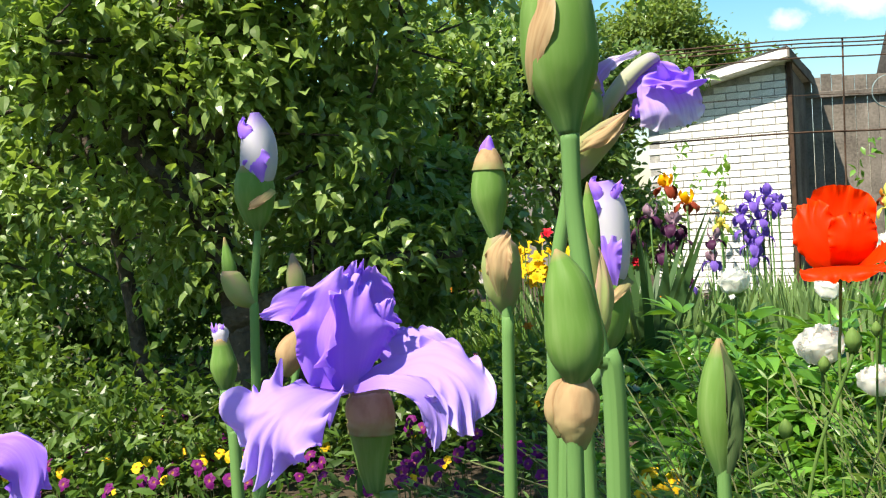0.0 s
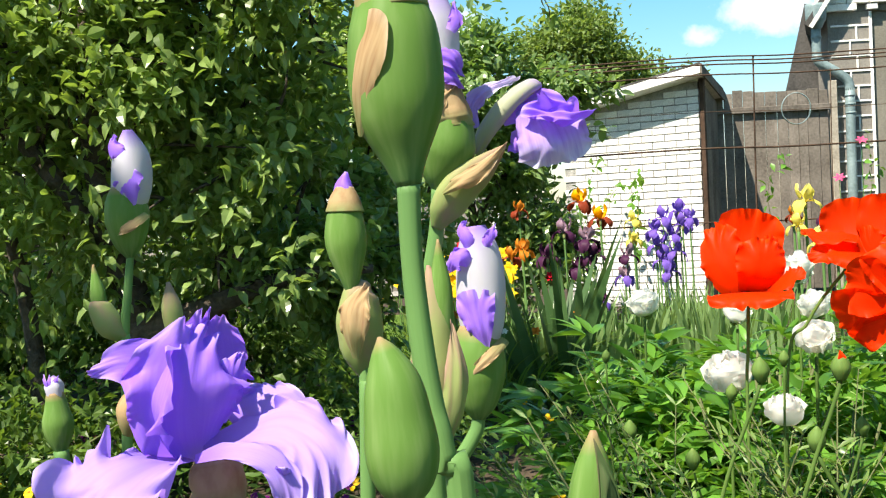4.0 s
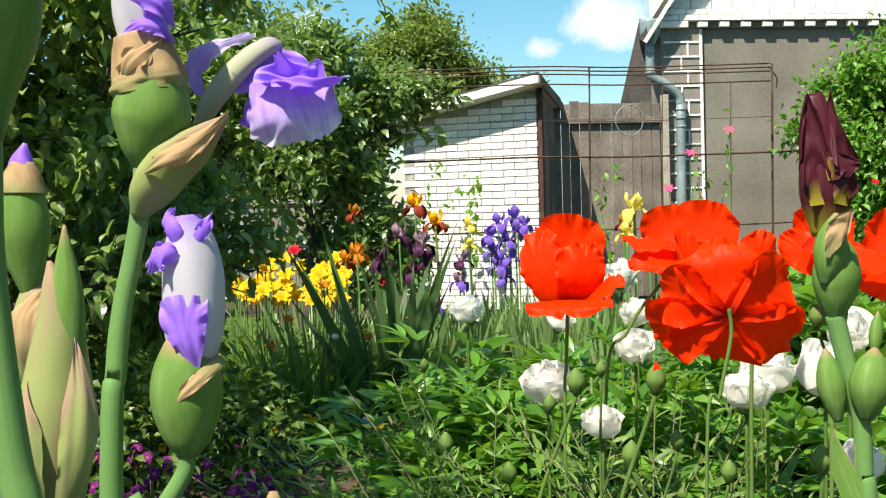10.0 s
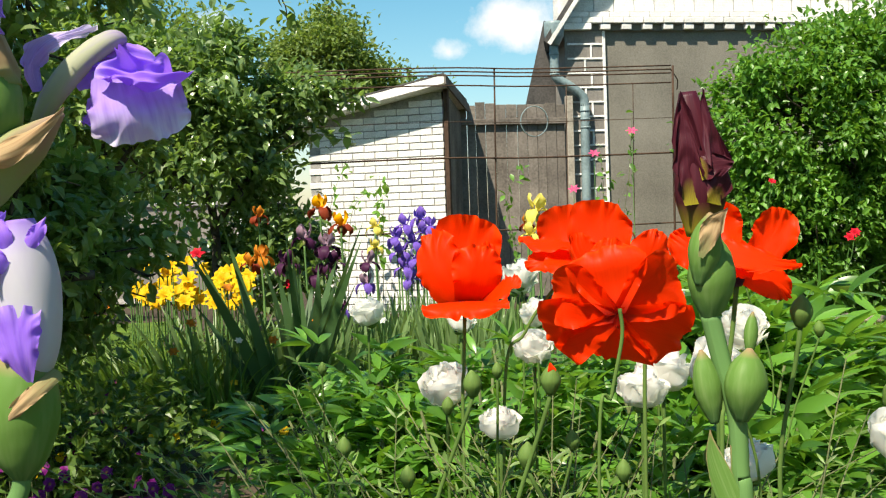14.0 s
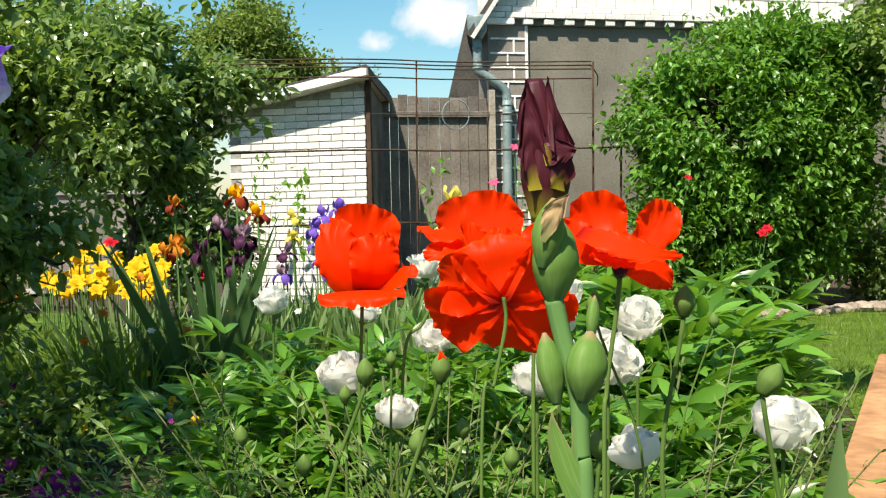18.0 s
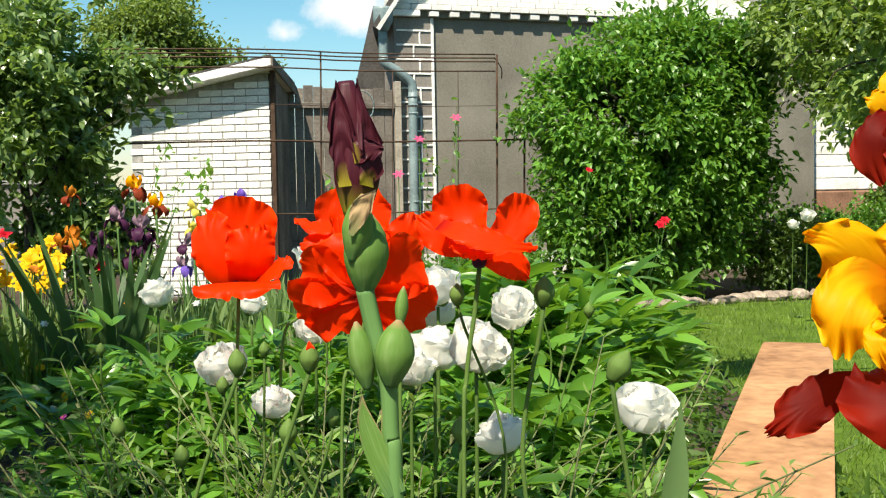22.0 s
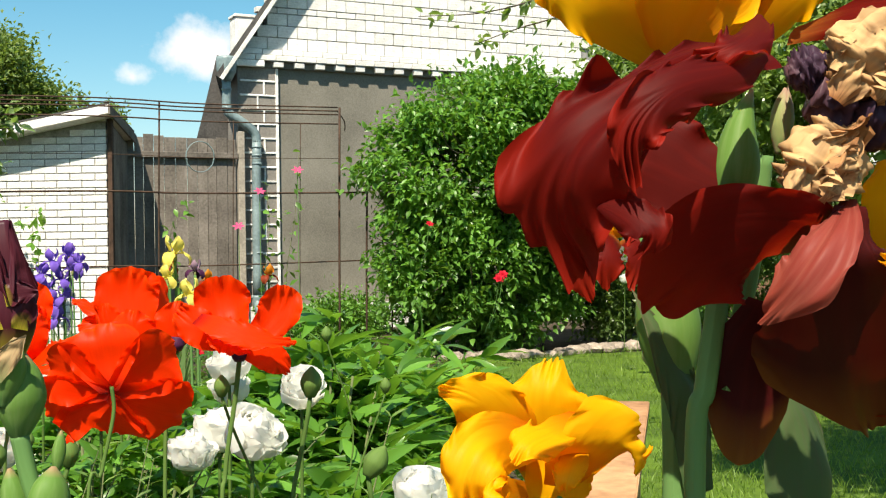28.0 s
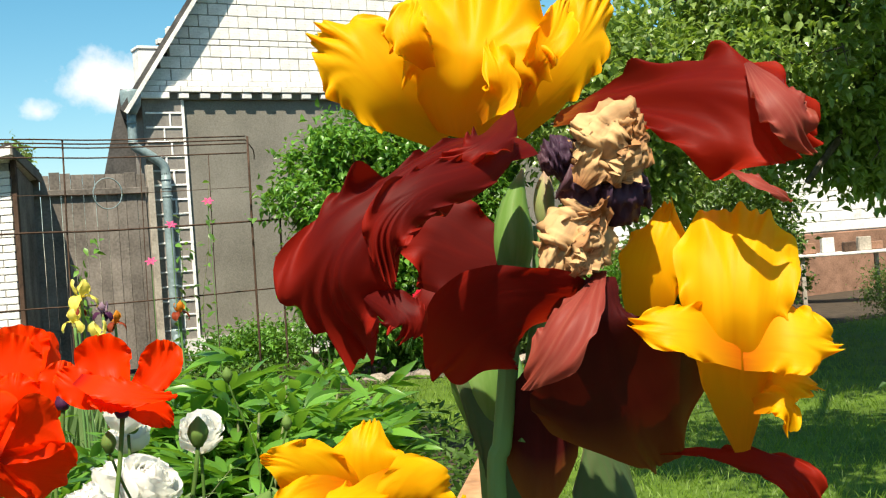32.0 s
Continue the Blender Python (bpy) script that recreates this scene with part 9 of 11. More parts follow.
blade_clump("iris_leaves", "upright pale iris leaves before the shed", 0.902, 7.142, 0.32, 0.55, 84, 226, L_IRIS, 0.042, 0.2, 0.08)
blade_clump("iris_leaves", "upright pale iris leaves before the shed", 1.338, 7.469, 0.34, 0.6, 84, 227, L_IRIS, 0.042, 0.2, 0.08)
blade_clump("iris_leaves", "upright iris leaves among the peonies", 1.688, 7.204, 0.34, 0.6, 80, 228, L_IRIS, 0.042, 0.2, 0.08)
blade_clump("iris_leaves", "upright iris leaves near the trellis", 1.494, 5.067, 0.3, 0.55, 70, 229, L_IRIS, 0.042, 0.2, 0.08)
blade_clump("iris_leaves", "upright iris leaves near the fence", 1.516, 7.068, 0.4, 0.6, 84, 230, L_IRIS, 0.042, 0.2, 0.08)
blade_clump("iris_leaves", "broad dark iris leaves in a fan before the lilies", 0.449, 6.203, 0.1, 0.98, 16, 231, L_SWORD, 0.080, 0.6, 0.05)
blade_clump("iris_leaves", "broad dark iris leaves in a fan before the lilies", 0.573, 6.282, 0.08, 0.95, 13, 232, L_SWORD, 0.080, 0.6, 0.05)
blade_clump("lily_leaves", "arching narrow lily leaves", -0.168, 6.921, 0.42, 0.6, 260, 233, L_LILY, 0.016, 0.7, 0.5)
blade_clump("lily_leaves", "arching narrow lily leaves", -0.446, 7.275, 0.42, 0.5, 200, 234, L_LILY, 0.016, 0.7, 0.5)
blade_clump("lily_leaves", "arching narrow lily leaves", 0.146, 6.459, 0.36, 0.5, 180, 235, L_LILY, 0.016, 0.7, 0.5)


# ---- irises and other flowers farther off ----
def garden_iris(place, size, standard, fall, label, seed, group):
    x, y, z = place
    P = thing("iris", label, "iris", pose(x, y, 0), group)
    iris_bloom(P, (0, 0, z), size, standard, fall, turn=seed * 37, seed=seed, fine=False, beard=False)
    stem(P, [(0, 0, z - 0.2 * size), (0.01, 0.01, z * 0.6), (0.02, 0.02, -0.02)], 0.005)
    return P


def flower_cup(name, label, category, place, size, mat, seed, group, petals=6, stem_r=0.003, open_=0.8, low=0.0):
    """A simple six-petalled or many-petalled bloom on a stalk."""
    x, y, z = place
    P = thing(name, label, category, pose(x, y, 0), group)
    rr = random.Random(seed)
    tilt = Vector((rr.uniform(-0.4, 0.4), -0.7, 0.8)).normalized()
    m = Matrix.Translation((0, 0, z)) @ tilt.to_track_quat("Z", "Y").to_matrix().to_4x4()
    for k in range(petals):
        ring = k // 6
        r = m @ Matrix.Rotation(radians(360 * k / min(petals, 6) + 25 * ring), 4, "Z")
        o = open_ * (1 - 0.28 * ring)
        pts = [r @ Vector(p) for p in ((0.02 * size, 0, 0), (0.2 * size * o, 0, 0.12 * size), (0.4 * size * o, 0, 0.2 * size), (0.54 * size * o, 0, 0.16 * size))]
        petal("petal", P, mat, pts, [0.08 * size, 0.24 * size, 0.28 * size, 0.08 * size], r.to_3x3() @ Vector((-0.3, 0, 1)), nu=6, nv=4, cup=0.2, ruffle=0.02 * size, seed=seed + k)
    end = low or z + 0.02
    stem(P, [(0, 0, z), (0.005, end * 0.2 if low else 0.01, z - 0.5 * end), (0.01, end * 0.6 if low else 0.02, z - end)], stem_r)
    return P


garden_iris((0.682, 6.685, 1.076), 0.142, P_GOLD, P_BRONZE, "iris with orange standards and bronze falls", 1, "irises across the bed")
garden_iris((0.794, 6.662, 0.977), 0.142, P_GOLD, P_BRONZE, "iris with orange standards and bronze falls", 2, "irises across the bed")
garden_iris((0.360, 7.249, 1.048), 0.114, P_ORANGE, P_BRONZE, "rusty orange iris in the bed", 3, "irises across the bed")
garden_iris((0.356, 6.938, 0.807), 0.142, P_ORANGE, P_ORANGE, "orange-brown iris in bloom", 4, "irises across the bed")
garden_iris((0.293, 7.050, 0.766), 0.123, P_ORANGE, P_BRONZE, "orange-brown iris in bloom", 5, "irises across the bed")
garden_iris((0.488, 6.711, 0.770), 0.142, P_PLUM, P_PLUM, "dark plum iris in full bloom", 6, "irises across the bed")
garden_iris((0.702, 6.574, 0.861), 0.152, P_MAUVE, P_PLUM, "smoky mauve and plum iris", 7, "irises across the bed")
garden_iris((0.588, 6.697, 0.910), 0.142, P_MAUVE, P_PLUM, "smoky mauve and plum iris", 8, "irises across the bed")
garden_iris((0.739, 6.565, 0.772), 0.133, P_PLUM, P_PLUM, "dark plum iris in full bloom", 9, "irises across the bed")
garden_iris((0.658, 6.679, 0.701), 0.123, P_PLUM, P_PLUM, "dark plum iris in full bloom", 10, "irises across the bed")
garden_iris((1.076, 7.323, 0.955), 0.114, P_YELLOW, P_YELLOW, "small yellow iris before the shed", 11, "irises across the bed")
garden_iris((1.071, 7.320, 0.832), 0.104, P_YELLOW, P_YELLOW, "small yellow iris before the shed", 12, "irises across the bed")
garden_iris((1.000, 7.127, 0.742), 0.133, P_MAUVE, P_PLUM, "pinkish plum iris before the shed", 13, "irises across the bed")
garden_iris((0.982, 7.127, 0.616), 0.123, P_MAUVE, P_BLUE, "pale lilac iris before the shed", 14, "irises across the bed")
garden_iris((0.746, 6.354, 0.530), 0.095, P_PLUM, P_BLUE, "dark violet iris low in the bed", 15, "irises across the bed")
garden_iris((1.380, 4.679, 1.022), 0.123, P_YELLOW, P_YELLOW, "lemon yellow iris near the trellis", 16, "irises across the bed")
garden_iris((1.403, 4.554, 0.857), 0.114, P_YELLOW, P_YELLOW, "lemon yellow iris near the trellis", 17, "irises across the bed")
garden_iris((1.450, 4.643, 0.953), 0.076, P_MAUVE, P_PLUM, "small dark iris beside the yellow ones", 18, "irises across the bed")
garden_iris((1.542, 4.820, 0.901), 0.085, P_ORANGE, P_BRONZE, "small rusty iris near the poppies", 19, "irises across the bed")
garden_iris((1.468, 7.542, 0.946), 0.114, P_BLUE, P_BLUE, "violet-blue iris before the shed", 20, "irises across the bed")
garden_iris((1.337, 4.636, 0.926), 0.095, P_YELLOW, P_YELLOW, "lemon yellow iris near the trellis", 21, "irises across the bed")
garden_iris((1.908, 5.116, 0.911), 0.085, P_ORANGE, P_BRONZE, "small rusty iris near the poppies", 22, "irises across the bed")
garden_iris((1.483, 5.219, 0.962), 0.076, P_ORANGE, P_BRONZE, "small rusty iris near the poppies", 23, "irises across the bed")
garden_iris((1.336, 7.785, 0.956), 0.142, P_BLUE, P_BLUE, "violet-blue iris in a dense clump", 24, "irises across the bed")
garden_iris((1.442, 7.767, 0.997), 0.142, P_BLUE, P_BLUE, "violet-blue iris in a dense clump", 25, "irises across the bed")
garden_iris((1.282, 7.792, 0.874), 0.142, P_BLUE, P_BLUE, "violet-blue iris in a dense clump", 26, "irises across the bed")
garden_iris((1.399, 7.770, 0.840), 0.142, P_BLUE, P_BLUE, "violet-blue iris in a dense clump", 27, "irises across the bed")
garden_iris((1.300, 7.786, 0.776), 0.142, P_BLUE, P_BLUE, "violet-blue iris in a dense clump", 28, "irises across the bed")
garden_iris((1.410, 7.765, 0.727), 0.142, P_BLUE, P_BLUE, "violet-blue iris in a dense clump", 29, "irises across the bed")
garden_iris((1.326, 7.779, 0.673), 0.142, P_BLUE, P_BLUE, "violet-blue iris in a dense clump", 30, "irises across the bed")
garden_iris((1.461, 7.761, 0.906), 0.142, P_BLUE, P_BLUE, "violet-blue iris in a dense clump", 31, "irises across the bed")
garden_iris((1.368, 7.769, 0.596), 0.142, P_BLUE, P_BLUE, "violet-blue iris in a dense clump", 32, "irises across the bed")
flower_cup("yellow_lily", "bright yellow day lily bloom", "lily", (0.262, 7.633, 0.647), 0.108, P_LILY, 1, "yellow day lilies")
flower_cup("yellow_lily", "bright yellow day lily bloom", "lily", (0.010, 7.467, 0.707), 0.111, P_LILY, 2, "yellow day lilies")
flower_cup("yellow_lily", "bright yellow day lily bloom", "lily", (0.206, 7.552, 0.643), 0.122, P_LILY, 3, "yellow day lilies")
flower_cup("yellow_lily", "bright yellow day lily bloom", "lily", (-0.133, 7.710, 0.562), 0.118, P_LILY, 4, "yellow day lilies")
flower_cup("yellow_lily", "bright yellow day lily bloom", "lily", (0.254, 6.658, 0.564), 0.126, P_LILY, 5, "yellow day lilies")
flower_cup("yellow_lily", "bright yellow day lily bloom", "lily", (0.076, 7.284, 0.523), 0.110, P_LILY, 6, "yellow day lilies")
flower_cup("yellow_lily", "bright yellow day lily bloom", "lily", (-0.064, 7.111, 0.691), 0.139, P_LILY, 7, "yellow day lilies")
flower_cup("yellow_lily", "bright yellow day lily bloom", "lily", (-0.166, 7.158, 0.766), 0.127, P_LILY, 8, "yellow day lilies")
flower_cup("yellow_lily", "bright yellow day lily bloom", "lily", (0.240, 6.774, 0.669), 0.138, P_LILY, 9, "yellow day lilies")
flower_cup("yellow_lily", "bright yellow day lily bloom", "lily", (-0.069, 7.081, 0.636), 0.113, P_LILY, 10, "yellow day lilies")
flower_cup("yellow_lily", "bright yellow day lily bloom", "lily", (0.072, 6.708, 0.621), 0.121, P_LILY, 11, "yellow day lilies")
flower_cup("yellow_lily", "bright yellow day lily bloom", "lily", (-0.143, 6.788, 0.791), 0.139, P_LILY, 12, "yellow day lilies")
flower_cup("yellow_lily", "bright yellow day lily bloom", "lily", (0.214, 7.354, 0.701), 0.106, P_LILY, 13, "yellow day lilies")
flower_cup("yellow_lily", "bright yellow day lily bloom", "lily", (0.237, 7.447, 0.649), 0.115, P_LILY, 14, "yellow day lilies")
flower_cup("yellow_lily", "bright yellow day lily bloom", "lily", (-0.169, 7.706, 0.712), 0.120, P_LILY, 15, "yellow day lilies")
flower_cup("yellow_lily", "bright yellow day lily bloom", "lily", (-0.080, 7.601, 0.503), 0.119, P_LILY, 16, "yellow day lilies")
flower_cup("yellow_lily", "bright yellow day lily bloom", "lily", (-0.180, 6.651, 0.624), 0.119, P_LILY, 17, "yellow day lilies")
flower_cup("yellow_lily", "bright yellow day lily bloom", "lily", (0.194, 6.737, 0.565), 0.108, P_LILY, 18, "yellow day lilies")
flower_cup("yellow_lily", "bright yellow day lily bloom", "lily", (0.138, 6.755, 0.662), 0.123, P_LILY, 19, "yellow day lilies")
flower_cup("yellow_lily", "bright yellow day lily bloom", "lily", (-0.369, 7.196, 0.634), 0.130, P_LILY, 20, "yellow day lilies")
flower_cup("yellow_lily", "bright yellow day lily bloom", "lily", (-0.343, 7.002, 0.662), 0.122, P_LILY, 21, "yellow day lilies")
flower_cup("yellow_lily", "bright yellow day lily bloom", "lily", (-0.183, 7.214, 0.647), 0.127, P_LILY, 22, "yellow day lilies")
flower_cup("yellow_lily", "bright yellow day lily bloom", "lily", (-0.331, 6.640, 0.792), 0.118, P_LILY, 23, "yellow day lilies")
flower_cup("yellow_lily", "bright yellow day lily bloom", "lily", (-0.077, 7.320, 0.781), 0.122, P_LILY, 24, "yellow day lilies")
flower_cup("yellow_lily", "bright yellow day lily bloom", "lily", (-0.076, 7.642, 0.632), 0.126, P_LILY, 25, "yellow day lilies")
flower_cup("yellow_lily", "bright yellow day lily bloom", "lily", (-0.360, 7.403, 0.782), 0.116, P_LILY, 26, "yellow day lilies")
flower_cup("yellow_lily", "bright yellow day lily bloom", "lily", (0.117, 6.932, 0.687), 0.131, P_LILY, 27, "yellow day lilies")
flower_cup("yellow_lily", "bright yellow day lily bloom", "lily", (-0.269, 6.896, 0.766), 0.120, P_LILY, 28, "yellow day lilies")
flower_cup("yellow_lily", "bright yellow day lily bloom", "lily", (0.227, 7.448, 0.554), 0.127, P_LILY, 29, "yellow day lilies")
flower_cup("yellow_lily", "bright yellow day lily bloom", "lily", (-0.406, 7.176, 0.760), 0.136, P_LILY, 30, "yellow day lilies")
flower_cup("yellow_lily", "bright yellow day lily bloom", "lily", (-0.175, 7.555, 0.656), 0.117, P_LILY, 31, "yellow day lilies")
flower_cup("yellow_lily", "bright yellow day lily bloom", "lily", (0.112, 7.110, 0.653), 0.127, P_LILY, 32, "yellow day lilies")
flower_cup("yellow_lily", "bright yellow day lily bloom", "lily", (-0.081, 7.601, 0.772), 0.139, P_LILY, 33, "yellow day lilies")
flower_cup("yellow_lily", "bright yellow day lily bloom", "lily", (0.176, 7.233, 0.716), 0.132, P_LILY, 34, "yellow day lilies")
flower_cup("yellow_lily", "bright yellow day lily bloom", "lily", (-0.339, 6.652, 0.636), 0.138, P_LILY, 35, "yellow day lilies")
flower_cup("yellow_lily", "bright yellow day lily bloom", "lily", (-0.233, 6.811, 0.563), 0.124, P_LILY, 36, "yellow day lilies")
flower_cup("yellow_lily", "bright yellow day lily bloom", "lily", (0.167, 7.316, 0.500), 0.134, P_LILY, 37, "yellow day lilies")
flower_cup("yellow_lily", "bright yellow day lily bloom", "lily", (-0.136, 6.981, 0.620), 0.138, P_LILY, 38, "yellow day lilies")
flower_cup("yellow_lily", "bright yellow day lily bloom", "lily", (0.133, 7.423, 0.703), 0.107, P_LILY, 39, "yellow day lilies")
flower_cup("yellow_lily", "bright yellow day lily bloom", "lily", (0.231, 6.847, 0.631), 0.128, P_LILY, 40, "yellow day lilies")
flower_cup("yellow_lily", "bright yellow day lily bloom", "lily", (0.139, 7.545, 0.617), 0.120, P_LILY, 41, "yellow day lilies")
flower_cup("yellow_lily", "bright yellow day lily bloom", "lily", (-0.176, 6.867, 0.741), 0.122, P_LILY, 42, "yellow day lilies")
flower_cup("yellow_lily", "bright yellow day lily bloom", "lily", (0.115, 7.237, 0.550), 0.133, P_LILY, 43, "yellow day lilies")
flower_cup("yellow_lily", "bright yellow day lily bloom", "lily", (0.255, 6.547, 0.657), 0.127, P_LILY, 44, "yellow day lilies")
flower_cup("yellow_lily", "bright yellow day lily bloom", "lily", (-0.447, 7.785, 0.612), 0.122, P_LILY, 45, "yellow day lilies")
flower_cup("yellow_lily", "bright yellow day lily bloom", "lily", (0.259, 7.623, 0.774), 0.111, P_LILY, 46, "yellow day lilies")
flower_cup("yellow_lily", "bright yellow day lily bloom", "lily", (0.178, 6.940, 0.743), 0.110, P_LILY, 47, "yellow day lilies")
flower_cup("yellow_lily", "bright yellow day lily bloom", "lily", (-0.412, 7.471, 0.602), 0.109, P_LILY, 48, "yellow day lilies")
flower_cup("yellow_lily", "bright yellow day lily bloom", "lily", (0.021, 7.581, 0.734), 0.110, P_LILY, 49, "yellow day lilies")
flower_cup("yellow_lily", "bright yellow day lily bloom", "lily", (-0.006, 7.144, 0.556), 0.128, P_LILY, 50, "yellow day lilies")
flower_cup("yellow_lily", "bright yellow day lily bloom", "lily", (0.157, 7.466, 0.594), 0.113, P_LILY, 51, "yellow day lilies")
flower_cup("yellow_lily", "bright yellow day lily bloom", "lily", (0.236, 7.564, 0.654), 0.129, P_LILY, 52, "yellow day lilies")
flower_cup("yellow_lily", "bright yellow day lily bloom", "lily", (0.098, 6.598, 0.567), 0.135, P_LILY, 53, "yellow day lilies")
flower_cup("yellow_lily", "bright yellow day lily bloom", "lily", (-0.197, 6.796, 0.611), 0.121, P_LILY, 54, "yellow day lilies")
flower_cup("yellow_lily", "bright yellow day lily bloom", "lily", (-0.304, 6.899, 0.614), 0.122, P_LILY, 55, "yellow day lilies")
flower_cup("yellow_lily", "bright yellow day lily bloom", "lily", (0.150, 7.543, 0.699), 0.123, P_LILY, 56, "yellow day lilies")
flower_cup("yellow_lily", "bright yellow day lily bloom", "lily", (0.259, 7.652, 0.555), 0.130, P_LILY, 57, "yellow day lilies")
flower_cup("yellow_lily", "bright yellow day lily bloom", "lily", (-0.218, 7.675, 0.659), 0.137, P_LILY, 58, "yellow day lilies")
flower_cup("yellow_lily", "bright yellow day lily bloom", "lily", (-0.220, 6.840, 0.773), 0.127, P_LILY, 59, "yellow day lilies")
flower_cup("yellow_lily", "bright yellow day lily bloom", "lily", (-0.267, 6.926, 0.644), 0.134, P_LILY, 60, "yellow day lilies")
flower_cup("yellow_lily", "bright yellow day lily bloom", "lily", (-0.236, 6.933, 0.568), 0.106, P_LILY, 61, "yellow day lilies")
flower_cup("yellow_lily", "bright yellow day lily bloom", "lily", (-0.280, 6.746, 0.619), 0.114, P_LILY, 62, "yellow day lilies")
flower_cup("yellow_lily", "bright yellow day lily bloom", "lily", (0.292, 7.222, 0.694), 0.124, P_LILY, 63, "yellow day lilies")
flower_cup("yellow_lily", "bright yellow day lily bloom", "lily", (-0.073, 6.545, 0.597), 0.118, P_LILY, 64, "yellow day lilies")
flower_cup("yellow_lily", "bright yellow day lily bloom", "lily", (-0.107, 7.395, 0.617), 0.105, P_LILY, 65, "yellow day lilies")
flower_cup("yellow_lily", "bright yellow day lily bloom", "lily", (-0.330, 6.958, 0.777), 0.132, P_LILY, 66, "yellow day lilies")
flower_cup("yellow_lily", "bright yellow day lily bloom", "lily", (0.103, 6.958, 0.550), 0.120, P_LILY, 67, "yellow day lilies")
flower_cup("yellow_lily", "bright yellow day lily bloom", "lily", (-0.349, 7.643, 0.536), 0.138, P_LILY, 68, "yellow day lilies")
flower_cup("yellow_lily", "bright yellow day lily bloom", "lily", (0.098, 7.160, 0.553), 0.134, P_LILY, 69, "yellow day lilies")
flower_cup("yellow_lily", "bright yellow day lily bloom", "lily", (-0.201, 7.448, 0.593), 0.127, P_LILY, 70, "yellow day lilies")
flower_cup("yellow_lily", "bright yellow day lily bloom", "lily", (0.172, 6.762, 0.643), 0.107, P_LILY, 71, "yellow day lilies")
flower_cup("yellow_lily", "bright yellow day lily bloom", "lily", (-0.202, 7.632, 0.757), 0.124, P_LILY, 72, "yellow day lilies")
flower_cup("yellow_lily", "bright yellow day lily bloom", "lily", (0.094, 7.433, 0.519), 0.135, P_LILY, 73, "yellow day lilies")
flower_cup("yellow_lily", "bright yellow day lily bloom", "lily", (-0.033, 7.658, 0.572), 0.120, P_LILY, 74, "yellow day lilies")
flower_cup("yellow_lily", "bright yellow day lily bloom", "lily", (0.075, 6.767, 0.556), 0.108, P_LILY, 75, "yellow day lilies")
flower_cup("yellow_lily", "bright yellow day lily bloom", "lily", (-0.081, 7.138, 0.560), 0.112, P_LILY, 76, "yellow day lilies")
flower_cup("yellow_lily", "bright yellow day lily bloom", "lily", (0.278, 6.974, 0.690), 0.108, P_LILY, 77, "yellow day lilies")
flower_cup("yellow_lily", "bright yellow day lily bloom", "lily", (-0.114, 7.035, 0.536), 0.132, P_LILY, 78, "yellow day lilies")
flower_cup("yellow_lily", "bright yellow day lily bloom", "lily", (0.248, 7.293, 0.786), 0.110, P_LILY, 79, "yellow day lilies")
flower_cup("yellow_lily", "bright yellow day lily bloom", "lily", (-0.056, 6.934, 0.585), 0.130, P_LILY, 80, "yellow day lilies")
flower_cup("yellow_lily", "bright yellow day lily bloom", "lily", (-0.227, 7.422, 0.650), 0.124, P_LILY, 81, "yellow day lilies")
flower_cup("yellow_lily", "bright yellow day lily bloom", "lily", (-0.170, 6.687, 0.643), 0.117, P_LILY, 82, "yellow day lilies")
flower_cup("yellow_lily", "bright yellow day lily bloom", "lily", (0.137, 6.581, 0.706), 0.129, P_LILY, 83, "yellow day lilies")
flower_cup("yellow_lily", "bright yellow day lily bloom", "lily", (0.243, 7.569, 0.747), 0.105, P_LILY, 84, "yellow day lilies")
flower_cup("orange_lily", "small orange lily in the shade", "lily", (-0.460, 6.366, 0.599), 0.075, P_ORANGE, 60, "orange lilies")
flower_cup("orange_lily", "small orange lily in the shade", "lily", (-0.136, 6.302, 0.353), 0.075, P_ORANGE, 61, "orange lilies")
flower_cup("orange_lily", "small orange lily in the shade", "lily", (-0.044, 6.289, 0.497), 0.075, P_ORANGE, 62, "orange lilies")
flower_cup("orange_lily", "small orange lily in the shade", "lily", (0.151, 6.260, 0.676), 0.075, P_ORANGE, 63, "orange lilies")
flower_cup("orange_lily", "small orange lily in the shade", "lily", (-0.533, 6.378, 0.572), 0.075, P_ORANGE, 64, "orange lilies")
flower_cup("orange_lily", "small orange lily in the shade", "lily", (0.372, 6.213, 0.395), 0.075, P_ORANGE, 65, "orange lilies")
flower_cup("orange_lily", "small orange lily in the shade", "lily", (0.607, 6.174, 0.490), 0.075, P_ORANGE, 66, "orange lilies")
flower_cup("red_rose", "full crimson rose bloom", "rose", (-0.012, 7.512, 0.825), 0.12, P_ROSE, 80, "red roses", petals=12)
flower_cup("red_rose", "small red flower among iris leaves", "rose", (0.493, 6.706, 0.649), 0.07, P_ROSE, 81, "red roses", petals=12)
flower_cup("red_rose", "single red rose on the climbing rose", "rose", (4.971, 8.435, 0.732), 0.12, P_ROSE, 82, "red roses", petals=12, low=0.45)
flower_cup("red_rose", "small red rose on the climbing rose", "rose", (4.673, 9.130, 1.203), 0.09, P_ROSE, 83, "red roses", petals=12, low=0.45)
flower_cup("red_rose", "small red flower among iris leaves", "rose", (0.497, 6.704, 0.665), 0.07, P_ROSE, 84, "red roses", petals=12)
flower_cup("red_rose", "single red rose on the climbing rose", "rose", (4.917, 8.275, 0.774), 0.11, P_ROSE, 85, "red roses", petals=12, low=0.45)
flower_cup("red_rose", "small dark red flower", "rose", (1.574, 5.064, 0.586), 0.05, P_ROSE, 86, "red roses", petals=12)
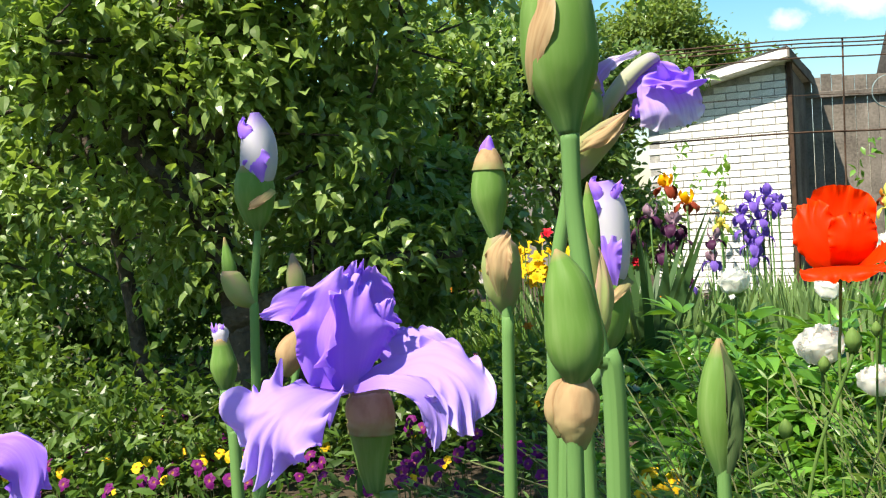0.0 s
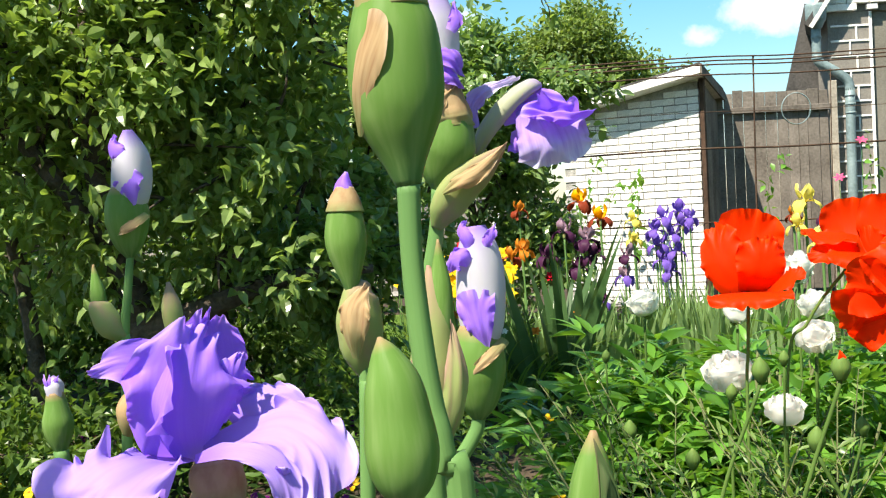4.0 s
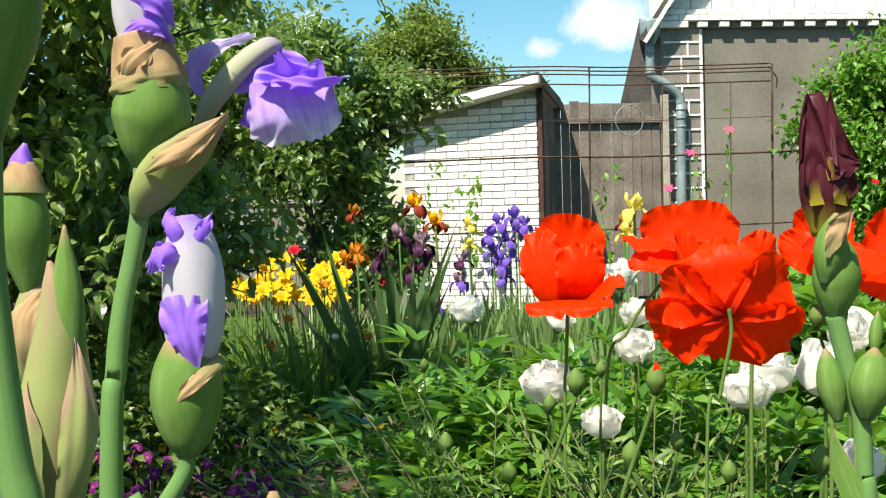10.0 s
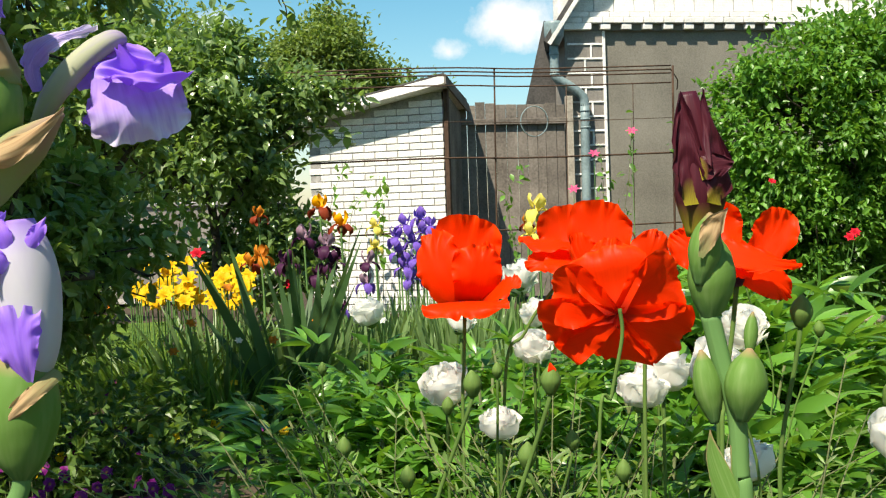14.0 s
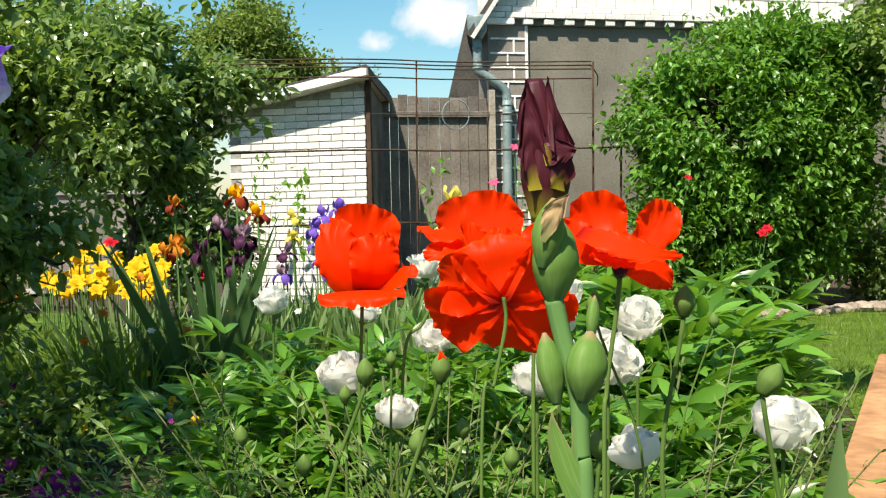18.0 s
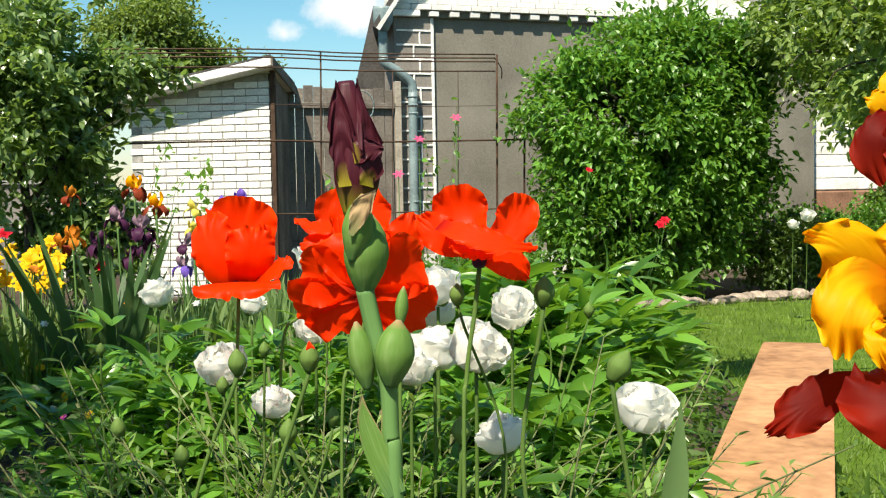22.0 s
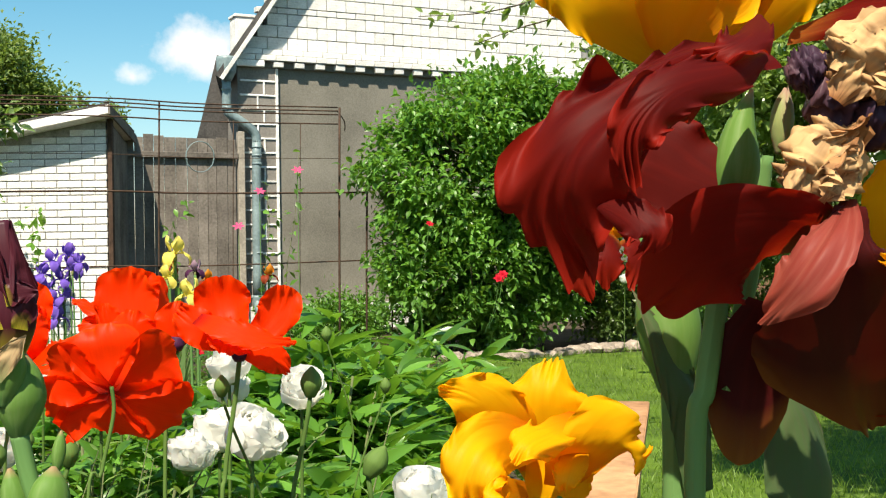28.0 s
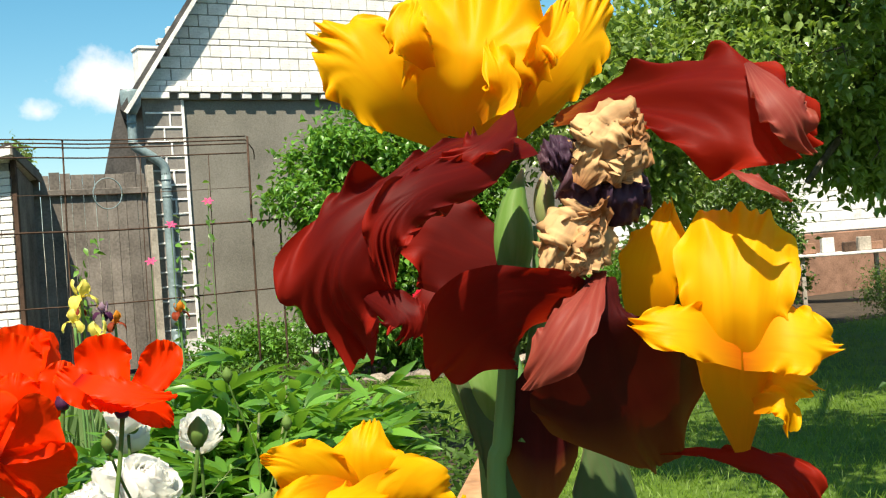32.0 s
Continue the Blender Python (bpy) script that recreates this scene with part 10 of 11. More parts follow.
flower_cup("clematis_flower", "small pink flower climbing the trellis", "clematis", (3.783, 10.013, 1.711), 0.09, P_PINK, 90, "pink climbing flowers", open_=1.2)
flower_cup("clematis_flower", "small pink flower climbing the trellis", "clematis", (3.253, 10.093, 1.208), 0.09, P_PINK, 91, "pink climbing flowers", open_=1.2)
flower_cup("clematis_flower", "small pink flower climbing the trellis", "clematis", (3.443, 10.068, 1.520), 0.09, P_PINK, 92, "pink climbing flowers", open_=1.2)
flower_cup("white_blossom", "small white blossom on a shrub", "blossom", (0.870, 5.620, 0.524), 0.05, P_WHITE, 100, "white blossoms", low=0.4)
flower_cup("white_blossom", "small white blossom on a shrub", "blossom", (0.189, 5.638, 0.463), 0.05, P_WHITE, 101, "white blossoms", low=0.4)
flower_cup("white_blossom", "small white blossom on a shrub", "blossom", (-0.724, 4.635, 1.164), 0.05, P_WHITE, 102, "white blossoms", low=0.4)


# ---- pansies ----
def pansy_mesh(mat, seed):
    rr = random.Random(seed)
    vs, fs, us = [], [], []
    for k, (a, L, w) in enumerate(((60, 0.019, 0.022), (120, 0.019, 0.022), (175, 0.018, 0.02), (5, 0.018, 0.02), (270, 0.022, 0.028))):
        c, s = math.cos(radians(a)), math.sin(radians(a))
        v, f, u = ribbon([(0, 0, 0), (c * L * 0.5, -0.003 - 0.001 * k, s * L * 0.5), (c * L, 0.0, s * L), (c * L * 1.25, 0.002, s * L * 1.25)], [0.004, w, w, w * 0.5], (0, -1, 0), nu=5, nv=4, ruffle=0.0015, seed=seed + k)
        o = len(vs)
        vs += v
        us += u
        fs += [tuple(i + o for i in q) for q in f]
    return mesh_of("pansy_face", vs, fs, mat, True, us)


PANSY = [pansy_mesh(P_PANSY, 1), pansy_mesh(P_PANSY_Y, 2), pansy_mesh(P_PANSY, 3), pansy_mesh(P_PANSY_Y, 4), pansy_mesh(P_PINK, 5)]
PANSY_STEM = tube("pansy_stalk", [(0, 0.004, 0), (0, 0.02, -0.05), (0, 0.03, -0.17)], [0.0014, 0.0016, 0.002], M_TWIG, 5, 5)


def pansy(x, y, z, kind, size, seed):
    rr = random.Random(seed)
    names = ("deep purple pansy", "yellow pansy with a dark eye", "purple pansy among leaves", "golden yellow pansy", "small pink flower")
    P = thing("pansy", names[kind] + " low over the soil", "pansy", pose(x, y, z, 0, 0, rr.uniform(-50, 30)) @ Matrix.Scale(size, 4), "pansies")
    part("face", PANSY[kind], P, m=pose(0, 0, 0, rr.uniform(-55, -10), rr.uniform(-25, 25), 0))
    part("stalk", PANSY_STEM, P)


pansy(0.299, 3.657, 0.186, 1, 1.04, 900)
pansy(0.375, 3.490, 0.180, 3, 0.96, 901)
pansy(0.335, 3.279, 0.193, 1, 1.02, 902)
pansy(0.257, 3.246, 0.205, 3, 1.20, 903)
pansy(0.328, 3.595, 0.194, 2, 0.97, 904)
pansy(0.277, 3.358, 0.204, 1, 0.97, 905)
pansy(0.337, 3.453, 0.171, 3, 1.22, 906)
pansy(0.275, 3.478, 0.195, 1, 0.95, 907)
pansy(0.329, 3.592, 0.170, 3, 1.05, 908)
pansy(0.290, 3.745, 0.167, 2, 1.16, 909)
pansy(0.373, 3.458, 0.172, 1, 1.05, 910)
pansy(0.270, 3.498, 0.185, 3, 1.02, 911)
pansy(0.321, 3.613, 0.164, 1, 1.20, 912)
pansy(0.373, 3.640, 0.180, 3, 1.23, 913)
pansy(-1.364, 4.661, 0.141, 1, 1.13, 0)
pansy(-1.887, 4.849, 0.161, 0, 1.05, 1)
pansy(-2.022, 5.415, 0.140, 2, 1.04, 2)
pansy(-1.599, 5.048, 0.173, 0, 0.95, 3)
pansy(-2.139, 4.690, 0.155, 2, 1.12, 4)
pansy(-1.602, 4.847, 0.176, 0, 1.03, 5)
pansy(-1.319, 4.390, 0.168, 2, 1.12, 6)
pansy(-1.526, 5.039, 0.200, 2, 0.79, 7)
pansy(-1.741, 4.528, 0.125, 2, 1.02, 8)
pansy(-1.641, 4.476, 0.195, 2, 0.87, 9)
pansy(-2.084, 5.061, 0.171, 0, 0.81, 10)
pansy(-1.570, 5.237, 0.120, 0, 0.89, 11)
pansy(-1.720, 4.873, 0.193, 1, 1.01, 12)
pansy(-1.754, 4.647, 0.160, 0, 0.78, 13)
pansy(-2.301, 4.991, 0.130, 0, 0.77, 14)
pansy(-1.556, 5.170, 0.126, 0, 1.05, 15)
pansy(-2.024, 4.297, 0.189, 0, 0.93, 16)
pansy(-1.588, 4.931, 0.167, 2, 0.94, 17)
pansy(-1.632, 4.908, 0.179, 2, 0.79, 18)
pansy(-1.794, 4.800, 0.122, 2, 0.76, 19)
pansy(-2.030, 5.069, 0.149, 0, 0.90, 20)
pansy(-1.524, 5.185, 0.167, 1, 1.06, 21)
pansy(-1.928, 4.434, 0.198, 1, 0.87, 22)
pansy(-1.944, 4.876, 0.177, 0, 0.98, 23)
pansy(-1.723, 5.423, 0.137, 2, 0.89, 24)
pansy(-1.268, 4.346, 0.170, 2, 0.83, 25)
pansy(-1.349, 4.655, 0.184, 0, 0.99, 26)
pansy(-1.790, 4.225, 0.185, 2, 0.84, 27)
pansy(-1.856, 5.253, 0.145, 2, 0.95, 28)
pansy(-2.119, 5.503, 0.139, 1, 0.85, 29)
pansy(-1.582, 4.377, 0.156, 2, 0.85, 30)
pansy(-1.621, 5.037, 0.141, 2, 0.77, 31)
pansy(-1.655, 4.563, 0.189, 1, 0.85, 32)
pansy(-1.645, 4.701, 0.174, 0, 1.02, 33)
pansy(-1.149, 3.943, 0.192, 3, 0.98, 34)
pansy(-1.766, 4.280, 0.157, 2, 1.02, 35)
pansy(-1.427, 4.169, 0.135, 2, 1.05, 36)
pansy(-1.071, 3.656, 0.176, 0, 1.14, 37)
pansy(-1.356, 3.736, 0.155, 2, 0.94, 38)
pansy(-1.738, 3.674, 0.134, 0, 0.94, 39)
pansy(-1.128, 3.624, 0.180, 0, 1.06, 40)
pansy(-1.524, 4.113, 0.126, 0, 0.75, 41)
pansy(-1.346, 3.810, 0.146, 1, 0.92, 42)
pansy(-1.116, 3.899, 0.157, 2, 0.88, 43)
pansy(-1.717, 3.837, 0.136, 0, 1.02, 44)
pansy(-1.086, 3.891, 0.192, 3, 0.75, 45)
pansy(-1.453, 3.947, 0.185, 1, 0.89, 46)
pansy(-1.268, 3.967, 0.145, 0, 1.12, 47)
pansy(-1.971, 4.191, 0.161, 1, 0.82, 48)
pansy(-2.005, 4.160, 0.159, 0, 1.06, 49)
pansy(-2.055, 4.246, 0.173, 3, 1.06, 50)
pansy(-1.491, 3.705, 0.127, 1, 0.83, 51)
pansy(-1.616, 3.981, 0.183, 1, 0.78, 52)
pansy(-1.705, 3.571, 0.194, 0, 1.04, 53)
pansy(-1.212, 3.828, 0.199, 3, 0.78, 54)
pansy(-1.707, 4.174, 0.162, 2, 0.77, 55)
pansy(-1.976, 4.140, 0.172, 2, 1.09, 56)
pansy(-1.331, 3.744, 0.187, 2, 0.86, 57)
pansy(-1.222, 4.058, 0.179, 1, 0.95, 58)
pansy(-1.355, 3.783, 0.182, 2, 0.83, 59)
pansy(-1.776, 3.619, 0.163, 3, 0.87, 60)
pansy(-1.353, 3.921, 0.144, 0, 1.14, 61)
pansy(-1.902, 4.334, 0.121, 0, 0.94, 62)
pansy(-1.032, 3.726, 0.144, 2, 0.96, 63)
pansy(-1.481, 3.654, 0.158, 2, 0.87, 64)
pansy(-1.316, 4.123, 0.129, 0, 0.75, 65)
pansy(-1.395, 3.432, 0.200, 2, 1.04, 66)
pansy(-1.288, 4.046, 0.173, 3, 1.14, 67)
pansy(-1.876, 4.011, 0.183, 3, 0.83, 68)
pansy(-1.428, 3.777, 0.199, 1, 1.01, 69)
pansy(-1.220, 3.788, 0.199, 2, 0.97, 70)
pansy(-1.811, 3.940, 0.185, 0, 1.01, 71)
pansy(-1.145, 4.107, 0.166, 2, 0.97, 72)
pansy(-1.374, 4.108, 0.179, 3, 1.02, 73)
pansy(-1.404, 3.752, 0.159, 0, 0.97, 74)
pansy(-1.284, 4.187, 0.147, 2, 1.00, 75)
pansy(-1.748, 3.880, 0.168, 1, 0.87, 76)
pansy(-1.369, 4.318, 0.133, 0, 1.09, 77)
pansy(-1.015, 4.621, 0.168, 0, 1.13, 78)
pansy(-0.698, 3.792, 0.149, 0, 0.97, 79)
pansy(-0.687, 4.754, 0.148, 2, 0.85, 80)
pansy(-0.429, 3.628, 0.188, 0, 0.79, 81)
pansy(-0.392, 4.013, 0.131, 1, 1.05, 82)
pansy(-0.504, 3.666, 0.176, 2, 1.10, 83)
pansy(-1.019, 4.514, 0.178, 1, 0.77, 84)
pansy(-0.624, 3.943, 0.186, 0, 0.92, 85)
pansy(-0.870, 3.785, 0.147, 2, 0.85, 86)
pansy(-0.818, 3.774, 0.180, 0, 0.93, 87)
pansy(-0.464, 3.602, 0.169, 1, 0.84, 88)
pansy(-0.583, 4.459, 0.173, 2, 0.80, 89)
pansy(-0.893, 4.080, 0.157, 0, 1.02, 90)
pansy(-0.767, 3.685, 0.171, 0, 0.79, 91)
pansy(-0.621, 3.797, 0.151, 0, 0.80, 92)
pansy(-0.667, 3.830, 0.125, 2, 0.95, 93)
pansy(-0.511, 4.779, 0.146, 1, 1.02, 94)
pansy(-0.894, 4.344, 0.133, 1, 1.08, 95)
pansy(-0.458, 4.457, 0.151, 0, 1.01, 96)
pansy(-0.833, 3.995, 0.149, 2, 0.97, 97)
pansy(-0.340, 3.908, 0.177, 2, 1.11, 98)
pansy(-0.408, 3.904, 0.144, 0, 1.15, 99)
pansy(-0.736, 4.898, 0.132, 2, 1.10, 100)
pansy(-0.575, 3.452, 0.177, 0, 1.10, 101)
pansy(-0.324, 3.658, 0.130, 0, 0.91, 102)
pansy(-0.581, 4.571, 0.131, 1, 0.92, 103)
pansy(-0.495, 3.831, 0.151, 0, 0.88, 104)
pansy(-0.487, 4.068, 0.155, 2, 0.86, 105)
pansy(-0.501, 3.574, 0.166, 0, 0.86, 106)
pansy(-0.465, 3.462, 0.197, 0, 0.77, 107)
pansy(-0.537, 4.532, 0.155, 0, 0.96, 108)
pansy(-0.503, 4.195, 0.131, 0, 0.99, 109)
pansy(-0.485, 4.974, 0.127, 2, 1.06, 110)
pansy(-0.504, 3.981, 0.135, 2, 0.98, 111)
pansy(-0.560, 4.835, 0.187, 2, 0.82, 112)
pansy(-0.461, 4.716, 0.167, 0, 0.94, 113)
pansy(-0.450, 3.633, 0.149, 0, 0.95, 114)
pansy(-0.507, 5.049, 0.160, 2, 0.83, 115)
pansy(-0.492, 4.828, 0.131, 0, 1.08, 116)
pansy(-0.388, 3.664, 0.160, 2, 0.83, 117)
pansy(0.220, 2.651, 0.432, 1, 0.88, 118)
pansy(0.234, 2.252, 0.455, 1, 1.12, 119)
pansy(0.177, 2.126, 0.463, 1, 1.05, 120)
pansy(0.260, 2.265, 0.429, 3, 1.09, 121)
pansy(0.279, 2.446, 0.433, 3, 0.90, 122)
pansy(0.184, 2.289, 0.465, 3, 1.05, 123)
pansy(0.249, 2.329, 0.463, 3, 0.86, 124)
pansy(0.249, 2.497, 0.414, 1, 0.93, 125)
pansy(0.194, 2.380, 0.410, 3, 0.96, 126)
pansy(0.194, 2.147, 0.459, 3, 1.07, 127)
pansy(0.232, 2.369, 0.410, 1, 0.80, 128)
pansy(0.261, 2.356, 0.426, 3, 1.14, 129)
pansy(0.159, 2.093, 0.474, 3, 0.78, 130)
pansy(0.304, 2.604, 0.424, 1, 1.07, 131)
pansy(0.312, 2.508, 0.448, 1, 0.85, 132)
pansy(0.270, 2.356, 0.407, 3, 0.80, 133)
pansy(-0.007, 3.523, 0.162, 0, 1.11, 134)
pansy(0.007, 3.580, 0.174, 2, 0.92, 135)
pansy(-0.046, 3.452, 0.199, 2, 1.09, 136)
pansy(0.007, 3.593, 0.197, 2, 0.90, 137)
pansy(-0.015, 3.546, 0.185, 2, 0.83, 138)
pansy(-0.333, 3.936, 0.183, 2, 0.85, 139)
pansy(-0.479, 3.871, 0.183, 0, 0.97, 140)
pansy(-0.513, 3.861, 0.159, 2, 1.13, 141)
pansy(-0.470, 4.760, 0.146, 2, 0.91, 142)
pansy(-0.425, 4.215, 0.186, 0, 0.94, 143)
pansy(-0.581, 4.493, 0.147, 0, 0.76, 144)
pansy(-0.453, 4.068, 0.194, 0, 0.95, 145)
pansy(-0.576, 4.478, 0.191, 0, 0.90, 146)
pansy(-0.201, 4.618, 0.162, 2, 0.90, 147)
pansy(-0.304, 4.378, 0.155, 2, 0.99, 148)
pansy(-0.194, 4.262, 0.142, 0, 1.07, 149)
pansy(-0.304, 4.058, 0.174, 0, 0.84, 150)
pansy(0.404, 3.570, 0.217, 1, 0.89, 151)
pansy(0.272, 3.406, 0.266, 1, 0.96, 152)
pansy(0.361, 3.427, 0.252, 3, 1.09, 153)
pansy(0.412, 3.324, 0.257, 1, 0.97, 154)
pansy(0.301, 3.605, 0.221, 3, 0.79, 155)
pansy(0.264, 3.265, 0.268, 3, 1.14, 156)
pansy(-0.681, 4.427, 0.173, 2, 0.85, 157)
pansy(-0.716, 4.496, 0.176, 0, 1.02, 158)
pansy(-0.665, 4.518, 0.184, 0, 1.09, 159)
pansy(-0.674, 4.459, 0.165, 2, 0.76, 160)
pansy(-0.520, 4.410, 0.181, 0, 1.04, 161)
pansy(-0.658, 4.877, 0.121, 2, 1.09, 162)
pansy(-0.580, 4.563, 0.184, 0, 1.02, 163)
pansy(-0.747, 4.687, 0.130, 2, 0.99, 164)
pansy(0.059, 5.427, 0.124, 3, 0.83, 165)
pansy(0.270, 5.456, 0.165, 1, 1.14, 166)
pansy(-0.346, 4.862, 0.190, 1, 0.75, 167)
pansy(-0.511, 6.513, 0.135, 0, 1.13, 168)
pansy(-0.087, 4.865, 0.174, 1, 1.08, 169)
pansy(0.353, 5.082, 0.133, 1, 1.11, 170)
pansy(0.038, 6.479, 0.165, 0, 0.77, 171)
pansy(0.163, 6.216, 0.191, 1, 1.11, 172)
pansy(0.513, 6.760, 0.149, 0, 1.07, 173)
pansy(-0.459, 6.688, 0.168, 0, 1.06, 174)
pansy(0.087, 5.187, 0.154, 1, 0.87, 175)
pansy(0.244, 4.724, 0.200, 0, 0.84, 176)
pansy(-0.170, 4.812, 0.189, 3, 0.78, 177)
pansy(-0.274, 4.966, 0.194, 0, 1.08, 178)
pansy(-0.426, 5.643, 0.120, 0, 1.08, 179)
pansy(0.022, 5.389, 0.182, 1, 0.79, 180)
pansy(-0.135, 4.119, 0.128, 0, 0.80, 181)
pansy(-0.134, 3.786, 0.175, 0, 0.88, 182)
pansy(-0.182, 3.734, 0.173, 0, 0.83, 183)
pansy(-0.187, 3.994, 0.139, 2, 0.93, 184)
pansy(-0.067, 3.867, 0.185, 2, 1.03, 185)
pansy(-2.939, 4.839, 0.150, 2, 1.07, 186)
pansy(-2.107, 3.803, 0.141, 2, 0.81, 187)
pansy(-2.214, 3.747, 0.167, 2, 0.91, 188)
pansy(-2.222, 4.007, 0.187, 2, 0.77, 189)
pansy(-2.575, 4.414, 0.143, 1, 0.90, 190)
pansy(-2.597, 4.593, 0.148, 2, 0.80, 191)
pansy(-2.412, 4.260, 0.129, 2, 0.78, 192)
pansy(-2.829, 4.622, 0.131, 2, 0.87, 193)
pansy(-2.419, 4.560, 0.199, 1, 0.81, 194)
pansy(-2.061, 3.529, 0.187, 1, 0.79, 195)
pansy(-2.334, 3.904, 0.190, 0, 0.80, 196)
pansy(-2.857, 4.795, 0.170, 0, 1.00, 197)
pansy(-2.727, 5.149, 0.130, 1, 0.79, 198)
pansy(-2.577, 4.658, 0.155, 0, 0.83, 199)
pansy(-2.054, 4.248, 0.149, 2, 1.07, 200)
pansy(-1.944, 3.682, 0.157, 2, 0.90, 201)
pansy(-1.914, 3.818, 0.174, 1, 0.84, 202)
pansy(-2.317, 4.393, 0.130, 2, 1.14, 203)
pansy(-2.510, 4.813, 0.181, 0, 1.14, 204)
pansy(-2.131, 4.138, 0.150, 0, 0.94, 205)
pansy(0.306, 3.040, 0.295, 3, 0.88, 206)
pansy(0.313, 3.374, 0.269, 3, 1.05, 207)
pansy(0.331, 3.333, 0.272, 3, 1.10, 208)
pansy(0.346, 3.292, 0.261, 3, 0.92, 209)
pansy(0.314, 3.062, 0.290, 1, 1.08, 210)
pansy(0.279, 3.275, 0.251, 3, 1.10, 211)
pansy(-0.072, 4.002, 0.166, 0, 0.75, 212)
pansy(-0.145, 4.191, 0.141, 2, 1.14, 213)
pansy(-0.095, 3.677, 0.187, 2, 0.78, 214)
pansy(-0.102, 3.935, 0.135, 0, 0.89, 215)
pansy(-0.127, 3.997, 0.169, 0, 1.11, 216)
pansy(0.296, 3.164, 0.314, 3, 1.12, 217)
pansy(0.314, 3.237, 0.283, 3, 0.83, 218)
pansy(0.310, 3.235, 0.309, 3, 0.91, 219)

# low leaves that cover the soil of the bed
rng = np.random.default_rng(91)
N = 46000
u = rng.random(N)
cy = 1.3 + 9.5 * u ** 1.1
cx = -0.62 * cy + rng.random(N) * (0.62 * cy + np.array([lawn_edge(q) for q in cy]) - 0.1)
keep = (cx > 0.25) | (cy < 3.2) | (rng.random(N) < 0.4)
cx, cy = cx[keep], cy[keep]
N = len(cx)
pos = np.stack([cx, cy, 0.015 + 0.17 * rng.random(N) ** 1.5], 1)
d = rng.normal(size=(N, 3))
d[:, 2] = np.abs(d[:, 2]) * 0.5 + 0.15
ln = 0.035 + 0.05 * rng.random(N)
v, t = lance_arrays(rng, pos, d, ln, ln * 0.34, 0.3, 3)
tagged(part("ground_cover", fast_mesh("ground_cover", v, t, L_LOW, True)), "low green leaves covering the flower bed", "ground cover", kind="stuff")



# ---- climbers ----
def climber(name, label, pts, leaves, leaf, mat, seed, r=0.004):
    """A thin climbing stem with leaves along it, rooted in the ground."""
    rng = np.random.default_rng(seed)
    p0 = Vector((pts[0][0], pts[0][1], 0))
    ob = thing(name, label, "climber", pose(*p0), "climbing plants")
    q = [Vector(p) - p0 for p in pts]
    part("stem", tube("vine_stem", q, list(np.linspace(r, r * 0.4, len(q))), M_TWIG, 5, 18), ob)
    path = spline(q, 60)
    pos = np.array([np.array(path[int(i)]) for i in rng.integers(12, 61, leaves)]) + rng.normal(size=(leaves, 3)) * 0.035
    d = rng.normal(size=(leaves, 3)) + np.array([0, -0.6, -0.5])
    ln = leaf * (0.6 + 0.7 * rng.random(leaves))
    v, t = lance_arrays(rng, pos, d, ln, ln * 0.5, 0.3, 3)
    tagged(part("leaves", fast_mesh("leaves", v, t, mat, True), ob), kind="stuff")


climber("vine", "thin vine on the white shed wall", [(1.25, 12.0, 0), (1.2, 12.1, 0.7), (1.3, 12.15, 1.25), (1.45, 12.2, 1.6)], 40, 0.09, L_ROSE, 301)
climber("vine", "thin vine on the white shed wall", [(1.75, 11.9, 0), (1.78, 11.95, 0.7), (1.8, 12.0, 1.1), (1.78, 12.05, 1.45)], 44, 0.10, L_ROSE, 302)
climber("vine", "thin vine on the white shed wall", [(1.4, 12.0, 0), (1.45, 12.05, 0.9), (1.55, 12.1, 1.2), (1.72, 12.1, 1.3)], 30, 0.08, L_ROSE, 303)
climber("clematis", "clematis climbing the rusty trellis", [(3.85, 10.4, 0), (3.8, 10.42, 0.7), (3.9, 10.44, 1.3), (3.95, 10.44, 1.9)], 46, 0.08, L_ROSE, 304)
climber("clematis", "clematis climbing the rusty trellis", [(3.6, 10.4, 0), (3.58, 10.42, 0.6), (3.65, 10.44, 1.2), (3.62, 10.44, 1.65)], 40, 0.08, L_ROSE, 305)
climber("clematis", "clematis climbing the rusty trellis", [(2.75, 10.4, 0), (2.8, 10.42, 0.6), (2.72, 10.44, 1.1), (2.85, 10.44, 1.45)], 50, 0.08, L_ROSE, 306)

# ---- things beyond the lawn ----
M_CLOTH = mottled("bright_cloth", (0.45, 0.44, 0.42), (0.66, 0.64, 0.6), 6, 0.9, 0.3)
M_BLUE = mottled("blue_plastic", (0.06, 0.16, 0.34), (0.10, 0.22, 0.42), 5, 0.4, 0.1)
work_table = thing("garden_table", "small cluttered white table beyond the lawn", "table", pose(13.7, 11.5, 0, 0, 0, -35))
part("tabletop", bevel_box("tabletop", -0.7, 0.7, -0.4, 0.4, 0.66, 0.70, M_CLOTH, 0.01), work_table)
for x, y in ((-0.6, -0.3), (0.6, -0.3), (-0.6, 0.3), (0.6, 0.3)):
    part("leg", bevel_box("table_leg", x - 0.03, x + 0.03, y - 0.03, y + 0.03, -0.02, 0.66, M_PALE_WOOD, 0.005), work_table)
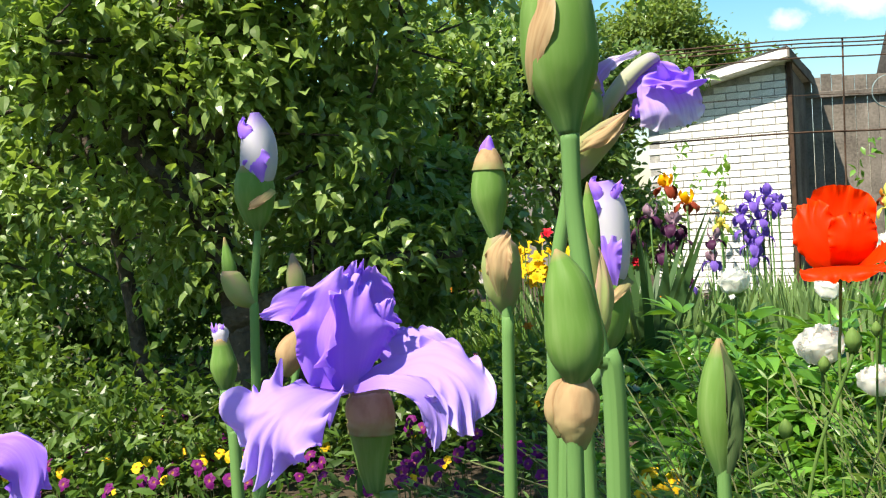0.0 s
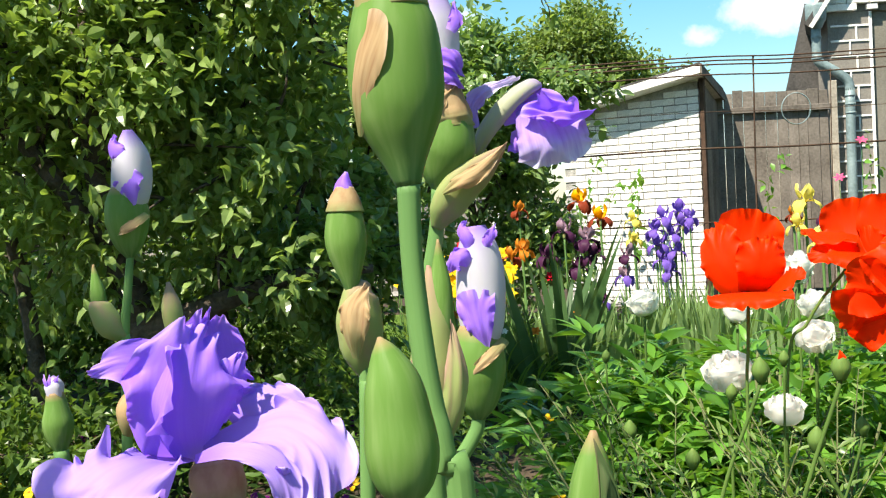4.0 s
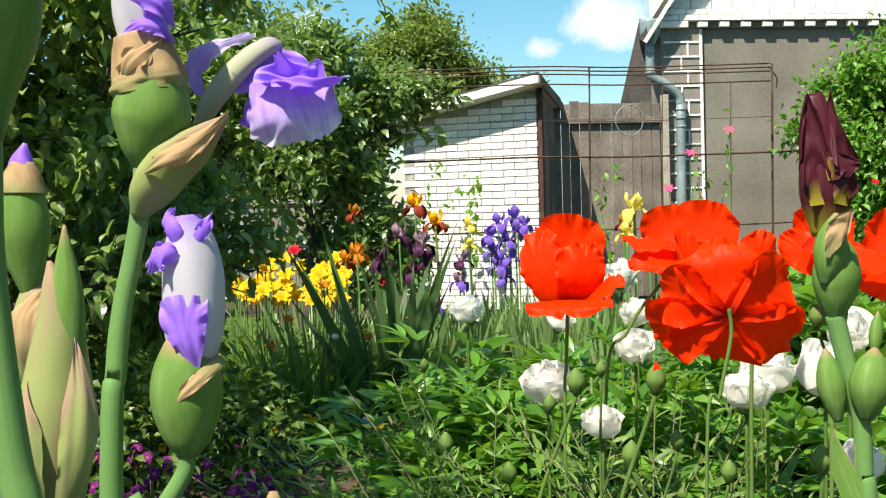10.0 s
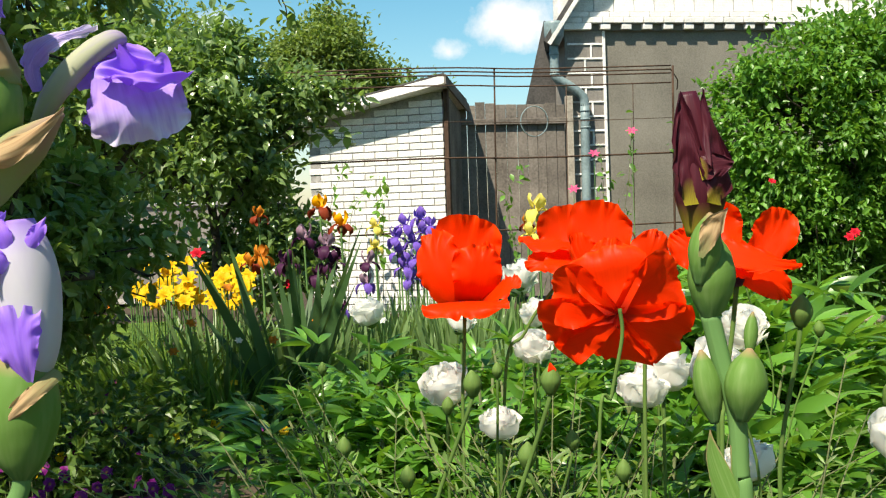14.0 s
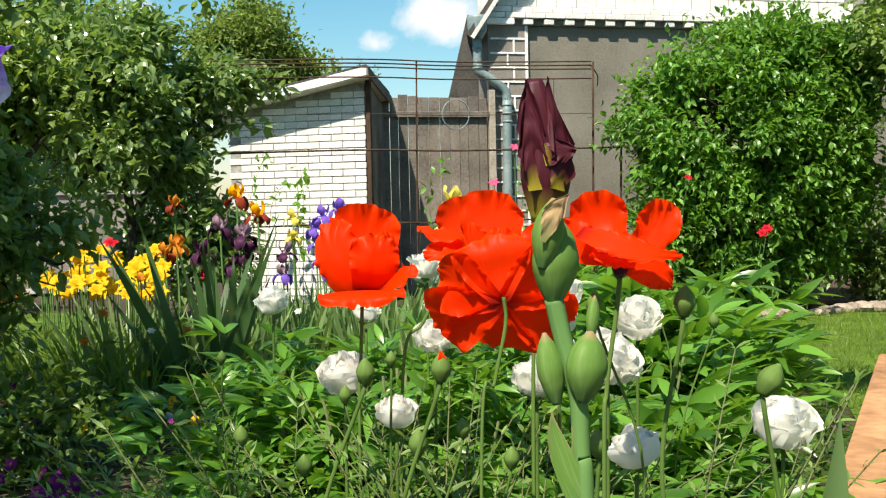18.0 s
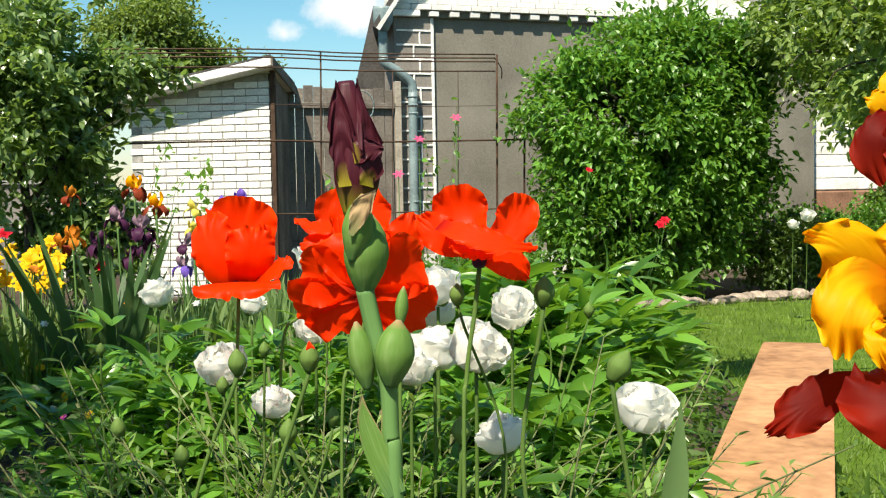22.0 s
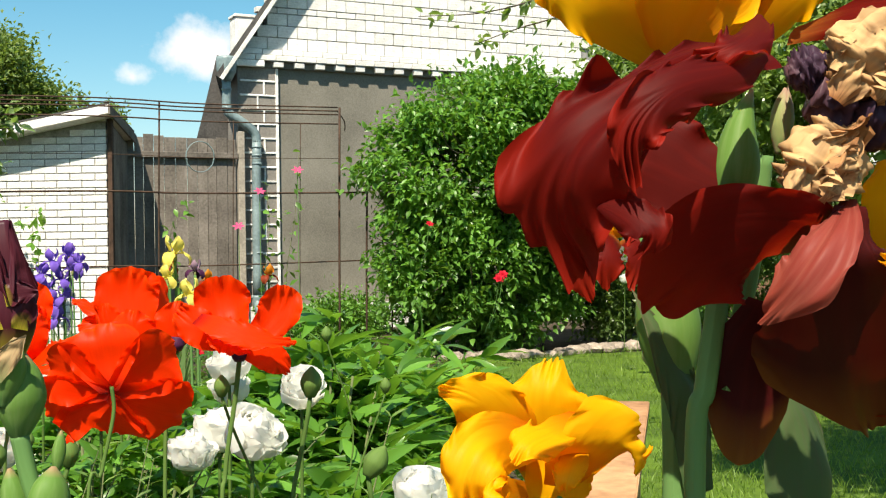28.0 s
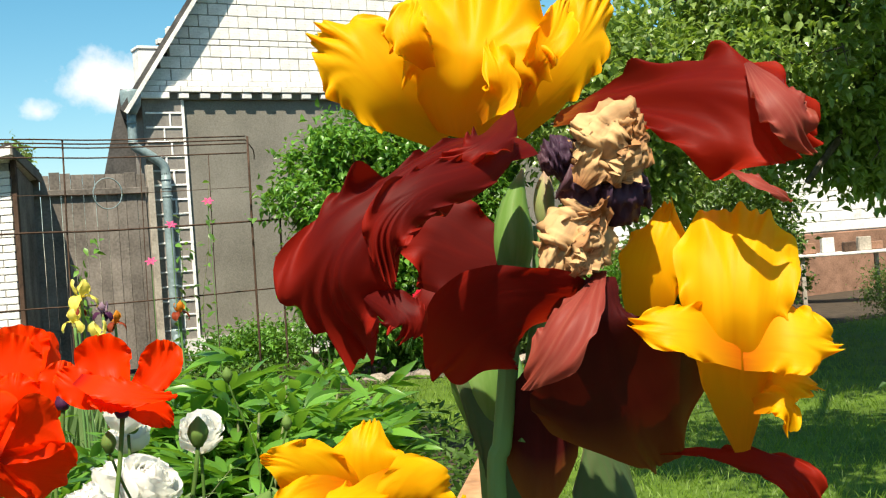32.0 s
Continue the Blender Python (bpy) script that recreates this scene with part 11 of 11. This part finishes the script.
for k, (x, y, h, mt) in enumerate(((-0.45, -0.1, 0.16, M_BANK), (-0.15, 0.05, 0.22, M_CLOTH), (0.1, -0.15, 0.14, M_RUST), (0.35, 0.0, 0.2, M_PALE_WOOD), (0.55, 0.1, 0.12, M_BANK))):
    pm = pose(13.7, 11.5, 0, 0, 0, -35) @ pose(x, y, 0.70)
    tagged(part("box", bevel_box("box", -0.09, 0.09, -0.07, 0.07, 0, h, mt, 0.012, 0.004), None, m=pm), "small worn box on the garden table", "box", "boxes on the table")
pail = thing("bucket", "blue plastic bucket standing by the table", "bucket", pose(14.3, 11.0, 0))
part("pail", tube("pail", [(0, 0, -0.01), (0, 0, 0.15), (0, 0, 0.30)], [0.11, 0.13, 0.15], M_BLUE, 18, 8), pail)
part("rim", tube("pail_rim", [(0, 0, 0.285), (0, 0, 0.305)], [0.157, 0.157], M_BLUE, 18, 2), pail)


# ---- bench ----
bench = thing("garden_bench", "orange-brown varnished pine bench plank over the lawn", "bench", pose(2.699, 3.754, 0, 0, 0, -127.79))
part("seat_board", bevel_box("seat_board", 0, 2.626, 0.000, 0.245, 0.415, 0.45, M_BENCH, 0.004, seg=2), bench)
for x in (0.25, 2.326):
    part("leg", bevel_box("leg", x, x + 0.06, 0.030, 0.215, -0.02, 0.414, M_BENCH, 0.004), bench)



# ---- bricks ----
def brick_mesh(name, w, d, h, mat, bevel=0.004):
    return bevel_box(name, 0, w, 0, d, 0, h, mat, bevel)


SHED_BRICK = brick_mesh("shed_brick", 0.25, 0.12, 0.065, M_WHITE_BRICK)
HALF_BRICK = brick_mesh("half_brick", 0.12, 0.12, 0.065, M_WHITE_BRICK)
rb = random.Random(8)
k = 0
while k * 0.075 < 2.4:
    z = k * 0.075 + 0.01
    x = -0.13 if k % 2 else -0.26
    if k % 2:
        part("brick", HALF_BRICK, shed, m=pose(-0.124, rb.uniform(-0.002, 0.002), z))
        x = -0.124 - 0.26
    while x > -SW - 0.01:
        if z + 0.07 < shed_top(x):
            part("brick", SHED_BRICK, shed, m=pose(x, rb.uniform(-0.003, 0.002), z + rb.uniform(-0.001, 0.001)))
        x -= 0.26
    k += 1
BLOCK = brick_mesh("gable_block", 0.25, 0.12, 0.138, M_WHITE_BRICK, 0.005)
THIN = brick_mesh("thin_brick", 0.25, 0.12, 0.065, M_WHITE_BRICK, 0.005)
DENTIL = brick_mesh("dentil", 0.125, 0.16, 0.065, M_WHITE_BRICK, 0.005)
# cornice: two projecting courses with dentils under them
for i in range(23):
    x = -0.05 + i * 0.26
    if x + 0.25 < HW + 0.05:
        part("brick", THIN, house, m=pose(x, -0.10 + rb.uniform(-0.003, 0.003), EAVE - 0.085))
        part("brick", THIN, house, m=pose(x + 0.1, -0.055 + rb.uniform(-0.004, 0.004), EAVE - 0.008))
for i in range(22):
    x = 0.44 + i * 0.268
    if x + 0.13 < HW:
        part("dentil", DENTIL, house, m=pose(x, -0.085, EAVE - 0.160))
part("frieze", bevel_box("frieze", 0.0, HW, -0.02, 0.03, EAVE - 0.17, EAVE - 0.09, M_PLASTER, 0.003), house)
part("corner_stone", bevel_box("corner_stone", -0.06, 0.32, -0.10, 0.3, EAVE - 0.165, EAVE - 0.09, M_WHITE_BRICK, 0.006), house)
z = EAVE + 0.07
row = 0
while z < EAVE + 2.6:
    thin = row % 5 == 3
    h = 0.065 if thin else 0.138
    x0, x1 = (z + h - EAVE) / 1.46 - 0.1, HW - (z + h - EAVE) / 1.46
    x = 0.0 if row % 2 else -0.13
    while x < min(x1 - 0.2, 4.9):
        if x > x0 - 0.1:
            part("brick", THIN if thin else BLOCK, house, m=pose(x, rb.uniform(-0.003, 0.003), z))
        x += 0.26
    z += h + 0.010
    row += 1
